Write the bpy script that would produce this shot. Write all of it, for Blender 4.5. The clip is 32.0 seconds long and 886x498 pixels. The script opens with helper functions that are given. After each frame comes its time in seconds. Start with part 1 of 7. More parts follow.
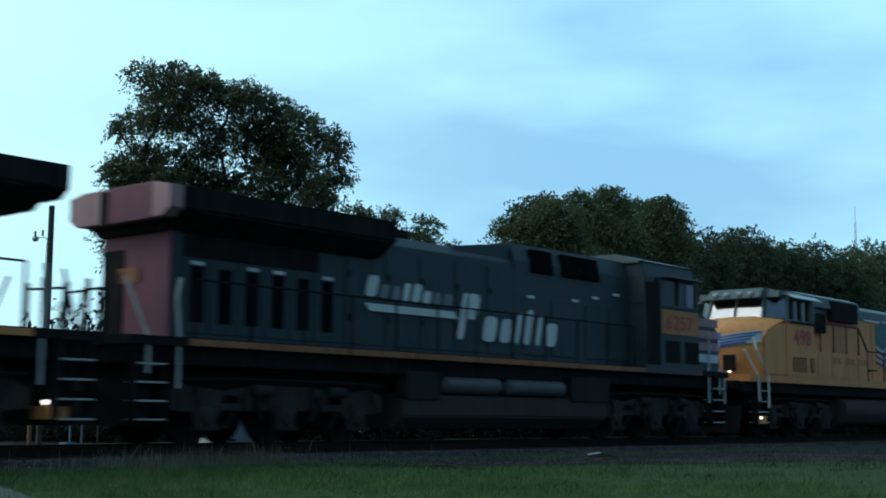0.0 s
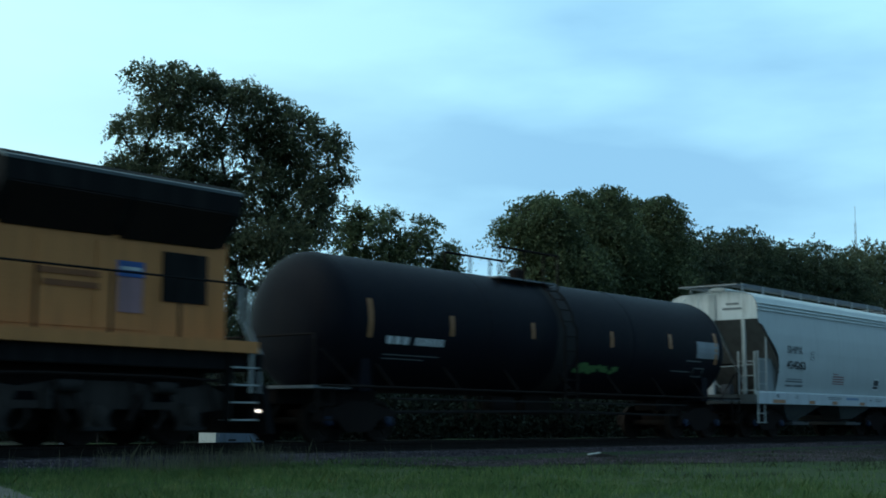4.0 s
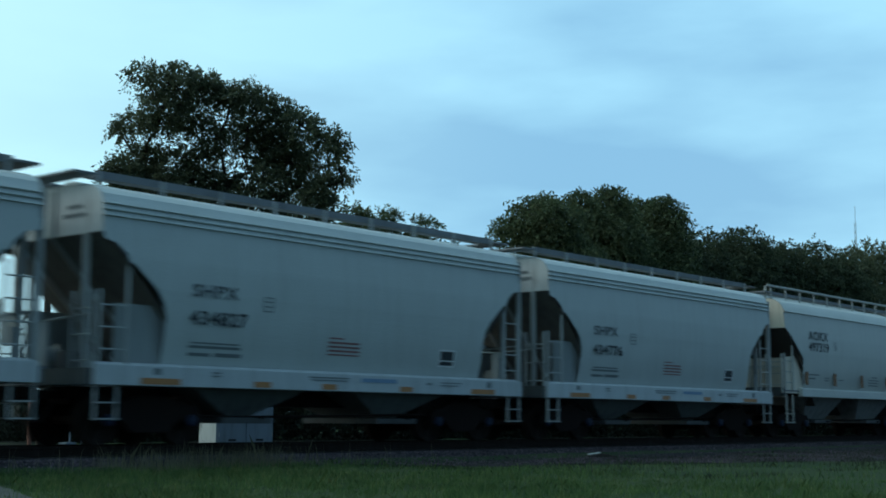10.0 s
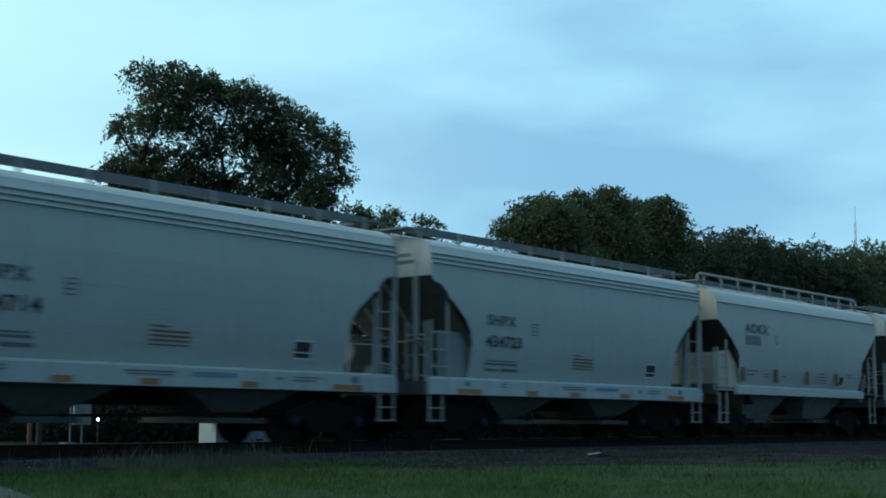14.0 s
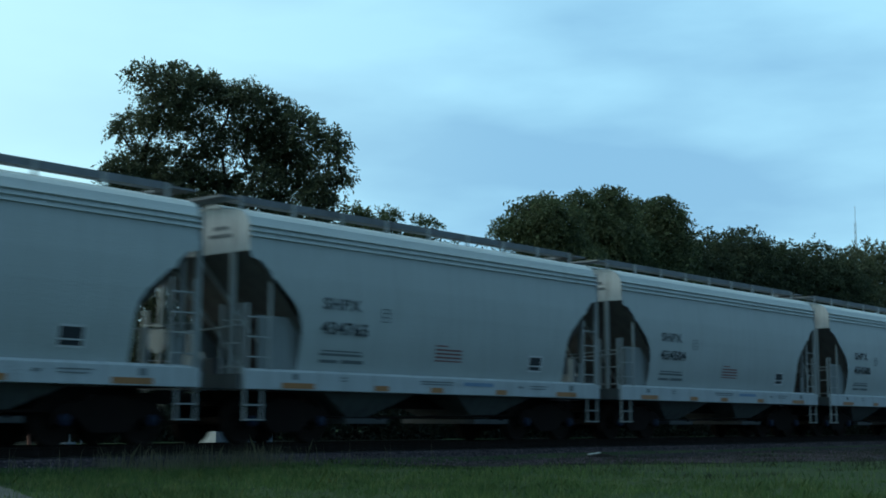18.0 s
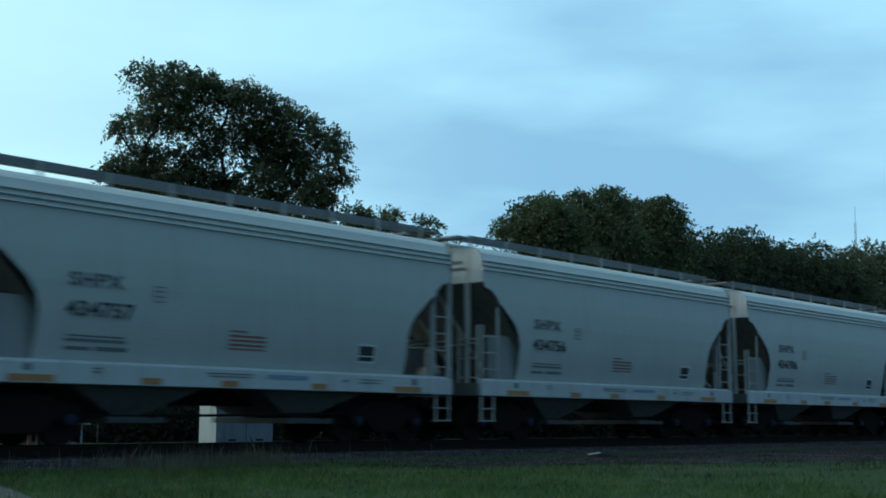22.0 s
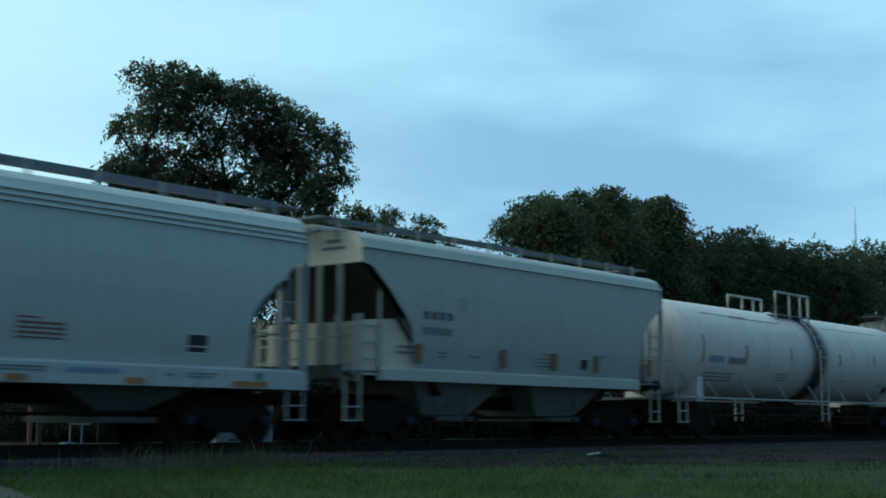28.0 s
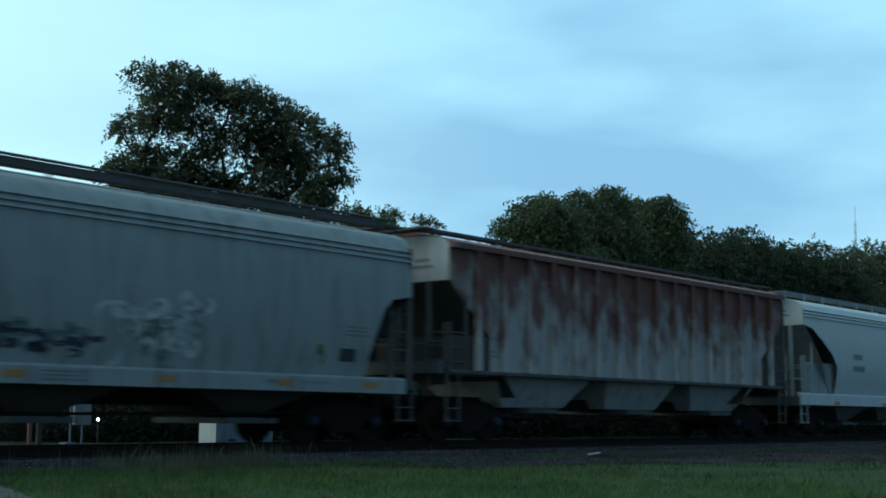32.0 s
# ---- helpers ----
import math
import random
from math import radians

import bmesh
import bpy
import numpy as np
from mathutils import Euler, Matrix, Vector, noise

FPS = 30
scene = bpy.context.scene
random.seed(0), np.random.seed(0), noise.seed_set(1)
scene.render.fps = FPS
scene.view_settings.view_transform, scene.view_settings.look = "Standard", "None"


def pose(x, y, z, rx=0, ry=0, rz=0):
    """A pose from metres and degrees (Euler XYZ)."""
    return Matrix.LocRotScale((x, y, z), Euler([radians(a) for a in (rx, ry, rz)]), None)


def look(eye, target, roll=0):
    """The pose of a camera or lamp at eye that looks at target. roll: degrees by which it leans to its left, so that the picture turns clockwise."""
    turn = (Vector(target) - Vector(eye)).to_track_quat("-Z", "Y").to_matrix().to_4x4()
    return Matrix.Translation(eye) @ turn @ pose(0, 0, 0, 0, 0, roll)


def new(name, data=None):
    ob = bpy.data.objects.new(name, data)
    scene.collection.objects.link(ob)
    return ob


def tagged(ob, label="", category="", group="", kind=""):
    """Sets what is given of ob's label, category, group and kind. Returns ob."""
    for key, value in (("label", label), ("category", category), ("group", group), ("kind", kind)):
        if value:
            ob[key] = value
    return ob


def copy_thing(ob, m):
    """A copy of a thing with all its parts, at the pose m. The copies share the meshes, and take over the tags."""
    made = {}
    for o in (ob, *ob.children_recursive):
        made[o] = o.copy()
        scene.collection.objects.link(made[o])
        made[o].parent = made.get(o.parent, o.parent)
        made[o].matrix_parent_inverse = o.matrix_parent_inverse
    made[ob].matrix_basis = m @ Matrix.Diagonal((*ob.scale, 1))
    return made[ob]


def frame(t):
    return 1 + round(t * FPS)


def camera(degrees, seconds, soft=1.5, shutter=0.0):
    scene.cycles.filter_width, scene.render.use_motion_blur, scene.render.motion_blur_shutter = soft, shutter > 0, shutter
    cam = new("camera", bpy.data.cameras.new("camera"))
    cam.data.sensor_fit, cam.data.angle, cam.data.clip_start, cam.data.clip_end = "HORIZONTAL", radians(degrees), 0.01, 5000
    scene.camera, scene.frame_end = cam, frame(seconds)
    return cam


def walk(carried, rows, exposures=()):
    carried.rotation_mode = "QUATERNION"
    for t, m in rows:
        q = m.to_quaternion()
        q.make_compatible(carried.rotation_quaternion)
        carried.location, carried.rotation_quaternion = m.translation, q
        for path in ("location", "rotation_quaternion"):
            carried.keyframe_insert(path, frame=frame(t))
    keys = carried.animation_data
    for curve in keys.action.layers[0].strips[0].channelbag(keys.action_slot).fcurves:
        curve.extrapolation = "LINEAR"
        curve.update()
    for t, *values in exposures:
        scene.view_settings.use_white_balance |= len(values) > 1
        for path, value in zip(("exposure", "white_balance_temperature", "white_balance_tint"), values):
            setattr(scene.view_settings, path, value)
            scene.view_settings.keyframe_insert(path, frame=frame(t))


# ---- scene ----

# ---- camera ----
cam = camera(37.45, 32.0, soft=1.8, shutter=0.5)
EYE = Vector((0.0, -19.91, 0.479))
HEAD, TILT = 0.70464, 0.13001
AIM = EYE + Vector((math.cos(HEAD) * math.cos(TILT), math.sin(HEAD) * math.cos(TILT), math.sin(TILT)))
STAND = look(EYE, AIM, 0.3445)
walk(cam, [(0, STAND), (32, STAND)], exposures=[(0, 0.36), (4, 0.35), (6, 0.34), (9, 0.19), (12, 0.18), (25, 0.16), (28, 0.11), (30, 0.17), (31, 0.17), (32, 0.23)])

# ---- world and sun ----
world = bpy.data.worlds.new("dusk_sky")
scene.world = world
world.use_nodes = True


def build_sky():
    nt = world.node_tree
    nt.nodes.clear()
    n, link = nt.nodes.new, nt.links.new
    out, bg = n("ShaderNodeOutputWorld"), n("ShaderNodeBackground")
    link(bg.outputs[0], out.inputs[0])
    sky = n("ShaderNodeTexSky")
    sky.sky_type, sky.sun_disc = "NISHITA", False
    sky.sun_elevation, sky.sun_rotation = radians(4), radians(-62)
    co = n("ShaderNodeTexCoord")
    mp = n("ShaderNodeMapping")
    mp.inputs["Scale"].default_value = (1.0, 1.0, 3.4)
    mp.inputs["Rotation"].default_value = (0.10, 0.12, 0.3)
    link(co.outputs["Generated"], mp.inputs[0])
    cl = n("ShaderNodeTexNoise")
    cl.inputs["Scale"].default_value, cl.inputs["Detail"].default_value, cl.inputs["Roughness"].default_value = 3.6, 6, 0.46
    link(mp.outputs[0], cl.inputs["Vector"])
    ramp = n("ShaderNodeValToRGB")
    ramp.color_ramp.elements[0].position, ramp.color_ramp.elements[1].position = 0.38, 0.64
    ramp.color_ramp.elements[0].color, ramp.color_ramp.elements[1].color = (0.205, 0.45, 0.68, 1), (0.335, 0.67, 0.88, 1)
    link(cl.outputs["Fac"], ramp.inputs[0])
    dot = n("ShaderNodeVectorMath")
    dot.operation = "DOT_PRODUCT"
    dot.inputs[1].default_value = (-0.62, 0.74, 0.26)
    link(co.outputs["Generated"], dot.inputs[0])
    rng = n("ShaderNodeMapRange")
    rng.interpolation_type = "SMOOTHSTEP"
    rng.inputs["From Min"].default_value, rng.inputs["From Max"].default_value = -0.06, 0.60
    link(dot.outputs["Value"], rng.inputs["Value"])
    mx = n("ShaderNodeMix")
    mx.data_type = "RGBA"
    mx.inputs["B"].default_value = (0.54, 0.90, 1.0, 1)
    link(rng.outputs[0], mx.inputs["Factor"])
    link(ramp.outputs[0], mx.inputs["A"])
    add = n("ShaderNodeMix")
    add.data_type, add.blend_type = "RGBA", "ADD"
    add.inputs["Factor"].default_value = 0.02
    link(mx.outputs["Result"], add.inputs["A"])
    link(sky.outputs[0], add.inputs["B"])
    # the sky away from the sunset is already dim
    sep = n("ShaderNodeSeparateXYZ")
    link(co.outputs["Generated"], sep.inputs[0])
    dim = n("ShaderNodeMapRange")
    dim.interpolation_type = "SMOOTHSTEP"
    for key, value in (("From Min", -0.55), ("From Max", 0.30)):
        dim.inputs[key].default_value = value
    link(sep.outputs["Y"], dim.inputs["Value"])
    tone = n("ShaderNodeMix")
    tone.data_type = "RGBA"
    tone.inputs["A"].default_value, tone.inputs["B"].default_value = (0.40, 0.425, 0.485, 1), (1, 1, 1, 1)
    link(dim.outputs[0], tone.inputs["Factor"])
    shade = n("ShaderNodeVectorMath")
    shade.operation = "MULTIPLY"
    link(add.outputs["Result"], shade.inputs[0])
    link(tone.outputs["Result"], shade.inputs[1])
    link(shade.outputs["Vector"], bg.inputs["Color"])
    bg.inputs["Strength"].default_value = 1.0


build_sky()
sun = new("sun", bpy.data.lights.new("sun", "SUN"))
sun.data.energy, sun.data.angle, sun.data.color = 0.42, radians(25), (1.0, 0.96, 0.91)
sun.matrix_world = look((-32, 24, 36), (0, 0, 0))

# ---- train timetable: distance run since the start ----
def run(t):
    return 10.0231 * t + 0.0162 * t * t + 0.000267 * t ** 3


# ---- materials ----
def links_of(m):
    m.use_nodes = True
    return m.node_tree.nodes, m.node_tree.links, m.node_tree.nodes["Principled BSDF"]


def paint(name, col, rough=0.55, spec=0.22, metal=0.0, var=0.18, dirt=(0.05, 0.045, 0.04), dirt_amt=0.35, streak=0.5, bump=0.02, scale=1.0, jitter=0.06):
    """Painted or bare surface with mottling, vertical grime streaks and fine relief."""
    m = bpy.data.materials.new(name)
    N, L, P = links_of(m)
    co = N.new("ShaderNodeTexCoord")
    big, fine, run_tex = N.new("ShaderNodeTexNoise"), N.new("ShaderNodeTexNoise"), N.new("ShaderNodeTexNoise")
    big.inputs["Scale"].default_value, big.inputs["Detail"].default_value = 0.9 * scale, 5
    fine.inputs["Scale"].default_value, fine.inputs["Detail"].default_value = 26 * scale, 3
    mp = N.new("ShaderNodeMapping")
    mp.inputs["Scale"].default_value = (3.2 * scale, 3.2 * scale, 0.35 * scale)
    L.new(co.outputs["Object"], mp.inputs[0])
    L.new(mp.outputs[0], run_tex.inputs["Vector"])
    run_tex.inputs["Scale"].default_value, run_tex.inputs["Detail"].default_value = 1.6, 6
    for t in (big, fine):
        L.new(co.outputs["Object"], t.inputs["Vector"])
    mix1 = N.new("ShaderNodeMix")
    mix1.data_type = "RGBA"
    lo, hi = [c * (1 - var) for c in col], [min(1, c * (1 + var)) for c in col]
    mix1.inputs["A"].default_value, mix1.inputs["B"].default_value = (*lo, 1), (*hi, 1)
    L.new(big.outputs["Fac"], mix1.inputs["Factor"])
    r = N.new("ShaderNodeMapRange")
    r.inputs["From Min"].default_value, r.inputs["From Max"].default_value = 0.47, 0.78
    r.inputs["To Max"].default_value = dirt_amt
    L.new(run_tex.outputs["Fac"], r.inputs["Value"])
    mix2 = N.new("ShaderNodeMix")
    mix2.data_type = "RGBA"
    mix2.inputs["B"].default_value = (*dirt, 1)
    L.new(r.outputs[0], mix2.inputs["Factor"])
    L.new(mix1.outputs["Result"], mix2.inputs["A"])
    info = N.new("ShaderNodeObjectInfo")
    hs = N.new("ShaderNodeHueSaturation")
    jr = N.new("ShaderNodeMapRange")
    jr.inputs["To Min"].default_value, jr.inputs["To Max"].default_value = 1 - jitter, 1 + jitter
    L.new(info.outputs["Random"], jr.inputs["Value"])
    L.new(jr.outputs[0], hs.inputs["Value"])
    L.new(mix2.outputs["Result"], hs.inputs["Color"])
    L.new(hs.outputs["Color"], P.inputs["Base Color"])
    rr = N.new("ShaderNodeMapRange")
    rr.inputs["To Min"].default_value, rr.inputs["To Max"].default_value = max(0.05, rough - 0.12), min(1, rough + 0.15)
    L.new(fine.outputs["Fac"], rr.inputs["Value"])
    L.new(rr.outputs[0], P.inputs["Roughness"])
    P.inputs["Metallic"].default_value = metal
    P.inputs["Specular IOR Level"].default_value = spec
    bp = N.new("ShaderNodeBump")
    bp.inputs["Strength"].default_value, bp.inputs["Distance"].default_value = 0.35, bump
    L.new(fine.outputs["Fac"], bp.inputs["Height"])
    L.new(bp.outputs[0], P.inputs["Normal"])
    return m


def glow(name, col, power):
    m = bpy.data.materials.new(name)
    N, L, P = links_of(m)
    P.inputs["Base Color"].default_value = (*col, 1)
    P.inputs["Emission Color"].default_value = (*col, 1)
    P.inputs["Emission Strength"].default_value = power
    return m


def leafy(name, a, b, rough=0.6, thin=0.4):
    """Leaves or grass: each blade takes its own tone."""
    m = bpy.data.materials.new(name)
    N, L, P = links_of(m)
    geo = N.new("ShaderNodeNewGeometry")
    mix = N.new("ShaderNodeMix")
    mix.data_type = "RGBA"
    mix.inputs["A"].default_value, mix.inputs["B"].default_value = (*a, 1), (*b, 1)
    L.new(geo.outputs["Random Per Island"], mix.inputs["Factor"])
    tex = N.new("ShaderNodeTexNoise")
    tex.inputs["Scale"].default_value = 0.5
    L.new(geo.outputs["Position"], tex.inputs["Vector"])
    hs = N.new("ShaderNodeHueSaturation")
    r = N.new("ShaderNodeMapRange")
    r.inputs["To Min"].default_value, r.inputs["To Max"].default_value = 0.45, 1.55
    L.new(tex.outputs["Fac"], r.inputs["Value"])
    L.new(r.outputs[0], hs.inputs["Value"])
    L.new(mix.outputs["Result"], hs.inputs["Color"])
    L.new(hs.outputs["Color"], P.inputs["Base Color"])
    P.inputs["Roughness"].default_value = rough
    P.inputs["Specular IOR Level"].default_value = 0.15 if thin else 0.03
    if thin:
        back, both = N.new("ShaderNodeBsdfTranslucent"), N.new("ShaderNodeMixShader")
        both.inputs[0].default_value = thin
        L.new(hs.outputs["Color"], back.inputs["Color"])
        L.new(P.outputs[0], both.inputs[1])
        L.new(back.outputs[0], both.inputs[2])
        L.new(both.outputs[0], N["Material Output"].inputs["Surface"])
    return m


def glass(name, col=(0.05, 0.07, 0.09)):
    m = bpy.data.materials.new(name)
    N, L, P = links_of(m)
    P.inputs["Base Color"].default_value = (*col, 1)
    P.inputs["Roughness"].default_value = 0.06
    P.inputs["Specular IOR Level"].default_value = 0.9
    return m


def clear_glass(name):
    """Thin window glass: mostly clear, with a sheen."""
    m = bpy.data.materials.new(name)
    N, L, P = links_of(m)
    clear, sheen, both = N.new("ShaderNodeBsdfTransparent"), N.new("ShaderNodeBsdfGlossy"), N.new("ShaderNodeMixShader")
    clear.inputs["Color"].default_value = (0.42, 0.52, 0.60, 1)
    sheen.inputs["Roughness"].default_value = 0.12
    both.inputs[0].default_value = 0.17
    L.new(clear.outputs[0], both.inputs[1])
    L.new(sheen.outputs[0], both.inputs[2])
    L.new(both.outputs[0], N["Material Output"].inputs["Surface"])
    return m


def rusted(name, base, rust_a, rust_b, lo, hi):
    """Old paint with rust running down from the top and blotches between."""
    m = bpy.data.materials.new(name)
    N, L, P = links_of(m)
    co = N.new("ShaderNodeTexCoord")
    mp = N.new("ShaderNodeMapping")
    mp.inputs["Scale"].default_value = (1.5, 1.5, 0.7)
    L.new(co.outputs["Object"], mp.inputs[0])
    t1, t2 = N.new("ShaderNodeTexNoise"), N.new("ShaderNodeTexNoise")
    t1.inputs["Scale"].default_value, t1.inputs["Detail"].default_value, t1.inputs["Roughness"].default_value = 1.3, 9, 0.62
    t2.inputs["Scale"].default_value, t2.inputs["Detail"].default_value = 9, 6
    L.new(mp.outputs[0], t1.inputs["Vector"])
    L.new(co.outputs["Object"], t2.inputs["Vector"])
    sep = N.new("ShaderNodeSeparateXYZ")
    L.new(co.outputs["Object"], sep.inputs[0])
    hz = N.new("ShaderNodeMapRange")
    hz.inputs["From Min"].default_value, hz.inputs["From Max"].default_value = 1.4, 4.5
    hz.inputs["To Min"].default_value, hz.inputs["To Max"].default_value = -0.20, 0.20
    L.new(sep.outputs["Z"], hz.inputs["Value"])
    ad = N.new("ShaderNodeMath")
    L.new(t1.outputs["Fac"], ad.inputs[0])
    L.new(hz.outputs[0], ad.inputs[1])
    r = N.new("ShaderNodeMapRange")
    r.inputs["From Min"].default_value, r.inputs["From Max"].default_value = lo, hi
    L.new(ad.outputs[0], r.inputs["Value"])
    rc = N.new("ShaderNodeMix")
    rc.data_type = "RGBA"
    rc.inputs["A"].default_value, rc.inputs["B"].default_value = (*rust_a, 1), (*rust_b, 1)
    L.new(t2.outputs["Fac"], rc.inputs["Factor"])
    mix = N.new("ShaderNodeMix")
    mix.data_type = "RGBA"
    mix.inputs["A"].default_value = (*base, 1)
    L.new(r.outputs[0], mix.inputs["Factor"])
    L.new(rc.outputs["Result"], mix.inputs["B"])
    L.new(mix.outputs["Result"], P.inputs["Base Color"])
    P.inputs["Roughness"].default_value = 0.75
    bp = N.new("ShaderNodeBump")
    bp.inputs["Strength"].default_value, bp.inputs["Distance"].default_value = 0.4, 0.02
    L.new(t2.outputs["Fac"], bp.inputs["Height"])
    L.new(bp.outputs[0], P.inputs["Normal"])
    return m


def spilled(name, clean, dark, middle):
    """A band of dark product that has run down round the barrel, thick in the middle and streaky towards its edges."""
    m = bpy.data.materials.new(name)
    N, L, P = links_of(m)
    co, sep = N.new("ShaderNodeTexCoord"), N.new("ShaderNodeSeparateXYZ")
    L.new(co.outputs["Object"], sep.inputs[0])
    mp, tex = N.new("ShaderNodeMapping"), N.new("ShaderNodeTexNoise")
    mp.inputs["Scale"].default_value = (7.0, 1.0, 0.5)
    tex.inputs["Scale"].default_value, tex.inputs["Detail"].default_value = 1.4, 6
    L.new(co.outputs["Object"], mp.inputs[0])
    L.new(mp.outputs[0], tex.inputs["Vector"])
    off, size, wave, total = (N.new("ShaderNodeMath") for _ in range(4))
    off.operation, size.operation, wave.operation = "SUBTRACT", "ABSOLUTE", "MULTIPLY_ADD"
    off.inputs[1].default_value = middle
    L.new(sep.outputs["X"], off.inputs[0])
    L.new(off.outputs[0], size.inputs[0])
    wave.inputs[1].default_value = 0.75
    wave.inputs[2].default_value = -0.38
    L.new(tex.outputs["Fac"], wave.inputs[0])
    L.new(size.outputs[0], total.inputs[0])
    L.new(wave.outputs[0], total.inputs[1])
    r, mix = N.new("ShaderNodeMapRange"), N.new("ShaderNodeMix")
    r.interpolation_type = "SMOOTHSTEP"
    for key, value in (("From Min", 0.22), ("From Max", 0.80), ("To Min", 1.0), ("To Max", 0.0)):
        r.inputs[key].default_value = value
    L.new(total.outputs[0], r.inputs["Value"])
    mix.data_type = "RGBA"
    mix.inputs["A"].default_value, mix.inputs["B"].default_value = (*clean, 1), (*dark, 1)
    L.new(r.outputs[0], mix.inputs["Factor"])
    L.new(mix.outputs["Result"], P.inputs["Base Color"])
    P.inputs["Roughness"].default_value = 0.5
    return m


def soil(name, a, b, c, scale=1.0, bump=0.05):
    m = bpy.data.materials.new(name)
    N, L, P = links_of(m)
    co = N.new("ShaderNodeTexCoord")
    t1, t2 = N.new("ShaderNodeTexNoise"), N.new("ShaderNodeTexNoise")
    t1.inputs["Scale"].default_value, t1.inputs["Detail"].default_value = 0.35 * scale, 6
    t2.inputs["Scale"].default_value, t2.inputs["Detail"].default_value = 14 * scale, 5
    for t in (t1, t2):
        L.new(co.outputs["Object"], t.inputs["Vector"])
    m1, m2 = N.new("ShaderNodeMix"), N.new("ShaderNodeMix")
    m1.data_type = m2.data_type = "RGBA"
    m1.inputs["A"].default_value, m1.inputs["B"].default_value = (*a, 1), (*b, 1)
    m2.inputs["B"].default_value = (*c, 1)
    r1, r2 = N.new("ShaderNodeMapRange"), N.new("ShaderNodeMapRange")
    r1.inputs["From Min"].default_value, r1.inputs["From Max"].default_value = 0.4, 0.62
    r2.inputs["From Min"].default_value, r2.inputs["From Max"].default_value = 0.45, 0.75
    L.new(t1.outputs["Fac"], r1.inputs["Value"])
    L.new(t2.outputs["Fac"], r2.inputs["Value"])
    L.new(r1.outputs[0], m1.inputs["Factor"])
    L.new(m1.outputs["Result"], m2.inputs["A"])
    L.new(r2.outputs[0], m2.inputs["Factor"])
    L.new(m2.outputs["Result"], P.inputs["Base Color"])
    P.inputs["Roughness"].default_value = 0.95
    P.inputs["Specular IOR Level"].default_value = 0.04
    bp = N.new("ShaderNodeBump")
    bp.inputs["Strength"].default_value, bp.inputs["Distance"].default_value = 0.8, bump
    L.new(t2.outputs["Fac"], bp.inputs["Height"])
    L.new(bp.outputs[0], P.inputs["Normal"])
    return m


M = {}
M["grey"] = paint("hopper_grey", (0.49, 0.52, 0.498), 0.42, 0.4, var=0.08, dirt=(0.20, 0.19, 0.16), dirt_amt=0.14)
M["grey_sill"] = paint("sill_grey", (0.50, 0.53, 0.53), 0.5, var=0.08, dirt=(0.16, 0.15, 0.13), dirt_amt=0.3)
M["pale"] = paint("pale_grey", (0.54, 0.55, 0.51), 0.42, 0.4, var=0.07, dirt=(0.26, 0.25, 0.21), dirt_amt=0.14)
M["old"] = paint("old_grey", (0.285, 0.305, 0.295), 0.6, var=0.16, dirt=(0.11, 0.10, 0.09), dirt_amt=0.55)
M["cream"] = paint("cream_end", (0.68, 0.60, 0.48), 0.5, var=0.1, dirt=(0.25, 0.20, 0.15), dirt_amt=0.4)
# grime and the shade of the end recess, both put into this brown
M["slope"] = paint("grimy_shade_brown", (0.07, 0.06, 0.052), 0.8, var=0.25, dirt=(0.06, 0.05, 0.04), dirt_amt=0.5)
M["end_white"] = paint("end_white", (0.57, 0.585, 0.565), 0.55, var=0.16, dirt=(0.22, 0.21, 0.19), dirt_amt=0.7, scale=1.6)
# bay greys are wagon paint darkened: the under-body shade is in the colour
M["bay"] = paint("shaded_bay_grey", (0.13, 0.145, 0.138), 0.7, var=0.2, dirt=(0.07, 0.065, 0.06), dirt_amt=0.7)
M["bay_pale"] = paint("shaded_bay_pale", (0.20, 0.205, 0.195), 0.7, var=0.2, dirt=(0.07, 0.065, 0.06), dirt_amt=0.7)
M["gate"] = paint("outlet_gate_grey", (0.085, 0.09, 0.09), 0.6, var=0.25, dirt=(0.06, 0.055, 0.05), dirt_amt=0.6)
# brake grime, with some recess shade mixed into the grey
M["slope_grey"] = paint("grimy_shaded_slope", (0.15, 0.14, 0.128), 0.75, var=0.2, dirt=(0.08, 0.068, 0.06), dirt_amt=0.6)
M["rail_pale"] = paint("rail_pale", (0.42, 0.42, 0.385), 0.55, var=0.12)
M["worn_pale"] = paint("worn_pale_grey", (0.45, 0.47, 0.43), 0.5, 0.3, var=0.1, dirt=(0.22, 0.21, 0.18), dirt_amt=0.25)
M["rail_grey"] = paint("rail_grey", (0.37, 0.385, 0.37), 0.55, var=0.12)
M["grating"] = paint("galvanised_grating", (0.20, 0.21, 0.22), 0.55, metal=0.4, var=0.2)
M["under"] = paint("underframe_black", (0.020, 0.0150, 0.0135), 0.9, 0.05, var=0.3, dirt=(0.028, 0.021, 0.016))
M["wheel"] = paint("wheel_steel", (0.022, 0.016, 0.013), 0.85, 0.08, var=0.3)
M["blue_cap"] = paint("bearing_blue", (0.014, 0.024, 0.05), 0.6)
M["orange"] = paint("reflector_orange", (0.42, 0.19, 0.075), 0.4, var=0.1, dirt_amt=0.15)
M["dull_reflector"] = paint("dull_reflector", (0.27, 0.145, 0.085), 0.5, var=0.12)
M["ink"] = paint("stencil_dark", (0.04, 0.045, 0.05), 0.6, var=0.1, dirt_amt=0.1)
M["ink_mid"] = paint("stencil_worn", (0.10, 0.11, 0.115), 0.6, var=0.25, dirt=(0.24, 0.26, 0.26), dirt_amt=0.6, scale=3.0)
M["ink_soft"] = paint("stencil_faded", (0.17, 0.19, 0.19), 0.6, var=0.1, dirt_amt=0.1)
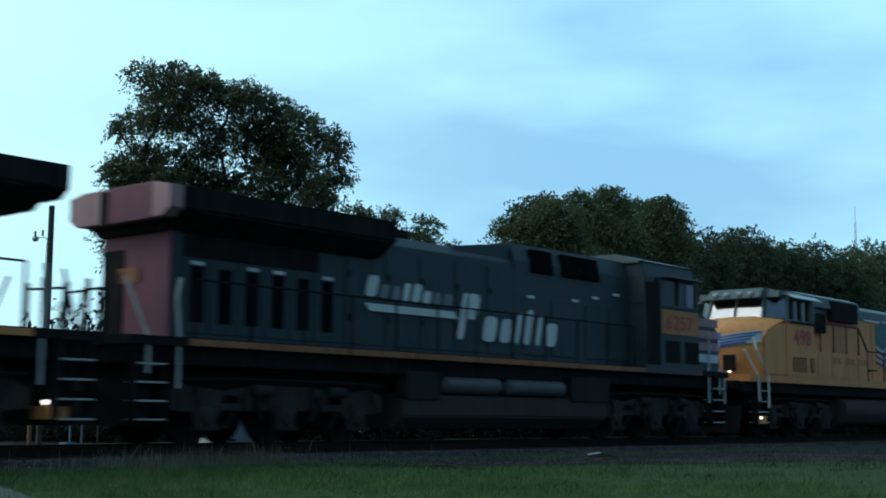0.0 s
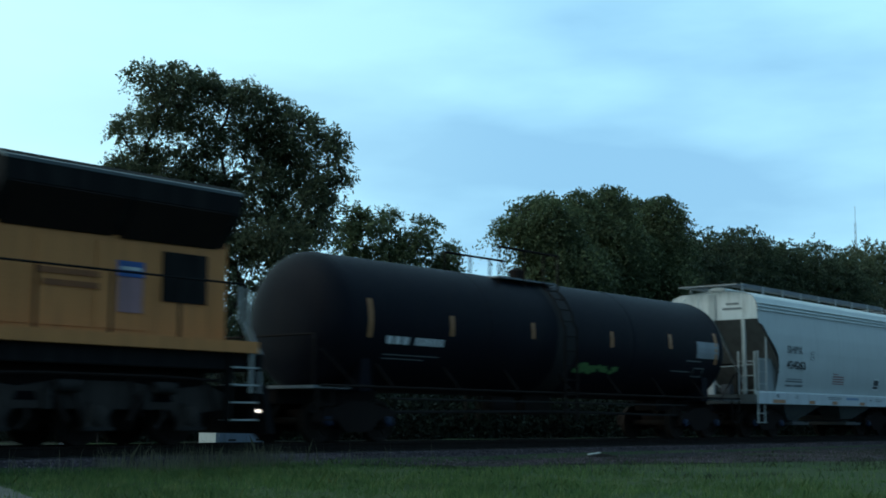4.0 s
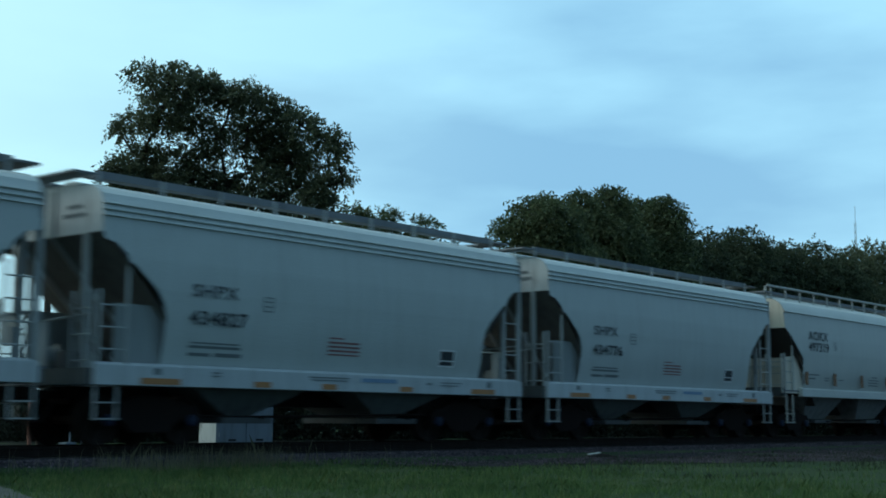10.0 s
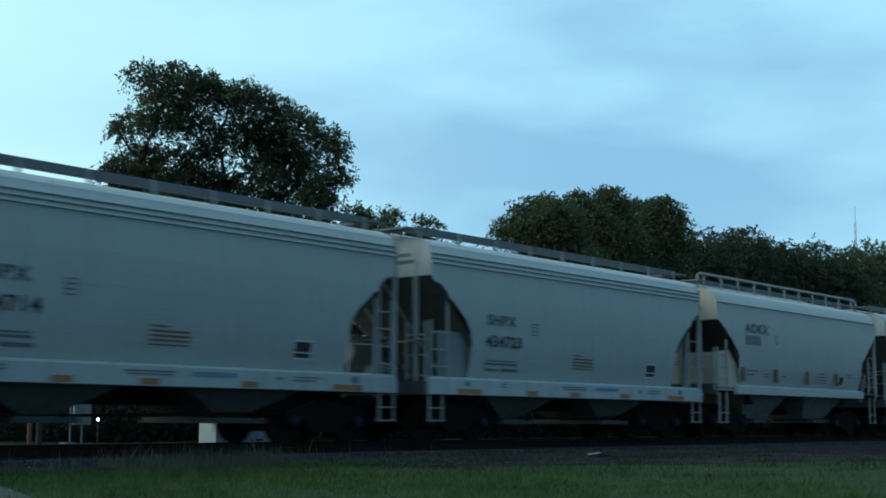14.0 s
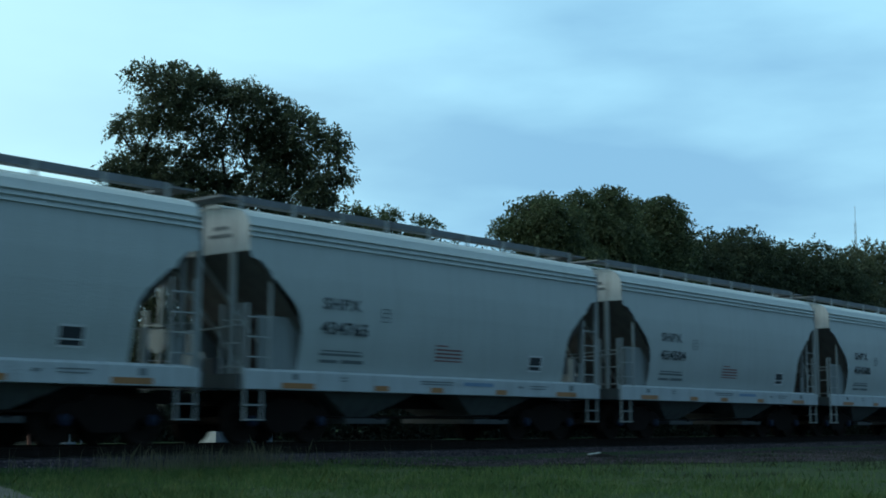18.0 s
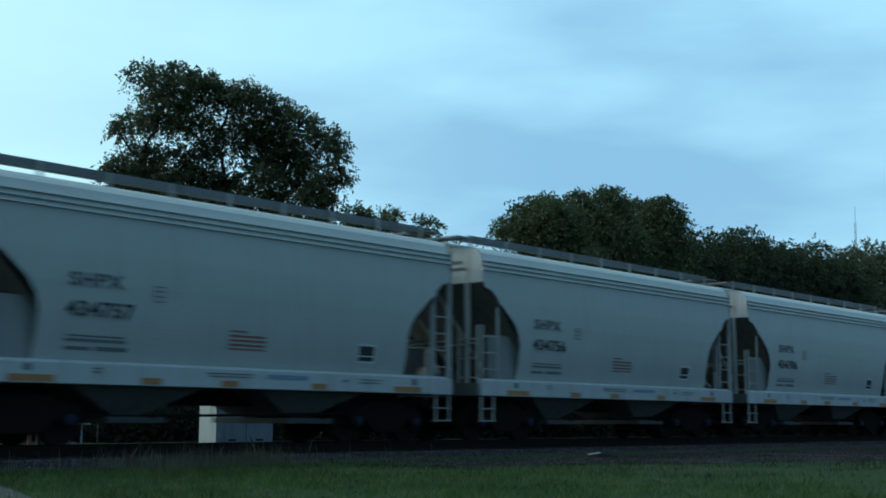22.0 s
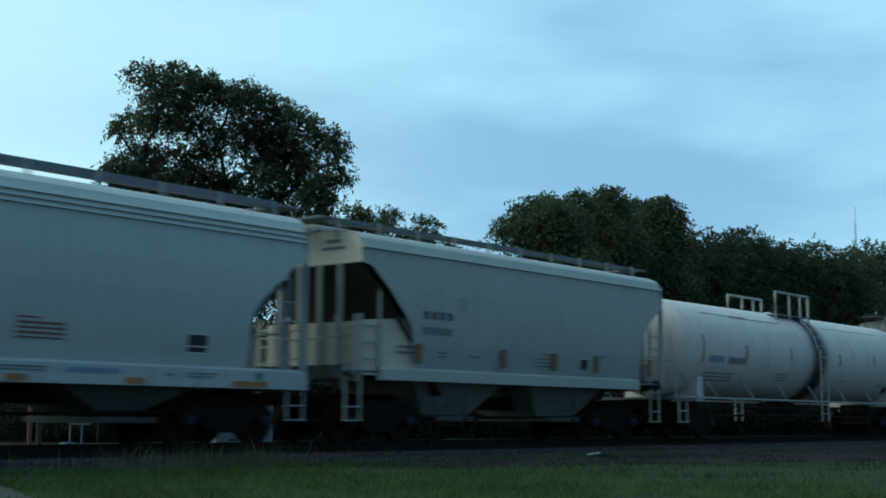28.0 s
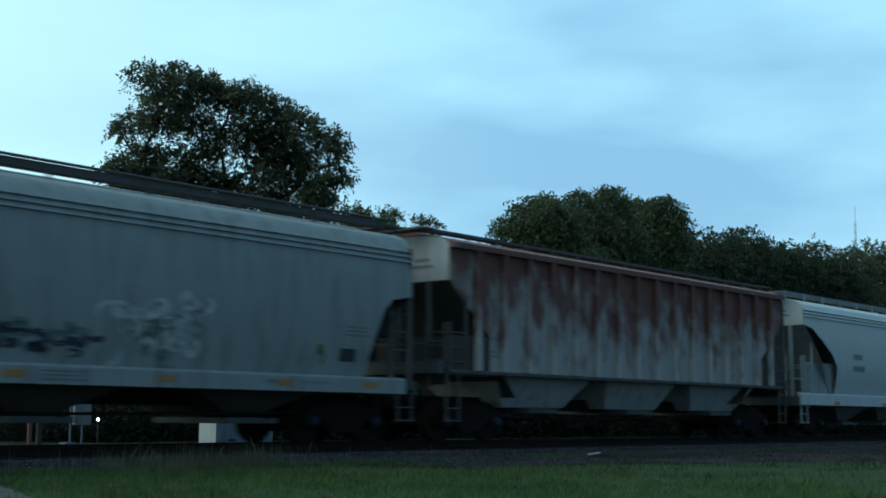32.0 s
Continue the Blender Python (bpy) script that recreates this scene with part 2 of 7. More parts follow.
M["ink_red"] = paint("decal_red", (0.30, 0.13, 0.12), 0.6, var=0.1)
M["ink_blue"] = paint("decal_blue", (0.20, 0.30, 0.42), 0.6, var=0.1)
M["white"] = paint("white_paint", (0.72, 0.72, 0.70), 0.5, var=0.06, dirt_amt=0.2)
M["tank_white"] = paint("tank_white", (0.72, 0.65, 0.585), 0.45, var=0.08, dirt=(0.30, 0.22, 0.14), dirt_amt=0.3)
M["tank_black"] = paint("tank_black", (0.0065, 0.0065, 0.0105), 0.6, 0.08, var=0.25, dirt=(0.014, 0.012, 0.012), dirt_amt=0.4)
M["spill"] = paint("spill_stain", (0.022, 0.020, 0.020), 0.7, var=0.3)
M["spill_fade"] = spilled("spill_band", (0.62, 0.56, 0.50), (0.020, 0.018, 0.018), 8.9 + 0.87)
M["sp_dark"] = paint("loco_lark_grey", (0.031, 0.047, 0.055), 0.5, var=0.25, dirt=(0.028, 0.027, 0.026), dirt_amt=0.6)
M["sp_black"] = paint("loco_soot", (0.0135, 0.0128, 0.0130), 0.8, 0.06, var=0.25)
M["sp_red"] = paint("faded_scarlet", (0.17, 0.052, 0.075), 0.6, var=0.15)
M["sp_pink"] = paint("bleached_scarlet", (0.38, 0.215, 0.225), 0.65, var=0.15)
M["sp_letter"] = paint("bleached_lettering", (0.60, 0.62, 0.60), 0.6, var=0.12)
M["sp_faded"] = paint("worn_lettering", (0.20, 0.22, 0.22), 0.6, var=0.3, dirt=(0.04, 0.05, 0.055), dirt_amt=0.7, scale=2.5)
M["sp_stripe"] = paint("worn_orange_sill", (0.30, 0.11, 0.045), 0.6, var=0.25, dirt_amt=0.6)
M["yellow"] = paint("armour_yellow", (0.60, 0.235, 0.075), 0.5, var=0.14, dirt=(0.17, 0.085, 0.035), dirt_amt=0.36)
M["plate_yellow"] = paint("number_board_amber", (0.47, 0.19, 0.065), 0.55, var=0.1)
M["harbor"] = paint("harbour_grey", (0.085, 0.105, 0.112), 0.5, var=0.15)
M["red"] = paint("signal_red", (0.42, 0.05, 0.05), 0.5, var=0.1)
M["blue"] = paint("emblem_blue", (0.05, 0.12, 0.32), 0.5, var=0.1)
M["teal"] = paint("flag_canton", (0.055, 0.135, 0.15), 0.6, var=0.25)
M["flag_red"] = paint("flag_red", (0.22, 0.06, 0.075), 0.6, var=0.2)
M["flag_white"] = paint("flag_white", (0.40, 0.42, 0.42), 0.6, var=0.15)
M["fuel"] = paint("fuel_tank_grey", (0.056, 0.047, 0.043), 0.8, 0.10, var=0.2, dirt=(0.03, 0.025, 0.02), dirt_amt=0.5)
# black for flat plates: the shade inside slots and holes as plain colour
M["void"] = paint("opening_shade", (0.004, 0.004, 0.005), 0.95, 0.02, var=0.2, dirt_amt=0.1)
# ground colour darkened to hold the shade below the trees
M["floor_shade"] = soil("shaded_floor", (0.020, 0.020, 0.015), (0.030, 0.028, 0.02), (0.012, 0.013, 0.01), 1.0, 0.05)
M["air"] = paint("reservoir_grey", (0.085, 0.088, 0.095), 0.55, var=0.2)
M["truck_dust"] = paint("dusty_truck_casting", (0.046, 0.037, 0.032), 0.85, 0.12, var=0.35, dirt=(0.015, 0.013, 0.012), dirt_amt=0.8, scale=2.0)
M["truck_grey"] = paint("truck_frame_grey", (0.030, 0.026, 0.024), 0.85, 0.08, var=0.3)
M["glass"] = glass("window_glass", (0.012, 0.015, 0.02))
M["dark_glass"] = paint("dark_cab_glass", (0.008, 0.01, 0.014), 0.2, 0.3, var=0.1, dirt=(0.03, 0.03, 0.03), dirt_amt=0.15, bump=0.002)
M["pane"] = clear_glass("cab_glass")
# leaves darker than real foliage: the shade under the trees is in their colour
M["shaded_brush"] = leafy("shaded_brush", (0.009, 0.013, 0.010), (0.019, 0.025, 0.014), 0.8, 0.1)
M["lamp"] = glow("step_lamp", (1.0, 0.93, 0.8), 2.2)
M["far_lamp"] = glow("far_lamp", (0.9, 1.0, 0.95), 12)
M["stained"] = paint("stained_cream", (0.34, 0.335, 0.305), 0.65, var=0.2, dirt=(0.13, 0.09, 0.06), dirt_amt=0.6)
M["old_white"] = paint("weathered_white", (0.40, 0.41, 0.39), 0.65, var=0.14, dirt=(0.15, 0.11, 0.08), dirt_amt=0.6)
M["old_rail"] = paint("grimy_rail", (0.10, 0.09, 0.085), 0.7, var=0.2)
M["rust_rib"] = rusted("rusted_posts", (0.44, 0.40, 0.37), (0.12, 0.042, 0.034), (0.20, 0.078, 0.058), 0.36, 0.56)
M["residue"] = paint("white_residue", (0.66, 0.66, 0.64), 0.8, var=0.1, dirt_amt=0.2)
M["rust"] = rusted("rusted_ribs", (0.37, 0.35, 0.325), (0.125, 0.044, 0.035), (0.21, 0.085, 0.064), 0.40, 0.58)
M["bark"] = paint("bark", (0.055, 0.042, 0.032), 0.9, var=0.4, bump=0.06)
M["leaf_a"] = leafy("leaf_dark", (0.060, 0.074, 0.046), (0.115, 0.130, 0.068), 0.5, 0.40)
M["leaf_b"] = leafy("leaf_mid", (0.058, 0.080, 0.042), (0.115, 0.135, 0.062), 0.55, 0.36)
M["leaf_row"] = leafy("leaf_row", (0.044, 0.060, 0.036), (0.088, 0.104, 0.054), 0.6, 0.32)
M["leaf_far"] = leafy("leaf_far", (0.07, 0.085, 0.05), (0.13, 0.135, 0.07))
M["grass"] = leafy("grass_blades", (0.050, 0.105, 0.036), (0.118, 0.175, 0.058))
M["grass_dull"] = leafy("dull_grass", (0.024, 0.036, 0.020), (0.050, 0.062, 0.034))
M["grass_pale"] = leafy("pale_grass", (0.115, 0.170, 0.055), (0.190, 0.220, 0.090))
M["straw"] = leafy("dry_stalks", (0.14, 0.14, 0.09), (0.22, 0.20, 0.13))
M["soil"] = soil("turf_soil", (0.036, 0.060, 0.027), (0.056, 0.078, 0.035), (0.034, 0.038, 0.025), 1.0, 0.05)
M["gravel"] = soil("ballast_bed", (0.044, 0.038, 0.041), (0.064, 0.053, 0.058), (0.024, 0.021, 0.023), 2.0, 0.06)
M["stone"] = leafy("ballast_stone", (0.040, 0.032, 0.037), (0.130, 0.102, 0.113), 0.9, 0.0)
M["drive"] = soil("gravel_drive", (0.090, 0.094, 0.082), (0.125, 0.125, 0.11), (0.06, 0.066, 0.054), 3.0, 0.02)
M["tie"] = paint("creosote_timber", (0.05, 0.04, 0.033), 0.9, var=0.3, bump=0.04)
M["pole"] = paint("weathered_pole", (0.06, 0.05, 0.042), 0.9, var=0.3)
M["redpost"] = paint("brick_red_post", (0.20, 0.09, 0.065), 0.8)
M["cab_white"] = paint("cabinet_white", (0.48, 0.48, 0.45), 0.5, var=0.08)
M["cab_grey"] = paint("cabinet_grey", (0.16, 0.20, 0.24), 0.5, var=0.1)
M["galv"] = paint("galvanised_steel", (0.30, 0.32, 0.33), 0.45, metal=0.5)
M["g_dark"] = paint("spray_violet", (0.055, 0.06, 0.085), 0.6)
M["g_red"] = paint("spray_maroon", (0.16, 0.06, 0.08), 0.6)
M["g_teal"] = paint("spray_grey_green", (0.17, 0.21, 0.21), 0.6)
M["g_pale"] = paint("spray_pale", (0.46, 0.47, 0.44), 0.6)
M["g_green"] = paint("spray_green", (0.10, 0.22, 0.07), 0.6)


# ---- mesh helpers ----
class Shape:
    """Collects vertices and faces for one mesh."""

    def __init__(self):
        self.v, self.f = [], []

    def add(self, vs, fs):
        k = len(self.v)
        self.v += [tuple(p) for p in vs]
        self.f += [tuple(i + k for i in f) for f in fs]
        return self

    def box(self, x0, x1, y0, y1, z0, z1):
        vs = [(x, y, z) for x in (x0, x1) for y in (y0, y1) for z in (z0, z1)]
        return self.add(vs, [(0, 1, 3, 2), (4, 6, 7, 5), (0, 4, 5, 1), (2, 3, 7, 6), (0, 2, 6, 4), (1, 5, 7, 3)])

    def prism(self, prof, y0, y1):
        """A side-view outline (x, z) drawn out across the track."""
        n = len(prof)
        vs = [(x, y0, z) for x, z in prof] + [(x, y1, z) for x, z in prof]
        fs = [tuple(range(n)), tuple(range(2 * n - 1, n - 1, -1))] + [(i, i + n, (i + 1) % n + n, (i + 1) % n) for i in range(n)]
        return self.add(vs, fs)

    def loaf(self, prof, x0, x1):
        """An end-view outline (y, z) drawn out along the track."""
        n = len(prof)
        vs = [(x0, y, z) for y, z in prof] + [(x1, y, z) for y, z in prof]
        fs = [tuple(range(n)), tuple(range(2 * n - 1, n - 1, -1))] + [(i, i + n, (i + 1) % n + n, (i + 1) % n) for i in range(n)]
        return self.add(vs, fs)

    def tube(self, pts, r, n=6, taper=None, cap=True):
        pts = [Vector(p) for p in pts]
        rings = []
        for i, p in enumerate(pts):
            a = (pts[min(i + 1, len(pts) - 1)] - pts[max(i - 1, 0)]).normalized()
            s = a.cross(Vector((0, 0, 1)) if abs(a.z) < 0.9 else Vector((1, 0, 0))).normalized()
            u = s.cross(a)
            q = r if taper is None else r + (taper - r) * i / (len(pts) - 1)
            rings.append([p + q * (math.cos(6.28319 * k / n) * s + math.sin(6.28319 * k / n) * u) for k in range(n)])
        vs = [v for ring in rings for v in ring]
        fs = [(i * n + k, i * n + (k + 1) % n, (i + 1) * n + (k + 1) % n, (i + 1) * n + k) for i in range(len(pts) - 1) for k in range(n)]
        if cap:
            fs += [tuple(range(n - 1, -1, -1)), tuple(range((len(pts) - 1) * n, len(pts) * n))]
        return self.add(vs, fs)

    def lathe(self, rings, n=24, axis="x"):
        """Rings of (position, radius) along the track (x) or across it (y)."""
        vs = []
        for a, r in rings:
            for k in range(n):
                c, s = r * math.cos(6.28319 * k / n), r * math.sin(6.28319 * k / n)
                vs.append((a, c, s) if axis == "x" else (c, a, s))
        fs = [(i * n + k, i * n + (k + 1) % n, (i + 1) * n + (k + 1) % n, (i + 1) * n + k) for i in range(len(rings) - 1) for k in range(n)]
        fs += [tuple(range(n)), tuple(range((len(rings) - 1) * n, len(rings) * n))]
        return self.add(vs, fs)

    def at(self, x, y, z):
        self.v = [(a + x, b + y, c + z) for a, b, c in self.v]
        return self


def mesh_of(name, sh, mat, smooth=0.0, bevel=0.0):
    me = bpy.data.meshes.new(name)
    me.from_pydata(sh.v, [], sh.f)
    if bevel:
        bm = bmesh.new()
        bm.from_mesh(me)
        bmesh.ops.recalc_face_normals(bm, faces=bm.faces)
        edges = [e for e in bm.edges if len(e.link_faces) == 2 and e.calc_face_angle(0) > 0.5]
        bmesh.ops.bevel(bm, geom=edges, offset=bevel, segments=2, affect="EDGES", clamp_overlap=True)
        bm.to_mesh(me)
        bm.free()
    else:
        bm = bmesh.new()
        bm.from_mesh(me)
        bmesh.ops.recalc_face_normals(bm, faces=bm.faces)
        bm.to_mesh(me)
        bm.free()
    if smooth:
        me.polygons.foreach_set("use_smooth", [True] * len(me.polygons))
        me.set_sharp_from_angle(angle=smooth)
    me.materials.append(mat)
    return me


def part(name, sh, mat, parent, label="", smooth=0.0, bevel=0.0):
    ob = new(name, mesh_of(name, sh, mat, smooth, bevel) if isinstance(sh, Shape) else sh)
    ob.parent = parent
    if label:
        ob["label"] = label
    return ob


def base(name, label, category, group="", kind=""):
    return tagged(new(name), label, category, group, kind)


def lettering(name, words, height, mat, parent, x, y, z, rx=90, squeeze=1.0, label=""):
    """Words in the built-in font as a thin mesh on a side wall that faces the camera's side of the track."""
    cu = bpy.data.curves.new(name, "FONT")
    cu.body, cu.size, cu.extrude, cu.resolution_u = words, height / 0.72, 0.002, 3
    cu.offset, cu.space_character = height * 0.03, 1.10
    tmp = bpy.data.objects.new(name, cu)
    me = bpy.data.meshes.new_from_object(tmp)
    bpy.data.objects.remove(tmp)
    me.materials.clear()
    me.materials.append(mat)
    me.transform(Matrix.Diagonal((squeeze, 1, 1, 1)))
    ob = part(name, me, mat, parent, label)
    ob.matrix_basis = pose(x, y, z, rx)
    return ob

# ---- ground ----
LEVEL = -0.36


def lie(x, y):
    """Height of the ground: a low bed under the track, gently uneven turf beside it."""
    k = max(0.0, min(1.0, (abs(y) - 1.9) / 1.2))
    bed = -0.24 * (1 - k) + LEVEL * k
    bump = 0.05 * noise.noise((x * 0.35, y * 0.35, 0.0)) + 0.02 * noise.noise((x * 1.3, y * 1.3, 4.0))
    return bed + bump * k * (1.0 if abs(y) < 60 else 0.0)


def build_ground():
    xs = [-2500, -900, -300, -120, -60] + [-30 + 1.0 * i for i in range(0, 131)] + [130, 200, 400, 1000, 2800]
    ys = [-1500, -500, -120, -50, -30] + [-25 + 0.6 * i for i in range(0, 60)] + [12 + 3 * i for i in range(0, 14)] + [70, 120, 300, 900, 2800]
    sh = Shape()
    sh.v = [(x, y, lie(x, y)) for y in ys for x in xs]
    n = len(xs)
    sh.f = [(j * n + i, j * n + i + 1, (j + 1) * n + i + 1, (j + 1) * n + i) for j in range(len(ys) - 1) for i in range(n - 1)]
    me = mesh_of("ground", sh, M["soil"], smooth=1.0)
    tagged(new("ground", me), "dark green turf and bare earth beside the railway", "ground", kind="structure")


build_ground()


def strip(name, mat, outline, lift, label, category):
    """A patch of another surface laid just over the ground inside a convex outline (x, y)."""
    sh = Shape()
    (ax, ay), (bx, by), (cx, cy), (dx, dy) = outline
    n, m = 60, 24
    for j in range(m + 1):
        for i in range(n + 1):
            u, v = i / n, j / m
            x = (ax * (1 - u) + bx * u) * (1 - v) + (dx * (1 - u) + cx * u) * v
            y = (ay * (1 - u) + by * u) * (1 - v) + (dy * (1 - u) + cy * u) * v
            edge = min(u, 1 - u, v, 1 - v)
            wob = 0.25 * noise.noise((x * 0.6, y * 0.6, 9)) if edge == 0 else 0
            sh.v.append((x + wob, y + wob, lie(x, y) + lift))
    w = n + 1
    sh.f = [(j * w + i, j * w + i + 1, (j + 1) * w + i + 1, (j + 1) * w + i) for j in range(m) for i in range(n)]
    return tagged(new(name, mesh_of(name, sh, mat, smooth=1.0)), label, category, kind="structure")


strip("gravel_drive", M["drive"], [(-12, -14), (7.3, -9.0), (8.9, -5.1), (-12, -3.7)], 0.02, "pale gravel drive at the edge of the turf", "driveway")
strip("ballast_apron", M["gravel"], [(16.5, -3.0), (30, -9.5), (70, -9.0), (70, -2.2)], 0.012, "grey gravel apron spreading beside the track", "gravel")


def build_bed():
    sh = Shape()
    prof = [(-3.0, LEVEL - 0.06), (-2.55, LEVEL + 0.02), (-1.95, -0.21), (-1.3, -0.175), (1.3, -0.175), (1.95, -0.21), (2.55, LEVEL + 0.02), (3.0, LEVEL - 0.06)]
    xs = [-430, -60] + [-20 + 0.5 * i for i in range(0, 180)] + [120, 430]
    for x in xs:
        for y, z in prof:
            near = -20 <= x <= 70
            k = 0.03 * noise.noise((x * 1.1, y * 2.0, 2.0)) if near and abs(y) > 1.4 else 0
            sh.v.append((x, y + 2 * k, z + k))
    n = len(prof)
    sh.f = [(i * n + j, i * n + j + 1, (i + 1) * n + j + 1, (i + 1) * n + j) for i in range(len(xs) - 1) for j in range(n - 1)]
    tagged(new("ballast_bed", mesh_of("ballast_bed", sh, M["gravel"], smooth=1.0)), "dark grey crushed stone bed under the rails", "ballast", kind="structure")


build_bed()


def build_track():
    track = base("railway_track", "steel rails on creosoted timber sleepers in ballast", "railway track", kind="structure")
    prof = [(-0.07, -0.17), (0.07, -0.17), (0.07, -0.155), (0.012, -0.14), (0.012, -0.045), (0.036, -0.035), (0.036, -0.004), (0.028, 0.0), (-0.028, 0.0), (-0.036, -0.004), (-0.036, -0.035), (-0.012, -0.045), (-0.012, -0.14), (-0.07, -0.155)]
    for s in (-1, 1):
        part("rail", Shape().loaf([(y + s * 0.753, z) for y, z in prof], -430, 430), M["wheel"], track, "brown-sided steel rail")
    me = mesh_of("sleeper", Shape().box(-0.115, 0.115, -1.3, 1.3, -0.19, -0.165), M["tie"], bevel=0.006)
    for i in range(110):
        ob = part("sleeper", me, M["tie"], track)
        ob.location = (4 + 0.52 * i, 0.02 * math.sin(i * 2.1), 0.0)
    return track


build_track()


def many(name, verts, faces, mat):
    me = bpy.data.meshes.new(name)
    me.vertices.add(len(verts))
    me.vertices.foreach_set("co", np.asarray(verts, dtype=np.float32).ravel())
    k = faces.shape[1]
    me.loops.add(faces.size)
    me.loops.foreach_set("vertex_index", faces.ravel().astype(np.int32))
    me.polygons.add(len(faces))
    me.polygons.foreach_set("loop_start", np.arange(0, faces.size, k, dtype=np.int32))
    me.update(calc_edges=True)
    me.materials.append(mat)
    return me


def stones(name, n, sampler, size, mat, label, rng):
    """Crushed stones as small skewed octahedra."""
    p = sampler(n)
    o = np.array([(1, 0, 0), (-1, 0, 0), (0, 1, 0), (0, -1, 0), (0, 0, 1), (0, 0, -1)], float)
    f = np.array([(0, 2, 4), (2, 1, 4), (1, 3, 4), (3, 0, 4), (2, 0, 5), (1, 2, 5), (3, 1, 5), (0, 3, 5)])
    s = size * rng.uniform(0.5, 1.25, (n, 1, 1)) * rng.uniform(0.6, 1.2, (n, 6, 1))
    a = rng.uniform(0, 6.28, n)
    c, d = np.cos(a), np.sin(a)
    rot = np.zeros((n, 3, 3))
    rot[:, 0, 0], rot[:, 0, 1], rot[:, 1, 0], rot[:, 1, 1], rot[:, 2, 2] = c, -d, d, c, 0.75
    v = np.einsum("nij,kj->nki", rot, o) * s + p[:, None, :]
    faces = (f[None] + 6 * np.arange(n)[:, None, None]).reshape(-1, 3)
    tagged(new(name, many(name, v.reshape(-1, 3), faces, mat)), label, "gravel", kind="stuff")


def shoulder(rng, n):
    x = 6 + 62 * rng.random(n) ** 1.4
    y = -1.25 - 1.75 * rng.random(n)
    z = np.where(y > -1.95, -0.2 + 0.0 * y, -0.21 + (y + 1.95) * 0.22)
    return np.stack([x, y, z], 1)


def apron(rng, n):
    u, v = rng.random(n), rng.random(n) ** 1.2
    x = 16.5 + 45 * v + 0 * u
    far = -2.6 - 0.0 * u
    near = np.minimum(-3.0, -3.0 - (x - 16.5) * 0.42)
    near = np.maximum(near, -9.3)
    y = far + (near - far) * u
    z = np.array([lie(a, b) for a, b in zip(x, y)]) + 0.02
    return np.stack([x, y, z], 1)


RNG = np.random.default_rng(7)
stones("ballast_stones", 15000, lambda n: shoulder(RNG, n), 0.034, M["stone"], "loose dark grey ballast stones along the track", RNG)
stones("apron_stones", 9000, lambda n: apron(RNG, n), 0.022, M["stone"], "fine grey gravel scattered beside the track", RNG)


def grass(name, n, region, height, width, mat, label, lean=0.9):
    rng = np.random.default_rng(len(name) * 31 + n)
    p = region(rng, n)
    n = len(p)
    a = rng.uniform(0, 6.283, n)
    h = height * rng.uniform(0.45, 1.15, n) * p[:, 3]
    w = width * rng.uniform(0.6, 1.3, n)
    side = np.stack([np.cos(a), np.sin(a), 0 * a], 1)
    b = rng.uniform(0, 6.283, n)
    tip = np.stack([np.cos(b), np.sin(b), 0 * b], 1) * (lean * h * rng.random(n))[:, None]
    root = p[:, :3]
    up = np.array((0, 0, 1.0))
    v = np.stack([root - side * w[:, None], root + side * w[:, None],
                  root + 0.35 * tip + up * (0.6 * h)[:, None] + side * 0.7 * w[:, None],
                  root + tip + up * h[:, None],
                  root + 0.35 * tip + up * (0.6 * h)[:, None] - side * 0.7 * w[:, None]], 1)
    faces = np.arange(5 * n).reshape(n, 5)
    return tagged(new(name, many(name, v.reshape(-1, 3), faces, mat)), label, "grass", kind="stuff")


def turf(rng, n):
    """Turf between camera and track in tufts, thinning out where the gravel spreads."""
    m = n // 14
    cx, cy = 3 + 37 * rng.random(m), -15.5 + 13.1 * rng.random(m)
    ch = rng.uniform(0.45, 1.35, m)
    k = rng.integers(0, m, n)
    x, y = cx[k] + 0.07 * rng.standard_normal(n), cy[k] + 0.07 * rng.standard_normal(n)
    edge = np.where(x < 17, -2.5 - 0.25 * rng.random(n), np.maximum(-2.8 - (x - 17) * 0.80, -11.5))
    patch = np.array([noise.noise((a * 0.45, b * 0.45, 3.0)) for a, b in zip(x, y)])
    ok = (y < edge + 0.9 * patch) & (patch > -0.62 + 0.3 * rng.random(n))
    ok &= ~((x < 8.9 - 0.41 * (-5.1 - y) + 0.3 * patch) & (y < -5.0 + 0.4 * patch) & (rng.random(n) > 0.10))
    ok &= rng.random(n) > np.clip((x - 12.0) / 7.0, 0.0, 0.92)
    x, y, patch, tuft = x[ok], y[ok], patch[ok], ch[k][ok]
    tall = tuft * (1.0 + 0.9 * patch) + np.where((x < 18) & (y > -4.5), 0.3, 0.0)
    z = np.array([lie(a, b) for a, b in zip(x, y)])
    return np.stack([x, y, z, tall], 1)


def weeds(rng, n):
    x = 12.2 + 3.6 * rng.random(n) + 2.0 * rng.standard_normal(n) * (rng.random(n) < 0.3)
    y = -2.35 - 0.9 * rng.random(n)
    z = np.array([lie(a, b) for a, b in zip(x, y)])
    return np.stack([x, y, z, rng.uniform(0.4, 1.0, n)], 1)


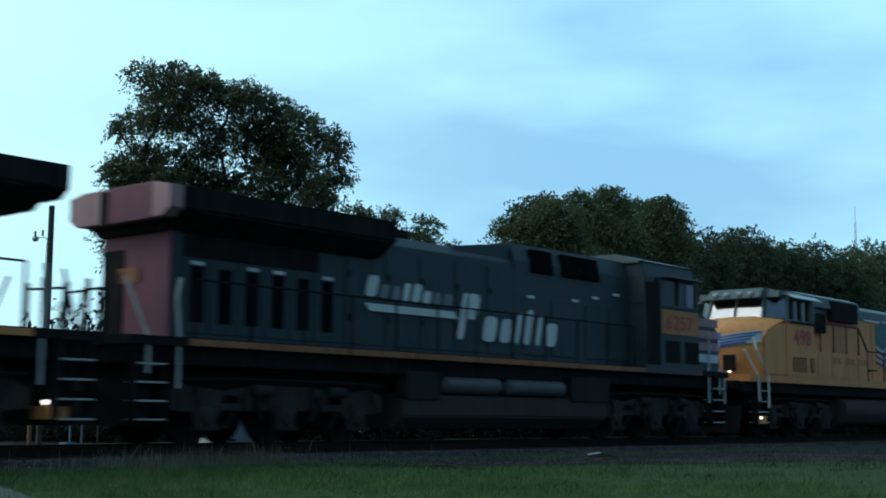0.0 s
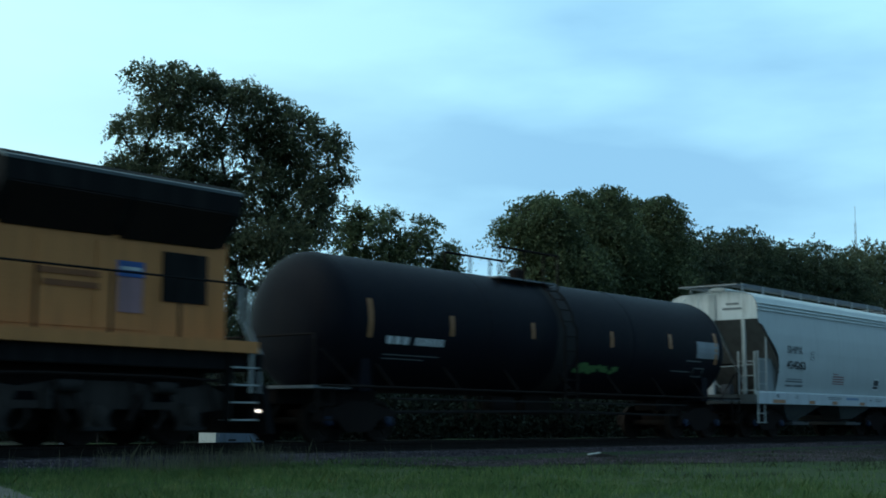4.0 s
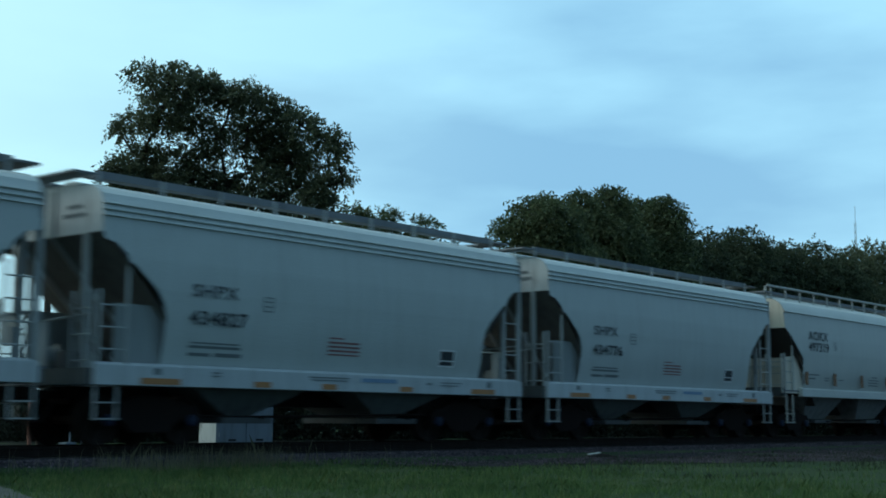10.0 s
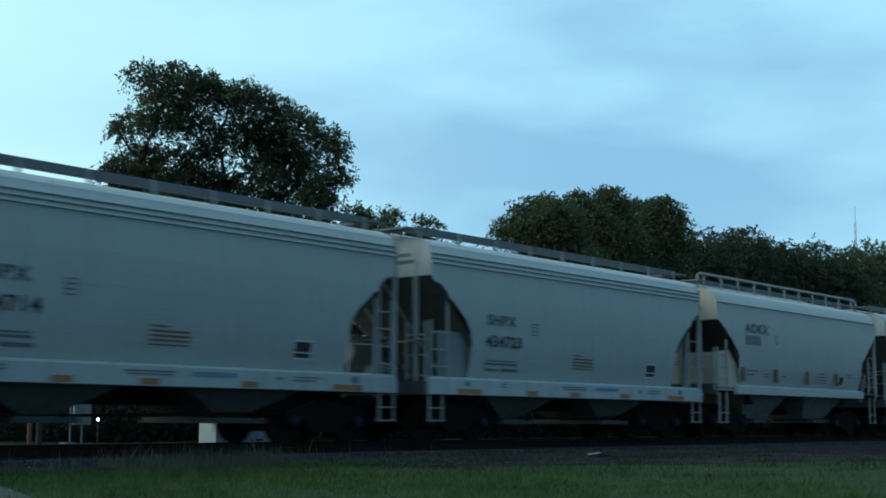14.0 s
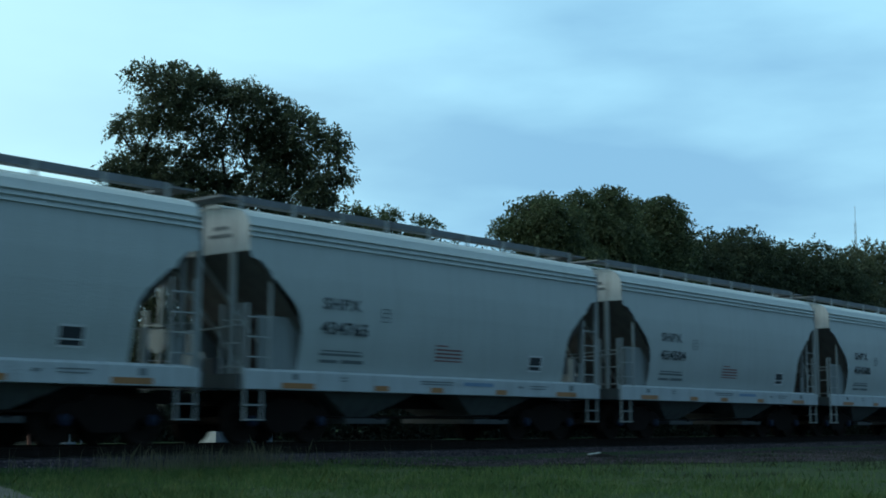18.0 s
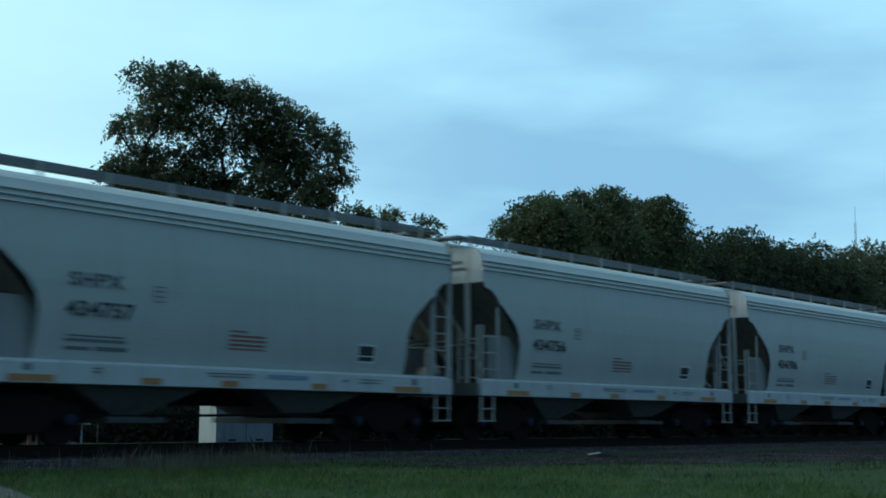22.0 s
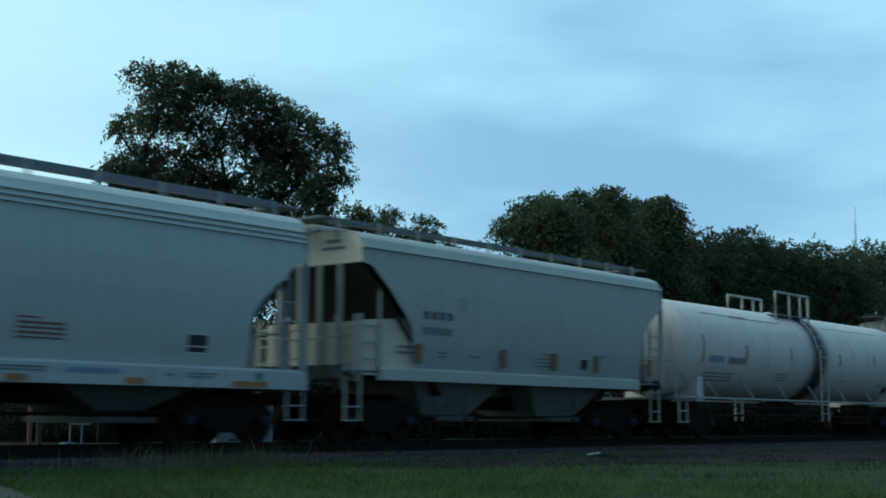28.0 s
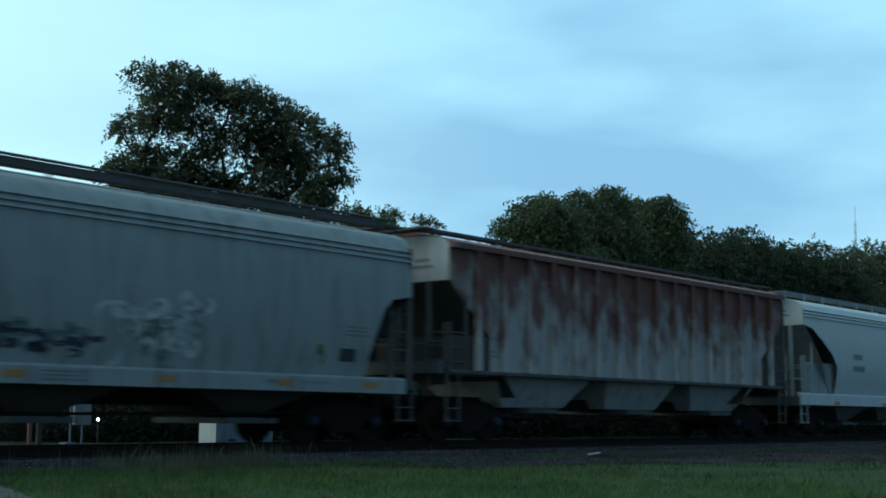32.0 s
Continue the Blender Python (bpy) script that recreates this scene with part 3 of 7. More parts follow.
def thin(rng, n):
    x = 17 + 26 * rng.random(n)
    y = -3.4 - 7 * rng.random(n)
    patch = np.array([noise.noise((a * 0.6, b * 0.6, 8.0)) for a, b in zip(x, y)])
    ok = patch > -0.05
    x, y = x[ok], y[ok]
    z = np.array([lie(a, b) for a, b in zip(x, y)])
    return np.stack([x, y, z, rng.uniform(0.4, 1.0, len(x))], 1)


grass("turf_grass", 210000, turf, 0.095, 0.0045, M["grass"], "lush green unmown grass in front of the track")
grass("pale_grass", 34000, turf, 0.11, 0.004, M["grass_pale"], "yellow-green grass in loose tufts")
grass("dry_weeds", 1500, weeds, 0.46, 0.0035, M["straw"], "thin dry weed stalks at the ballast edge", 0.5)
grass("thin_grass", 15000, thin, 0.12, 0.005, M["grass_dull"], "sparse grass growing through gravel")

# sheet added over the turf; its dark colour stands for tree shade
strip("woodland_floor", M["floor_shade"], [(-60, 2.35), (160, 2.35), (160, 40), (-60, 40)], 0.012, "dark ground sheet behind the track with tree shade in its colour", "ground")

# pale lump lying on the gravel
lump = base("broken_plate", "pale broken plate lying on dark rotten timber", "rubble")
part("slab", Shape().prism([(-0.42, 0.10), (0.02, 0.17), (0.05, 0.21), (-0.40, 0.15)], -0.12, 0.14), M["cab_white"], lump, bevel=0.012)
part("dark_base", Shape().prism([(-0.5, 0.0), (0.75, 0.0), (0.62, 0.07), (0.1, 0.16), (-0.38, 0.12)], -0.2, 0.2), M["tie"], lump, "dark rotten timber under it", bevel=0.03)
lump.matrix_basis = pose(25.0, -3.3, LEVEL + 0.01, 0, 0, -30) @ Matrix.Scale(0.62, 4)


# ---- trees ----
def tree(name, label, at, lobes, sprays, leaf, mat, seed, trunk_r=0.3, group="", reach=0.6, droop=0.35, turn=0.0):
    """A tapered trunk, limbs that branch from clump to clump, and leafy sprays: leaflets in two rows along drooping twigs."""
    rng = np.random.default_rng(seed)
    t = base(name, label, "tree", group)
    t.matrix_basis = pose(*at, 0, 0, turn)
    L = np.array([l[:6] for l in lobes])
    L = L[np.argsort(L[:, 2])]
    low = float((L[:, 2] - L[:, 5]).min())
    fork = np.array((0.2, 0.0, max(1.2, low * 0.9)))
    # every clump hangs on the nearest clump below it
    nodes = np.vstack([fork, L[:, :3]])
    up = [0] * len(nodes)
    for k in range(1, len(nodes)):
        d = nodes[k] - nodes[:k]
        cost = np.linalg.norm(d * np.array((1.0, 0.8, 0.75)), axis=1) + np.where(d[:, 2] < 0.25, 4.0, 0.0)
        up[k] = int(np.argmin(cost))
    load = np.ones(len(nodes))
    for k in range(len(nodes) - 1, 0, -1):
        load[up[k]] += load[k]
    sh = Shape()
    sh.tube([(0, 0, -0.4), (0.05, 0.02, fork[2] * 0.5), fork], trunk_r * 1.25, 9, trunk_r * 0.8)
    for k in range(1, len(nodes)):
        a, b = Vector(nodes[up[k]]), Vector(nodes[k])
        mid = a.lerp(b, 0.5) + Vector(rng.uniform(-0.12, 0.12, 3)) * (b - a).length
        thick = trunk_r * 0.75 * math.sqrt(load[k] / load[0])
        sh.tube([a, mid, b], max(thick, 0.035), 6, max(thick * 0.7, 0.025), cap=False)
    area = (L[:, 3] * L[:, 5]) ** 0.9 * np.where(L[:, 2] < 0.52 * L[:, 2].max(), 0.45, np.where(L[:, 2] < 0.74 * L[:, 2].max(), 1.4, 1.0))
    n, m = sprays, 11
    pick = rng.choice(len(L), n, p=area / area.sum())
    out = rng.standard_normal((n, 3))
    out /= np.linalg.norm(out, axis=1)[:, None]
    far_out = np.where(rng.random(n) < 0.10, 1.3, 1.0)
    start = L[pick, :3] + out * (far_out * rng.uniform(0.05, 1.0, n) ** 0.5)[:, None] * L[pick, 3:6]
    way = out + 0.55 * rng.standard_normal((n, 3)) + np.array((0, 0, 0.25))
    way /= np.linalg.norm(way, axis=1)[:, None]
    span = reach * rng.uniform(0.55, 1.35, n)
    for e, k in zip(start[::9], pick[::9]):
        c = Vector(L[k, :3])
        sh.tube([c, c.lerp(Vector(e), 0.55) + Vector(rng.uniform(-0.12, 0.12, 3)), e], 0.024, 4, 0.010, cap=False)
    part("trunk", sh, M["bark"], t, "dark grey-brown trunk and limbs", smooth=1.2)
    s = np.linspace(0.0, 1.0, m)
    p = start[:, None, :] + way[:, None, :] * (span[:, None] * s)[:, :, None]
    p[:, :, 2] -= droop * span[:, None] * s ** 2
    side = np.cross(way, rng.standard_normal((n, 3)))
    side /= np.linalg.norm(side, axis=1)[:, None]
    flip = np.where(np.arange(m) % 2 == 0, 1.0, -1.0)
    a = side[:, None, :] * flip[None, :, None] + 0.6 * way[:, None, :] + 0.45 * rng.standard_normal((n, m, 3)) - np.array((0, 0, 0.25))
    a /= np.linalg.norm(a, axis=2)[:, :, None]
    b = np.cross(a, rng.standard_normal((n, m, 3)))
    b /= np.linalg.norm(b, axis=2)[:, :, None]
    h = (leaf * rng.uniform(0.6, 1.3, (n, m)))[:, :, None]
    c = p + a * h
    v = np.stack([c - a * h, c + b * h * 0.42, c + a * h, c - b * h * 0.42], 2).reshape(-1, 3)
    v[:, 2] = np.maximum(v[:, 2], 0.05)
    part("crown", many("crown", v, np.arange(len(v)).reshape(-1, 4), mat), mat, t)
    return t


TREES = []
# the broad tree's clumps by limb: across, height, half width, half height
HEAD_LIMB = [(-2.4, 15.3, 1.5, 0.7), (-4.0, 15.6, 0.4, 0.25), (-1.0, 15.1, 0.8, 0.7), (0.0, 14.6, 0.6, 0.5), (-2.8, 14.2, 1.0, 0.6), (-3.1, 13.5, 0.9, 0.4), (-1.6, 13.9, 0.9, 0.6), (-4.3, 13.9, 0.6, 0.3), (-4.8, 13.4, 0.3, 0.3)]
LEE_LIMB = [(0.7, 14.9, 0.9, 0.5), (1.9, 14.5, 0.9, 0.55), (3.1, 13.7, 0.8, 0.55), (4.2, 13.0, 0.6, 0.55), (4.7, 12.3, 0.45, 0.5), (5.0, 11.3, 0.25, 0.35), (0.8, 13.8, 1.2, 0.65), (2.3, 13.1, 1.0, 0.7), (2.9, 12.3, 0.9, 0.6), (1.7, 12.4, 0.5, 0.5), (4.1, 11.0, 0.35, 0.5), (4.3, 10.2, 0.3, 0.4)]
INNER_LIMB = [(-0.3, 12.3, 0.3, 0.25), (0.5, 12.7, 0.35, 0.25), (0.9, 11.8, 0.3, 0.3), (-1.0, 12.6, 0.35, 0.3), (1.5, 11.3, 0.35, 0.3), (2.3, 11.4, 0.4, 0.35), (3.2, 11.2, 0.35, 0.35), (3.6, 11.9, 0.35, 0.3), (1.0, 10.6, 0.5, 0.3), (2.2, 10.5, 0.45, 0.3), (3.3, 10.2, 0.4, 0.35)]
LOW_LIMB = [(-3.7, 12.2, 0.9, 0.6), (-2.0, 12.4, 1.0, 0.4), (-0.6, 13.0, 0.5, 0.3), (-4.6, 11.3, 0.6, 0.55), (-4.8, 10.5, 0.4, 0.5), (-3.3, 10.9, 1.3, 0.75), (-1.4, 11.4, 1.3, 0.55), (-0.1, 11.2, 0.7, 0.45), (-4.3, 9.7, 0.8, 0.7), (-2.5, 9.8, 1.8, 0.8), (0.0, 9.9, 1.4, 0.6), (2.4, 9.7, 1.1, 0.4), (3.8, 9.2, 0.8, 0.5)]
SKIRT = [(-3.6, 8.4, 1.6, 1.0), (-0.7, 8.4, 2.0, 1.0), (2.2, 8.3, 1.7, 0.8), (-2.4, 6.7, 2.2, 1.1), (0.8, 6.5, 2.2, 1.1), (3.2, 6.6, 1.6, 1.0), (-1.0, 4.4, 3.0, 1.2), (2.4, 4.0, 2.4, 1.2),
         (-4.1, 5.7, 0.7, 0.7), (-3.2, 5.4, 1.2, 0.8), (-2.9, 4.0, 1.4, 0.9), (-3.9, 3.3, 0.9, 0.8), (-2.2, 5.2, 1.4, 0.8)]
DEPTH = random.Random(4)
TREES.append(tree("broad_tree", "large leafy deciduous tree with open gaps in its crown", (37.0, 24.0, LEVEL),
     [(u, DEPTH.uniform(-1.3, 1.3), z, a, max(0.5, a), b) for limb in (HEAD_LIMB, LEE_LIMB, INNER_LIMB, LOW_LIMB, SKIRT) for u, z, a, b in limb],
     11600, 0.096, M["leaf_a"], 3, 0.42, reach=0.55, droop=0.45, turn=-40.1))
SLENDER = [(-2.2, 12.4, 0.7, 0.25), (-0.3, 12.5, 0.4, 0.3), (1.8, 12.0, 0.6, 0.25), (-1.6, 11.6, 1.3, 0.5), (1.1, 10.9, 1.3, 0.5), (3.2, 10.2, 0.5, 0.5), (-0.3, 10.1, 2.1, 0.7), (2.6, 9.1, 1.0, 0.8), (0.0, 7.9, 3.0, 1.2), (-2.7, 10.7, 0.5, 0.7), (0.2, 5.6, 3.2, 1.4)]
WILLOWS = [
    ((66.8, 28.0), [(-2.6, 13.1, 0.7, 0.5), (-3.2, 12.7, 0.3, 0.2), (-1.6, 14.1, 0.6, 0.6), (-0.2, 14.6, 0.7, 0.5), (0.4, 13.5, 1.3, 1.0), (-1.4, 12.8, 1.1, 0.7), (0.1, 12.0, 1.8, 0.9), (0.9, 10.4, 2.8, 1.4), (0.4, 7.6, 3.0, 1.6)], -54.4, "broad dark green tree with drooping outer sprays"),
    ((74.0, 28.5), [(-1.9, 15.4, 0.7, 0.6), (0.2, 15.9, 0.8, 0.7), (1.2, 15.0, 0.5, 0.7), (-0.5, 14.3, 1.4, 1.0), (0.3, 12.7, 1.9, 1.4), (-0.5, 10.7, 2.7, 1.5), (0.0, 7.6, 3.0, 1.8)], -56.8, "tall dark green tree with a rounded crown"),
    ((80.2, 28.0), [(-1.2, 16.0, 0.7, 0.6), (0.2, 15.7, 0.7, 0.7), (1.1, 14.6, 0.5, 0.8), (-0.7, 14.3, 1.5, 1.1), (-0.3, 12.5, 2.2, 1.5), (-0.4, 10.4, 2.8, 1.6), (0.0, 7.4, 3.2, 1.8)], -59.1, "tall dark green tree with a leafy pointed crown")]


def spread_clumps(clumps, seed):
    rng = random.Random(seed)
    return [(u, rng.uniform(-1.2, 1.2), z, a, max(0.7, a), b) for u, z, a, b in clumps]


TREES.append(tree("slender_tree", "small leafy tree with a lacy top", (54.5, 30.0, LEVEL), spread_clumps(SLENDER, 1),
     3200, 0.12, M["leaf_b"], 5, 0.22, reach=0.6, turn=-47.5))
for i, (at, clumps, turn, words) in enumerate(WILLOWS):
    TREES.append(tree("willowy_tree", words, (*at, LEVEL), spread_clumps(clumps, 20 + i),
         4600, 0.135, M["leaf_b"], 8 + i, 0.34, reach=1.25, droop=0.8, turn=turn, group="tree row behind the train"))
for i, (x, y, h, w) in enumerate([(87.0, 29, 14.9, 3.3), (94.0, 29, 16.0, 3.6), (100.5, 29.5, 15.9, 3.4), (107.0, 29, 16.4, 3.7), (112.0, 28.5, 15.4, 2.6)]):
    TREES.append(tree("row_tree", "dark leafy tree in a dense row", (x, y, LEVEL),
         [(0.4, 0, h - 1.4, w * 0.55, 1.8, 1.5), (-w * 0.6, 0, h - 2.6, w * 0.6, 2.0, 1.8), (w * 0.6, 0, h - 2.8, w * 0.6, 2.0, 1.8), (0, 0, h - 5.0, w, 2.6, 2.6), (0.3, 0, h - 8.5, w * 1.1, 2.8, 2.8)],
         2300, 0.15, M["leaf_row"], 20 + i, 0.3, reach=1.0, droop=0.6, group="tree row behind the train"))
for i, (x, y, h) in enumerate([(190, 60, 28.0), (202, 61, 30.0), (216, 60, 29.0), (232, 62, 31.0)]):
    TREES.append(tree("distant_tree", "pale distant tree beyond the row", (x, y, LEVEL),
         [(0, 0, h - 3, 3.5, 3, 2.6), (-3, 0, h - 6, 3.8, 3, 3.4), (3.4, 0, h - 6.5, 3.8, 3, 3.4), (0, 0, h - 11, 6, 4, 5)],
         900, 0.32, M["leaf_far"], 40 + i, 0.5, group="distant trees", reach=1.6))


def thicket(name, n, band, leaf, mat, label, seed):
    """Undergrowth that closes the view beneath the crowns: leaf sprays on many hidden stems."""
    rng = np.random.default_rng(seed)
    x0, x1, y0, y1, h0, h1 = band
    c = 900
    cx, cy = rng.uniform(x0, x1, c), rng.uniform(y0, y1, c)
    hh = (h0 + (h1 - h0) * (cx - x0) / (x1 - x0)) * rng.uniform(0.55, 1.1, c)
    k = rng.integers(0, c, n)
    p = np.stack([cx[k], cy[k], LEVEL + hh[k] * rng.random(n) ** 0.7], 1) + rng.standard_normal((n, 3)) * np.array((0.8, 0.6, 0.35))
    p[:, 2] = np.maximum(p[:, 2], LEVEL)
    a = rng.standard_normal((n, 3))
    a /= np.linalg.norm(a, axis=1)[:, None]
    b = np.cross(a, rng.standard_normal((n, 3)))
    b /= np.linalg.norm(b, axis=1)[:, None]
    s = (leaf * rng.uniform(0.6, 1.3, n))[:, None]
    v = np.stack([p - a * s, p + b * s * 0.5, p + a * s, p - b * s * 0.5], 1)
    tagged(new(name, many(name, v.reshape(-1, 3), np.arange(4 * n).reshape(n, 4), mat)), label, "undergrowth", kind="stuff")


# brush leaf colour already holds the shade of the crowns above
thicket("undergrowth", 30000, (33, 62, 26, 33, 5.5, 7.5), 0.18, M["shaded_brush"], "dense dark undergrowth below the trees", 51)
thicket("undergrowth_far", 30000, (60, 122, 30, 36, 6.5, 9.0), 0.26, M["shaded_brush"], "dense dark undergrowth below the tree row", 52)
thicket("hedge", 34000, (14, 36, 31, 37, 1.7, 2.3), 0.11, M["shaded_brush"], "low dark hedge behind the track", 53)
thicket("near_brush", 50000, (26, 34, 18, 23, 1.1, 2.2), 0.075, M["shaded_brush"], "tangled brush behind the trackside cabinets", 55)
thicket("brush_row", 110000, (33, 112, 17, 22, 2.6, 3.4), 0.12, M["shaded_brush"], "dark brush growing along the far side of the track", 56)
thicket("low_brush", 40000, (8, 28, 20, 26, 0.9, 1.1), 0.07, M["shaded_brush"], "low dark brush behind the track", 57)
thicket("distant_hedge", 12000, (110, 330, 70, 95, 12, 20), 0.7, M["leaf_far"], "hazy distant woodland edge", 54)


# ---- trackside things ----
def utility_pole():
    t = base("utility_pole", "weathered wooden utility pole with a small bracket lamp", "pole")
    part("shaft", Shape().tube([(0, 0, -0.4), (0, 0, 4.5), (0, 0, 9.15)], 0.15, 10, 0.115), M["pole"], t, smooth=0.8)
    part("bracket", Shape().tube([(0, -0.05, 7.6), (-0.3, -0.1, 7.85), (-0.62, -0.1, 7.8)], 0.02, 6), M["galv"], t)
    lamp = part("lamp_head", Shape().lathe([(-0.1, 0.05), (-0.06, 0.1), (0.06, 0.12), (0.1, 0.06)], 12, "y").at(-0.72, -0.1, 7.75), M["galv"], t, smooth=0.6)
    part("insulator", Shape().tube([(-0.42, -0.1, 7.9), (-0.42, -0.1, 8.12)], 0.045, 8), M["glass"], t)
    part("insulator", Shape().tube([(-0.75, -0.1, 7.84), (-0.75, -0.1, 8.04)], 0.045, 8), M["glass"], t)
    part("drop_wire", Shape().tube([(-0.2, -0.08, 7.7), (-0.26, -0.1, 6.6), (-0.12, -0.1, 5.6)], 0.012, 5), M["under"], t)
    t.matrix_basis = pose(28.9, 25.0, LEVEL)
    return t


utility_pole()


def relay_cabinet():
    t = base("relay_cabinet", "grey steel relay cabinet with white end panels on a low plinth", "cabinet")
    part("plinth", Shape().box(-0.04, 2.54, -0.03, 0.95, 0.0, 0.16), M["pale"], t, bevel=0.015)
    part("body", Shape().box(0.0, 2.5, 0.0, 0.92, 0.16, 1.68), M["cab_grey"], t, bevel=0.02)
    part("end_panel", Shape().box(-0.018, -0.002, 0.03, 0.89, 0.18, 1.66), M["cab_white"], t, "white end panel")
    part("roof", Shape().prism([(-0.06, 1.68), (2.56, 1.68), (2.52, 1.75), (-0.02, 1.75)], -0.06, 0.98), M["cab_white"], t)
    for x in (0.06, 1.27):
        door = part("door", Shape().box(x, x + 1.17, -0.03, -0.002, 0.22, 1.62), M["cab_grey"], t, bevel=0.008)
        part("handle", Shape().tube([(x + (1.07 if x < 1 else 0.1), -0.06, 0.85), (x + (1.07 if x < 1 else 0.1), -0.06, 1.05)], 0.014, 6), M["galv"], door)
        part("hinge", Shape().tube([(x + (0.02 if x < 1 else 1.15), -0.035, 0.4), (x + (0.02 if x < 1 else 1.15), -0.035, 0.55)], 0.016, 6), M["galv"], door)
        part("vent", Shape().box(x + 0.42, x + 0.75, -0.036, -0.03, 0.27, 0.33), M["under"], door)
    t.matrix_basis = pose(28.4, 14.0, LEVEL - 0.17)
    return t


relay_cabinet()


def post(name, label, at, h, r, mat, category="post"):
    t = base(name, label, category)
    part("shaft", Shape().tube([(0, 0, -0.3), (0, 0, h)], r, 8), mat, t, smooth=0.8)
    part("cap", Shape().tube([(0, 0, h), (0, 0, h + 0.04)], r * 1.2, 8), mat, t)
    t.matrix_basis = pose(*at)
    return t


post("painted_post", "brick-red marker post beside the track", (22.05, 15.0, LEVEL), 1.65, 0.07, M["redpost"])
post("timber_post", "grey timber post beside a red marker post", (22.5, 15.2, LEVEL), 1.6, 0.09, M["pole"])


def meter_stand():
    t = base("meter_stand", "galvanised stand carrying a pale equipment box", "equipment stand")
    for x in (0.0, 0.42):
        part("leg", Shape().tube([(x, 0, -0.3), (x, 0, 1.65)], 0.03, 8), M["cab_grey"], t)
    part("equipment_box", Shape().box(0.02, 0.62, -0.2, -0.05, 0.62, 1.26), M["galv"], t, bevel=0.02)
    part("equipment_box", Shape().box(0.06, 0.5, -0.18, -0.04, 1.32, 1.6), M["cab_white"], t, bevel=0.02)
    part("pad", Shape().box(-0.25, 0.1, -0.2, 0.2, -0.05, 0.09), M["cab_grey"], t)
    t.matrix_basis = pose(23.45, 15.0, LEVEL)
    return t


meter_stand()
for i in range(5):
    post("fence_post", "thin grey fence post in front of the hedge", (27.2 + 0.75 * i, 21.0 + 0.1 * i, LEVEL), 1.5, 0.035, M["pole"])
far = base("yard_light", "small bright lamp on a slim post", "lamp")
part("post", Shape().tube([(0, 0, -0.3), (0, 0, 0.72)], 0.025, 6), M["pole"], far)
part("lamp", Shape().lathe([(-0.035, 0.015), (-0.025, 0.035), (0.0, 0.042), (0.025, 0.035), (0.035, 0.015)], 12, "y").at(0, 0, 0.78), M["far_lamp"], far, "lit white lamp", smooth=1)
far.matrix_basis = pose(25.15, 16.0, LEVEL)


def radio_mast():
    t = base("radio_mast", "slim distant lattice radio mast", "mast")
    h = 56.0
    for a in (0, 2.094, 4.189):
        part("leg", Shape().tube([(0.38 * math.cos(a), 0.38 * math.sin(a), 0), (0.26 * math.cos(a), 0.26 * math.sin(a), h)], 0.055, 5), M["galv"], t)
    sh = Shape()
    for i in range(37):
        for a in (0, 2.094, 4.189):
            z = i * 1.5
            sh.tube([(0.32 * math.cos(a), 0.32 * math.sin(a), z), (0.32 * math.cos(a + 2.094), 0.32 * math.sin(a + 2.094), z + 1.5)], 0.03, 4)
    part("bracing", sh, M["galv"], t)
    part("antenna", Shape().tube([(0, 0, h), (0, 0, h + 4.4)], 0.07, 5), M["galv"], t)
    t.matrix_basis = pose(346.7, 125, -0.5)


radio_mast()


# ---- train: running gear ----
CARS = []  # (thing, place of its left joint at the start, turned)
WHEELSETS = []


def wheelset_mesh(r):
    sh = Shape()
    for s in (-1, 1):
        rings = [(0.66, r * 0.3), (0.675, r * 0.42), (0.685, r * 0.8), (0.655, r * 1.0), (0.655, r + 0.028), (0.69, r + 0.028), (0.70, r), (0.80, r - 0.006), (0.80, r * 0.84), (0.765, r * 0.8), (0.755, r * 0.42), (0.80, r * 0.3)]
        sh.lathe([(s * a, b) for a, b in rings], 28, "y")
        sh.box(-0.05, 0.05, min(s * 0.75, s * 0.79), max(s * 0.75, s * 0.79), r * 0.45, r * 0.72)
    sh.lathe([(-1.05, 0.075), (1.05, 0.075)], 10, "y")
    return mesh_of("wheelset", sh, M["wheel"], smooth=0.5)


WHEEL_SMALL, WHEEL_BIG = wheelset_mesh(0.44), wheelset_mesh(0.52)


def side_frame_shape(y, wb, big=False):
    """A cast side frame seen from the side: deep in the middle, arched over the axle boxes."""
    h = wb / 2
    k = 0.12 if big else 0.0
    prof = [(-h - 0.22, 0.36), (-h - 0.22, 0.60 + k), (-h - 0.1, 0.70 + k), (-h + 0.2, 0.72 + k), (-0.3, 0.86 + k), (0.3, 0.86 + k), (h - 0.2, 0.72 + k), (h + 0.1, 0.70 + k), (h + 0.22, 0.60 + k), (h + 0.22, 0.36), (h - 0.14, 0.36), (h - 0.2, 0.5), (0.38, 0.22), (-0.38, 0.22), (-h + 0.2, 0.5), (-h + 0.14, 0.36)]
    return Shape().prism(prof, y - 0.06, y + 0.06)


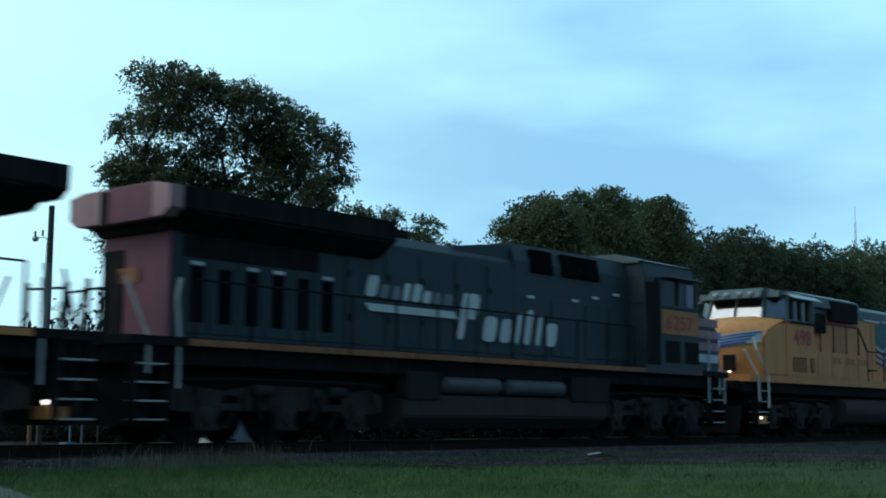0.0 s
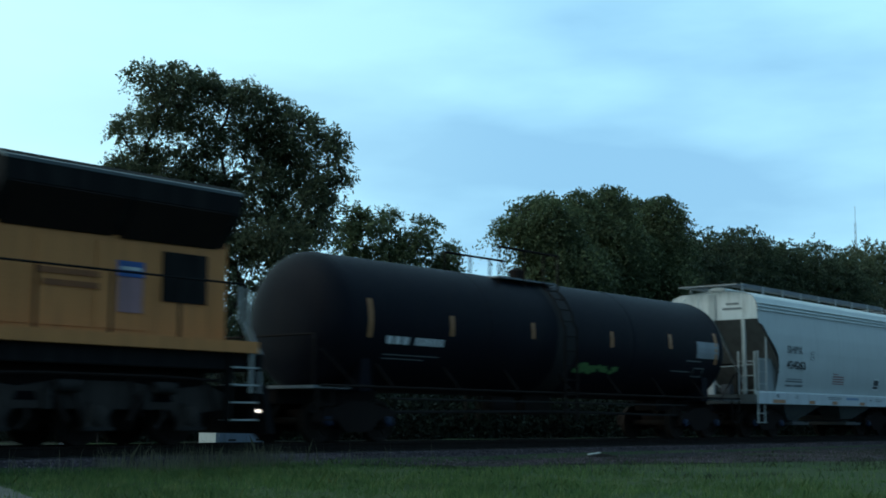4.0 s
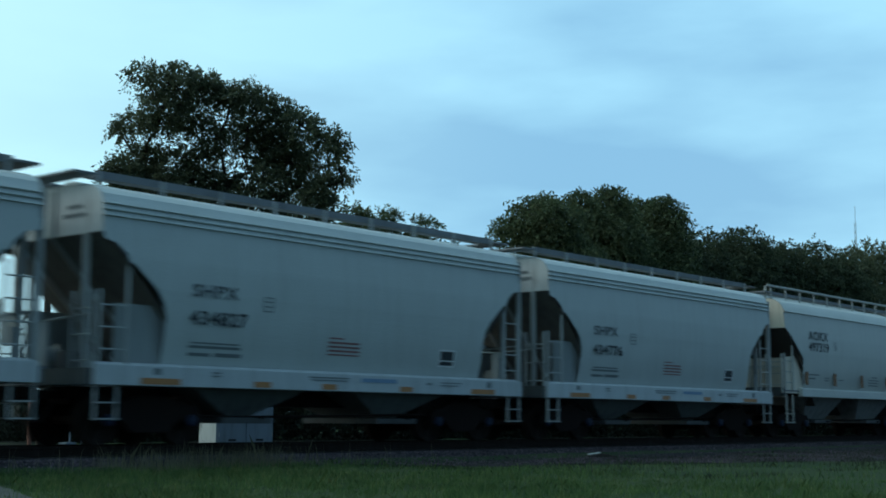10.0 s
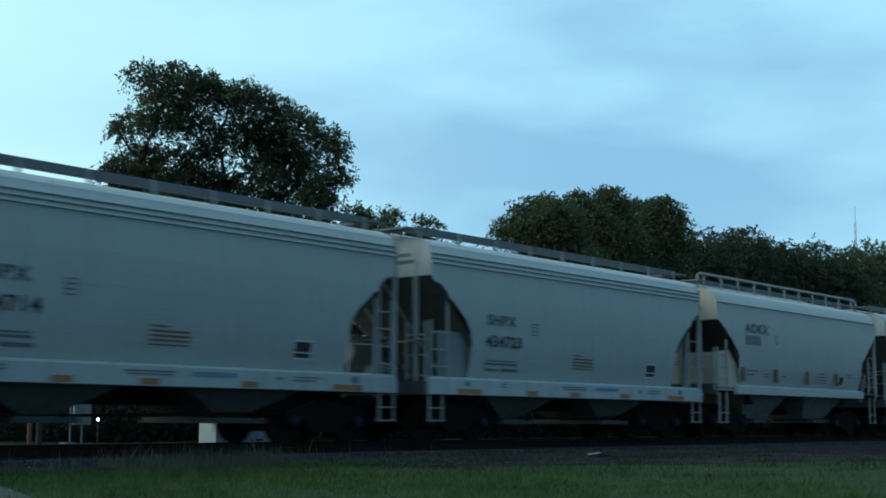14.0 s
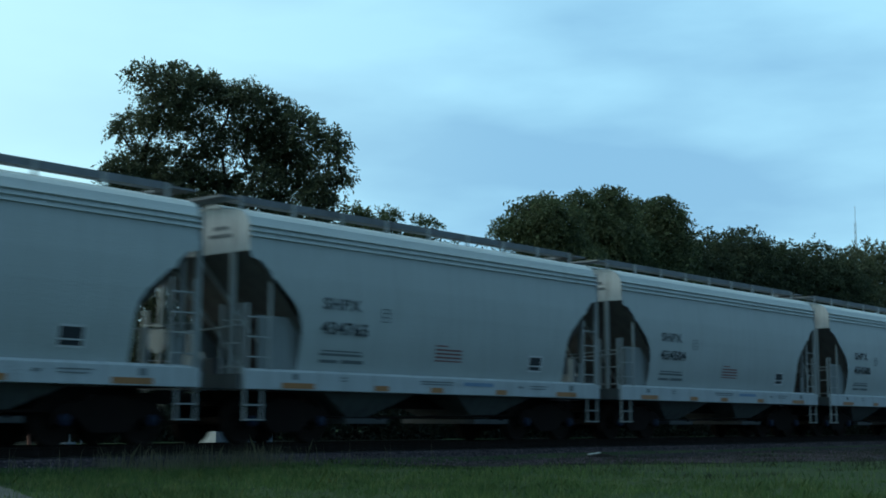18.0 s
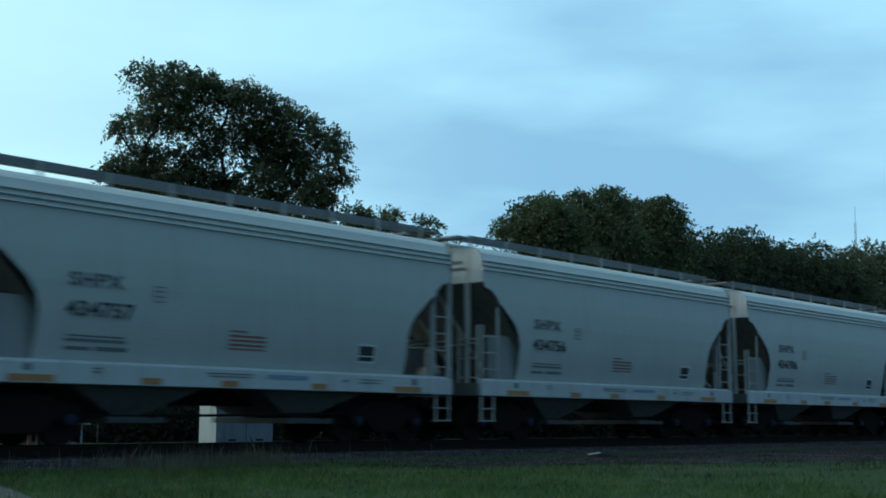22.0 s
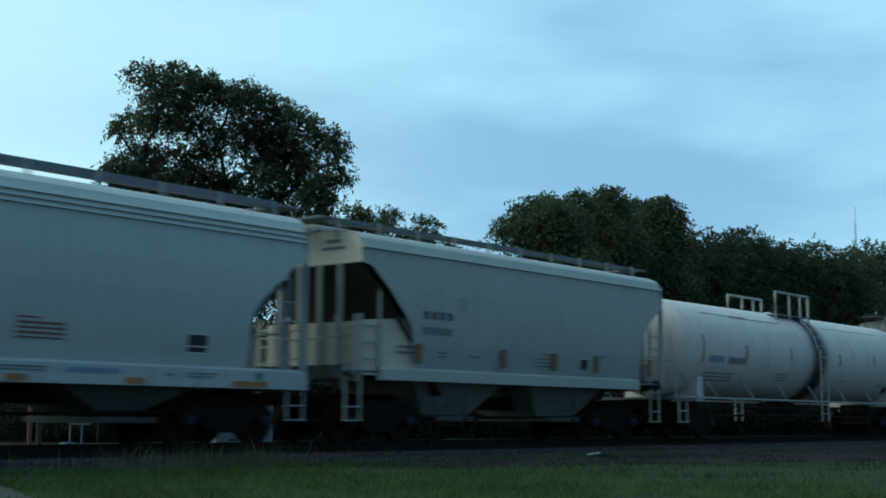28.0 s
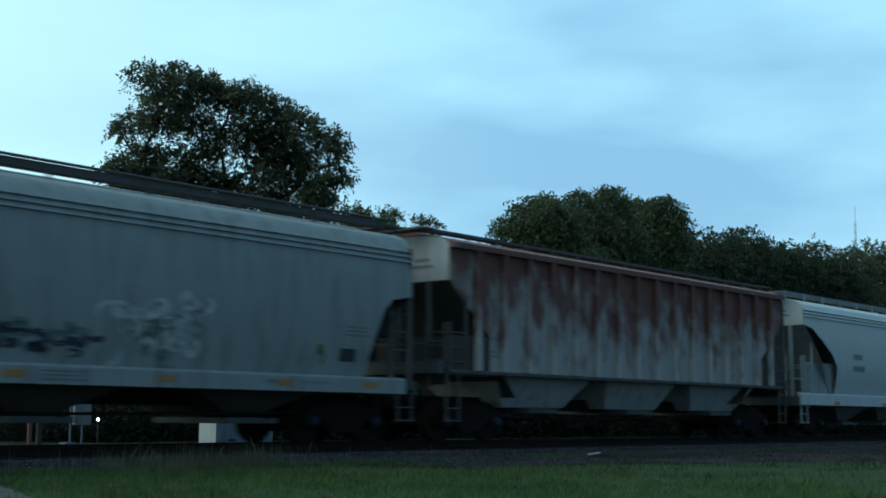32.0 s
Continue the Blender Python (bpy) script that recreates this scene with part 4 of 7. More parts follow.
def freight_truck(car, x):
    t = part("truck", Shape().box(-0.18, 0.18, -1.0, 1.0, 0.42, 0.68), M["under"], car, "black cast freight bogie", bevel=0.02)
    t.location = (x, 0, 0)
    for s in (-1, 1):
        part("side_frame", side_frame_shape(s * 1.0, 1.78), M["under"], t, bevel=0.015)
        sp = Shape()
        for dx in (-0.13, 0.0, 0.13):
            sp.tube([(dx, s * 1.0, 0.24), (dx, s * 1.0, 0.45)], 0.055, 8)
        part("spring_nest", sp, M["truck_grey"], t)
        for dx in (-0.89, 0.89):
            part("bearing_cap", Shape().lathe([(s * 1.05, 0.11), (s * 1.12, 0.1), (s * 1.14, 0.06)], 12, "y").at(dx, 0, 0.44), M["blue_cap"], t, "dark blue bearing cap", smooth=0.6)
    part("brake_beam", Shape().box(-0.42, -0.34, -0.75, 0.75, 0.28, 0.42).box(0.34, 0.42, -0.75, 0.75, 0.28, 0.42).box(-0.4, 0.4, -0.05, 0.05, 0.22, 0.34), M["under"], t)
    for dx in (-0.89, 0.89):
        w = part("wheelset", WHEEL_SMALL, M["wheel"], t)
        w.matrix_parent_inverse = Matrix.Translation((dx, 0, 0.44))
        WHEELSETS.append(("small", w))
    return t


def loco_truck(car, x, mat):
    t = part("truck", Shape().box(-2.3, 2.3, -0.55, 0.55, 0.55, 0.82), mat, car, "dark three-axle power bogie", bevel=0.03)
    t.location = (x, 0, 0)
    for s in (-1, 1):
        prof = [(-2.75, 0.62), (-2.75, 0.95), (-2.4, 1.08), (-1.5, 0.98), (-0.7, 1.1), (0.7, 1.1), (1.5, 0.98), (2.4, 1.08), (2.75, 0.95), (2.75, 0.62), (2.25, 0.58), (2.1, 0.36), (1.75, 0.36), (1.55, 0.62), (0.35, 0.62), (0.2, 0.36), (-0.2, 0.36), (-0.35, 0.62), (-1.55, 0.62), (-1.75, 0.36), (-2.1, 0.36), (-2.25, 0.58)]
        part("side_frame", Shape().prism(prof, s * 1.16 - 0.07, s * 1.16 + 0.07), M["truck_dust"], t, bevel=0.015)
        for dx in (-1.95, 0.0, 1.95):
            box = part("axle_box", Shape().prism([(dx - 0.26, 0.3), (dx - 0.18, 0.75), (dx + 0.18, 0.75), (dx + 0.26, 0.3)], s * 1.26 - 0.05, s * 1.26 + 0.05), M["truck_dust"], t, "dusty grey axle box", bevel=0.02)
        for dx in (-1.95, 0.0, 1.95):
            part("bearing_cover", Shape().lathe([(s * 1.30, 0.17), (s * 1.36, 0.16), (s * 1.38, 0.09), (s * 1.39, 0.04)], 16, "y").at(dx, 0, 0.52), M["truck_dust"], t, "round bearing cover", smooth=0.5)
            part("axle_pad", Shape().box(dx - 0.30, dx + 0.30, min(s * 1.22, s * 1.34), max(s * 1.22, s * 1.34), 0.26, 0.33), M["truck_grey"], t, bevel=0.01)
        for dx in (-1.35, 1.35):
            # no hole is cut; a black plate stands for the shade inside
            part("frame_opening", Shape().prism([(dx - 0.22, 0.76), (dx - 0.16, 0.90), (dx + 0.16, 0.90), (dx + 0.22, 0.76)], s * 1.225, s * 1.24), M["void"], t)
            part("brake_hanger", Shape().tube([(dx, s * 1.2, 0.95), (dx + 0.1, s * 1.18, 0.5), (dx - 0.08, s * 1.18, 0.3)], 0.035, 6), M["truck_dust"], t)
        for dx in (-0.98, 0.98):
            part("coil_spring", Shape().tube([(dx, s * 1.28, 0.62), (dx, s * 1.28, 0.95)], 0.085, 10), mat, t)
            part("brake_cylinder", Shape().lathe([(dx - 0.22, 0.11), (dx + 0.22, 0.11)], 12).at(0.35, s * 1.3, 1.0), M["truck_grey"], t, smooth=0.6)
        pipe = Shape().tube([(-2.6, s * 1.3, 1.16), (-1.2, s * 1.34, 1.2), (1.2, s * 1.34, 1.2), (2.6, s * 1.3, 1.16)], 0.03, 6)
        for dx in (-2.3, -0.6, 0.6, 2.3):
            pipe.tube([(dx, s * 1.3, 1.2), (dx + 0.12, s * 1.3, 0.85), (dx + 0.3, s * 1.28, 0.5)], 0.022, 5)
        part("sand_pipe", pipe, M["under"], t)
        for dx in (-0.62, 0.62):
            part("damper", Shape().tube([(dx, s * 1.3, 0.42), (dx * 1.35, s * 1.3, 0.86)], 0.055, 8), M["under"], t)
    for dx in (-1.0, 0.95, 2.6):
        part("traction_motor", Shape().box(dx - 0.5, dx + 0.42, -0.6, 0.6, 0.26, 1.0), M["under"], t, bevel=0.08)
    for dx in (-1.95, 0.0, 1.95):
        w = part("wheelset", WHEEL_BIG, M["wheel"], t)
        w.matrix_parent_inverse = Matrix.Translation((dx, 0, 0.52))
        WHEELSETS.append(("big", w))
    return t


def coupler(car, x, d):
    sh = Shape().box(min(x, x + d * 0.9), max(x, x + d * 0.9), -0.07, 0.07, 0.80, 0.94)
    sh.prism([(x, 0.74), (x - d * 0.02, 1.0), (x + d * 0.26, 1.0), (x + d * 0.26, 0.74)], -0.13, 0.13)
    part("coupler", sh, M["under"], car, bevel=0.02)
    part("air_hose", Shape().tube([(x + d * 0.5, -0.35, 0.75), (x + d * 0.25, -0.36, 0.42), (x + d * 0.02, -0.3, 0.38)], 0.025, 6), M["under"], car)


def ladder(car, name, x0, x1, y, z0, z1, rungs, mat, across=False, label=""):
    """Two stiles with rungs; along the side, or across the end at place x0."""
    ends = [(x0, q) for q in y] if across else [(x0, y), (x1, y)]
    stiles = [Shape().box(a - 0.027, a + 0.027, b - 0.02, b + 0.02, z0, z1) for a, b in ends]
    thing = part(name, stiles[0], mat, car, label)
    part("stile", stiles[1], mat, thing)
    rung = Shape().tube([(*ends[0], 0.0), (*ends[1], 0.0)], 0.016, 6)
    shared = mesh_of("rung", rung, mat)
    for i in range(rungs):
        part("rung", shared, mat, thing).location = (0, 0, z0 + (z1 - z0) * (i + 0.7) / (rungs + 0.4))
    return thing


# ---- train: covered hoppers ----
def hopper(spec):
    """A covered hopper wagon on two bogies. x runs from its left joint (0) to its right one (length)."""
    g = dict(spec)
    length, zb = g["length"], g["bottom"]
    car = base("hopper_wagon", g["label"], "railway wagon", g.get("group", ""))
    body_mat, sill_mat, end_mat = M[g["paint"]], M[g["sill_paint"]], M[g["end_paint"]]
    top, panel, edge = g["top"], g["panel"], g["edge"]
    straight = g.get("ribs", 0)
    rail_mat = M[g.get("rail", "rail_grey")]
    # half outline from sill to ridge (reach, height)
    if straight:
        wall = [(1.50, zb), (1.50, 2.4), (1.50, 3.3), (1.50, top - 0.28)]
    else:
        wall = [(1.385, zb), (1.475, 1.75), (1.545, 2.2), (1.58, 2.7), (1.575, 3.2), (1.545, 3.6), (1.52, g["crease"][0] - 0.01)]
        for c in g["crease"]:
            wall += [(wall[-1][0] + 0.045, c), (wall[-1][0] - 0.012, c + g.get("pitch", 0.10))]
        wall += [(wall[-1][0] - 0.05, wall[-1][1] + 0.10)]
    k = wall[-1]
    roof = [(k[0] - 0.10, k[1] + (top - k[1]) * 0.35), (k[0] - 0.32, k[1] + (top - k[1]) * 0.68), (0.75, top - 0.05), (0.0, top)]

    def reach(z):
        for (a, za), (b, zc) in zip(wall, wall[1:]):
            if za <= z <= zc:
                return a + (b - a) * (z - za) / max(1e-6, zc - za)
        return wall[0][0] if z < zb else wall[-1][0]

    edge_r = g.get("edge_r", edge)

    def inset(z, cut=edge):
        if z >= cut[0][1]:
            return cut[0][0]
        for (xa, za), (xb, zc) in zip(cut, cut[1:]):
            if zc <= z <= za:
                return xa + (xb - xa) * (za - z) / max(1e-6, za - zc)
        return cut[-1][0]

    dense = sorted(set([z for _, z in wall] + [z for _, z in edge + edge_r if zb < z < k[1]] + [panel - 0.01]))
    side = [(reach(z), z) for z in dense if zb <= z <= k[1]]
    outline = side + roof
    cols = 12
    sh = Shape()
    ring = [(-a, z) for a, z in outline] + [(a, z) for a, z in reversed(outline[:-1])]
    for i in range(cols + 1):
        for a, z in ring:
            e, f = inset(z), inset(z, edge_r)
            sh.v.append((e + (length - e - f) * i / cols, a, z))
    n = len(ring)
    sh.f = [(i * n + j, i * n + j + 1, (i + 1) * n + j + 1, (i + 1) * n + j) for i in range(cols) for j in range(n - 1)]
    part("body", sh, body_mat, car, g.get("body_label", ""), smooth=0.35)
    upper = [(a, z) for a, z in outline if z >= panel]
    for s, x, cut in ((1, edge[0][0] + 0.012, edge), (-1, length - edge_r[0][0] - 0.012, edge_r)):
        e = Shape()
        pts = [(-reach(panel), panel)] + [(-a, z) for a, z in upper] + [(a, z) for a, z in reversed(upper[:-1])] + [(reach(panel), panel)]
        e.loaf([(y * 0.992, z - 0.006) for y, z in pts], x, x + s * 0.03)
        sheet = part("end_panel", e, end_mat, car, "pale upper end sheet")
        if s > 0 and g["end_paint"] != "stained":
            xm = edge[0][0] + 0.006
            for y0, y1, z0 in ((-0.92, -0.48, panel + 0.44), (-1.02, -0.36, panel + 0.29)):
                part("end_mark", Shape().box(xm - 0.004, xm, y0, y1, z0, z0 + 0.07), M["ink_soft"], sheet)
        d = lambda q: q if s > 0 else length - q
        x0 = cut[0][0]
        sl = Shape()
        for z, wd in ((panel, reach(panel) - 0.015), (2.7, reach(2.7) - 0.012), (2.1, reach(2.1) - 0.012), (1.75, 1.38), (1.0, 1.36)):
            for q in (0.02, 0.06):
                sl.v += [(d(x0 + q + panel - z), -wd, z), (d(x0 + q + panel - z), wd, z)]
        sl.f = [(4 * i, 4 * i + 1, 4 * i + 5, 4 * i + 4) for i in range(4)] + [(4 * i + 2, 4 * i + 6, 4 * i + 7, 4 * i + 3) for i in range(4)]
        # sheet colour is darkened for the shade under the end panel
        part("slope_sheet", sl, M[g.get("slope_paint", "slope")], car, "grimy sloping end sheet with recess shade in its colour")
        zs = g["shear"]
        for w in (-1, 1):
            e1 = cut[-1][0] + 0.05
            if g["bulkhead"] and (s > 0 or straight):
                part("shear_plate", Shape().prism([(d(x0 + 0.10), zb - 0.14), (d(e1 + 0.05), zb - 0.14), (d(e1 + 0.05), zs + 0.12), (d(x0 + 0.16), zs)], w * 1.42 - 0.012, w * 1.42 + 0.012) if not straight else Shape().prism([(d(x0 + 0.03), zb - 0.12), (d(e1), zb - 0.12), (d(e1), zs), (d(x0 + 0.03), zs)], w * 1.48 - 0.012, w * 1.48 + 0.012), M["slope"] if straight else end_mat, car)
            elif s > 0:
                # darker grey than the body paint puts the shade behind the side sheet in
                part("shear_plate", Shape().prism([(d(x0 + 0.42), zb - 0.05), (d(e1 + 0.5), zb - 0.05), (d(e1 + 0.5), zs), (d(x0 + 0.42), zs)], w * 1.34 - 0.012, w * 1.34 + 0.012), M[g.get("gusset", "old")], car)
            else:
                # same darkened grey here, again for shade inside the end
                part("shear_plate", Shape().prism([(d(x0 + 0.02), zb - 0.05), (d(x0 + 0.20), zb - 0.05), (d(x0 + 0.20), zs - 0.5), (d(x0 + 0.02), zs - 0.5)], w * 1.08 - 0.012, w * 1.08 + 0.012), M["old"], car)
        if not g["bulkhead"]:
            for y in (-0.02, 0.98):
                part("slope_rib", Shape().tube([(d(x0 + 0.02), y, panel), (d(x0 + panel - 1.45), y, 1.47)], 0.05, 6), rail_mat, car)
            part("end_channel", Shape().box(min(d(x0 - 0.03), d(x0 + 0.012)), max(d(x0 - 0.03), d(x0 + 0.012)), -0.13, 0.11, panel - 0.02, top - 0.10), rail_mat, car, "grey channel up the end sheet", bevel=0.01)
            for y in (0.52, 0.98):
                part("panel_rib", Shape().box(min(d(x0 - 0.025), d(x0 + 0.012)), max(d(x0 - 0.025), d(x0 + 0.012)), y - 0.035, y + 0.035, panel, k[1] + 0.05), end_mat, car)
            part("brake_stand", Shape().box(min(d(0.52), d(0.60)), max(d(0.52), d(0.60)), -0.06, 0.16, g["sill"][0] + 0.2, 2.15), sill_mat, car, bevel=0.01)
        if g["bulkhead"] and (s > 0 or straight):
            part("bulkhead", Shape().box(min(d(x0 + 0.10), d(x0 + 0.14)), max(d(x0 + 0.10), d(x0 + 0.14)), -1.40, 1.40, 1.25, zs - 0.02), M["slope"] if straight else end_mat, car, "brown lower bulkhead" if straight else "cream lower bulkhead")
        for y in g["posts"]:
            part("end_post", Shape().box(min(d(x0 - 0.02), d(x0 + 0.06)), max(d(x0 - 0.02), d(x0 + 0.06)), y - 0.05, y + 0.05, 1.2, panel + (0.0 if abs(y) > 0.2 else 0.75)), rail_mat, car)
        part("end_platform", Shape().box(min(d(0.42), d(1.6)), max(d(0.42), d(1.6)), -1.45, 1.45, g["sill"][0] + 0.15, g["sill"][0] + 0.2), M["grating"], car, "grating end platform")
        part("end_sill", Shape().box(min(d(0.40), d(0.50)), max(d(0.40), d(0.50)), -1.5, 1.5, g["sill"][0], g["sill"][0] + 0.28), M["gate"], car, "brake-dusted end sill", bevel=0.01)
        part("cross_grab", Shape().tube([(d(x0 - 0.1), -1.4, 2.2), (d(x0 - 0.12), 0, 2.12), (d(x0 - 0.1), 1.4, 2.2)], 0.018, 6), rail_mat, car)
        coupler(car, d(0.06), 1 if s > 0 else -1)
        for w in (-1, 1):
            if s > 0:
                ladder(car, "ladder", x0 + 0.02, x0 + 0.58, w * 1.5, zb - 0.05, 2.62, 3, rail_mat)
                part("ladder_hanger", Shape().box(x0 + 0.553, x0 + 0.607, w * 1.5 - 0.02, w * 1.5 + 0.02, 2.62, 3.22), rail_mat, car)
                ladder(car, "end_ladder", x0 - 0.1, 0, (w * 0.92, w * 1.46), g["sill"][0] + 0.1, 2.60, 3, rail_mat, across=True)
            else:
                ladder(car, "ladder", length - x0 - 0.58, length - x0 - 0.06, w * 1.5, zb - 0.05, 2.95, 4, rail_mat)
                part("corner_post", Shape().box(length - x0 - 0.04, length - x0 + 0.05, w * 1.5 - 0.04, w * 1.5 + 0.04, g["sill"][0] + 0.1, k[1] - 0.1), rail_mat, car)
            st = Shape()
            for q in (0.55, 0.98):
                st.box(min(d(q), d(q + 0.035)), max(d(q), d(q + 0.035)), w * 1.5 - 0.02, w * 1.5 + 0.02, 0.44, g["sill"][0] + 0.05)
            for z in (0.45, 0.72):
                st.box(min(d(0.55), d(1.03)), max(d(0.55), d(1.03)), w * 1.5 - 0.05, w * 1.5 + 0.05, z, z + 0.024)
            part("stirrup_step", st, rail_mat, car)
    # brake gear on the leading platform
    if g.get("gear", True):
        part("brake_cylinder", Shape().lathe([(0.62, 0.02), (0.64, 0.16), (1.05, 0.16), (1.08, 0.05)], 14).at(0, 0.35, 1.55), rail_mat, car, smooth=0.6)
        part("brake_valve", Shape().box(0.62, 0.9, -0.55, -0.2, 1.3, 1.62), M["air"], car, bevel=0.04)
        part("brake_rod", Shape().tube([(0.7, -0.2, 1.5), (0.95, 0.2, 1.75), (1.2, 0.9, 1.6)], 0.025, 6), rail_mat, car)
        part("brake_wheel", Shape().lathe([(0.36, 0.03), (0.36, 0.28), (0.39, 0.28), (0.39, 0.03)], 18).at(0, 0.85, 2.0), rail_mat, car)
    # side sills
    s0, s1, sx = g["sill"]
    for w in (-1, 1):
        prof = [(w * 1.50, s0), (w * 1.55, s0 + 0.01), (w * 1.55, s1 - 0.05), (w * 1.46, s1), (w * 1.40, s1), (w * 1.40, s0)]
        sill = part("side_sill", Shape().loaf(prof, sx, length - sx), sill_mat, car)
        for i, (x, wd) in enumerate(g["reflectors"]):
            zz = g.get("reflector_z", s0 + 0.03)
            part("reflector", Shape().box(x, x + wd, min(w * 1.552, w * (1.556 if not g.get("tall") else 1.6)), max(w * 1.552, w * (1.556 if not g.get("tall") else 1.6)), zz, zz + g.get("reflector_h", 0.11)), M["dull_reflector"] if g.get("tall") else M["orange"], sill)
    # hopper bays
    for x, wd in g["bays"]:
        b = Shape()
        a0, a1 = wd / 2, g.get("bay_foot", 0.30)
        zt, zl = s0 + 0.05, g.get("bay_low", 0.52)
        vs = [(x - a0, -1.25, zt), (x + a0, -1.25, zt), (x + a0, 1.25, zt), (x - a0, 1.25, zt), (x - a1, -0.8, zl), (x + a1, -0.8, zl), (x + a1, 0.8, zl), (x - a1, 0.8, zl)]
        b.add(vs, [(0, 1, 5, 4), (1, 2, 6, 5), (2, 3, 7, 6), (3, 0, 4, 7), (4, 5, 6, 7)])
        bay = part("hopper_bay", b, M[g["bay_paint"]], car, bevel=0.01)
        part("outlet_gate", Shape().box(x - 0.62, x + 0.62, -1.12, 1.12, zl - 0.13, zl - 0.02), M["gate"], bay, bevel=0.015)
        part("gate_shaft", Shape().tube([(x + 0.3, -1.2, 0.5), (x + 0.3, 1.2, 0.5)], 0.03, 6), M["under"], bay)
    part("centre_sill", Shape().box(0.9, length - 0.9, -0.32, 0.32, 0.72, 1.02), M["under"], car)
    part("train_pipe", Shape().tube([(1.2, -0.9, 0.62), (length * 0.3, -0.95, 0.5), (length - 1.2, -0.9, 0.62)], 0.03, 6), M["under"], car)
    for x in (g["truck"], length - g["truck"]):
        freight_truck(car, x)
    # roof: hatch trough, running boards on brackets
    part("hatch_cover", Shape().loaf([(-0.32, top - 0.03), (-0.30, top + 0.09), (-0.12, top + 0.14), (0.12, top + 0.14), (0.30, top + 0.09), (0.32, top - 0.03)], 0.9, length - 0.9), body_mat, car, bevel=0.015)
    rb, rh = g["board"], g["board_h"]
    for w in (-1, 1):
        b = Shape().box(x_l := 0.85, x_r := length - 0.75, min(w * 0.52, w * 0.86), max(w * 0.52, w * 0.86), rb, rb + 0.035)
        b.box(x_l, x_r, min(w * 0.855, w * 0.875), max(w * 0.855, w * 0.875), rb - 0.02, rb + g.get("lip", rh))
        run_board = part("running_board", b, M[g.get("walkway", "grating")], car, "dark grating running board")
        step = g["bracket"]
        m = int((length - 1.8) / step)
        for i in range(m + 1):
            x = 0.9 + i * (length - 1.75) / m
            part("bracket", Shape().prism([(x - 0.05, top - 0.22), (x + 0.05, top - 0.22), (x + 0.03, rb + rh * 0.9), (x - 0.03, rb + rh * 0.9)], w * 0.89 - 0.015, w * 0.89 + 0.015), rail_mat, run_board)
        if g["railing"]:
            part("railing", Shape().tube([(0.5, w * 0.9, k[1]), (0.5, w * 0.9, rb + rh - 0.02), (0.65, w * 0.9, rb + rh + 0.03), (length - 0.65, w * 0.9, rb + rh + 0.03), (length - 0.5, w * 0.9, rb + rh - 0.02), (length - 0.5, w * 0.9, k[1])], g.get("railing_r", 0.028), 6), rail_mat, car)
    for x in (0.55, length - 0.55):
        part("cross_walk", Shape().box(x - 0.24, x + 0.24, -1.0, 1.0, rb, rb + 0.04), M[g.get("walkway", "grating")], car)
    # ribs
    for i in range(straight):
        x = 1.6 + i * (length - 3.2) / (straight - 1)
        for w in (-1, 1):
            part("rib", Shape().prism([(x - 0.07, max(zb, 1.4)), (x + 0.07, max(zb, 1.4)), (x + 0.07, top - 0.3), (x - 0.07, top - 0.3)], w * 1.5 - (0.0 if w > 0 else 0.13), w * 1.5 + (0.13 if w > 0 else 0.0)), M["rust_rib"], car)
    if straight:
        for w in (-1, 1):
            part("top_chord", Shape().loaf([(w * 1.48, top - 0.36), (w * 1.64, top - 0.36), (w * 1.64, top - 0.24), (w * 1.48, top - 0.22)], 0.66, length - 0.66), body_mat, car)
    return car, reach


def bars(car, name, reach, spans, mat, label=""):
    """Stencilled bars (x0, x1, z0, z1) laid on the side wall."""
    if len(spans) > 1 and name in ("sill_mark", "load_data", "striped_decal", "drip_line"):
        return [bars(car, name, reach, [span], mat, label) for span in spans]
    sh = Shape()
    for x0, x1, z0, z1 in spans:
        m = max(1, int((z1 - z0) / 0.15))
        for i in range(m):
            a, b = z0 + (z1 - z0) * i / m, z0 + (z1 - z0) * (i + 1) / m
            ya, yb = -reach(a) - 0.006, -reach(b) - 0.006
            sh.add([(x0, ya, a), (x1, ya, a), (x1, yb, b), (x0, yb, b), (x0, ya + 0.004, a), (x1, ya + 0.004, a), (x1, yb + 0.004, b), (x0, yb + 0.004, b)], [(0, 1, 2, 3), (7, 6, 5, 4), (0, 4, 5, 1), (1, 5, 6, 2), (2, 6, 7, 3), (3, 7, 4, 0)])
    return part(name, sh, mat, car, label)


def characters(car, name, reach, x, z, w, h, n, mat, label=""):
    """Stencilled characters as plain bars, one part each."""
    for span in glyph_bars(x, z, w, h, n):
        bars(car, name, reach, [span], mat, label)


def glyph_bars(x, z, w, h, n):
    """A run of letter-sized bars: one upright block a letter."""
    step = w / n
    return [(x + i * step, x + i * step + step * 0.70, z, z + h) for i in range(n)]


def frame_bars(x0, x1, z0, z1, t):
    return [(x0, x1, z0, z0 + t), (x0, x1, z1 - t, z1), (x0, x0 + t, z0, z1), (x1 - t, x1, z0, z1)]


def number(car, reach, words, x, z, h, w, mat, name="fleet_number"):
    tilt = math.degrees(math.atan2(reach(z) - reach(z + h), h))
    y = -max(reach(z), reach(z + h / 2), reach(z + h)) - 0.012
    sq = w / (len(words) * h * 0.86)
    lettering(name, words, h, mat, car, x, y, z, 90, sq, "dark stencilled characters")


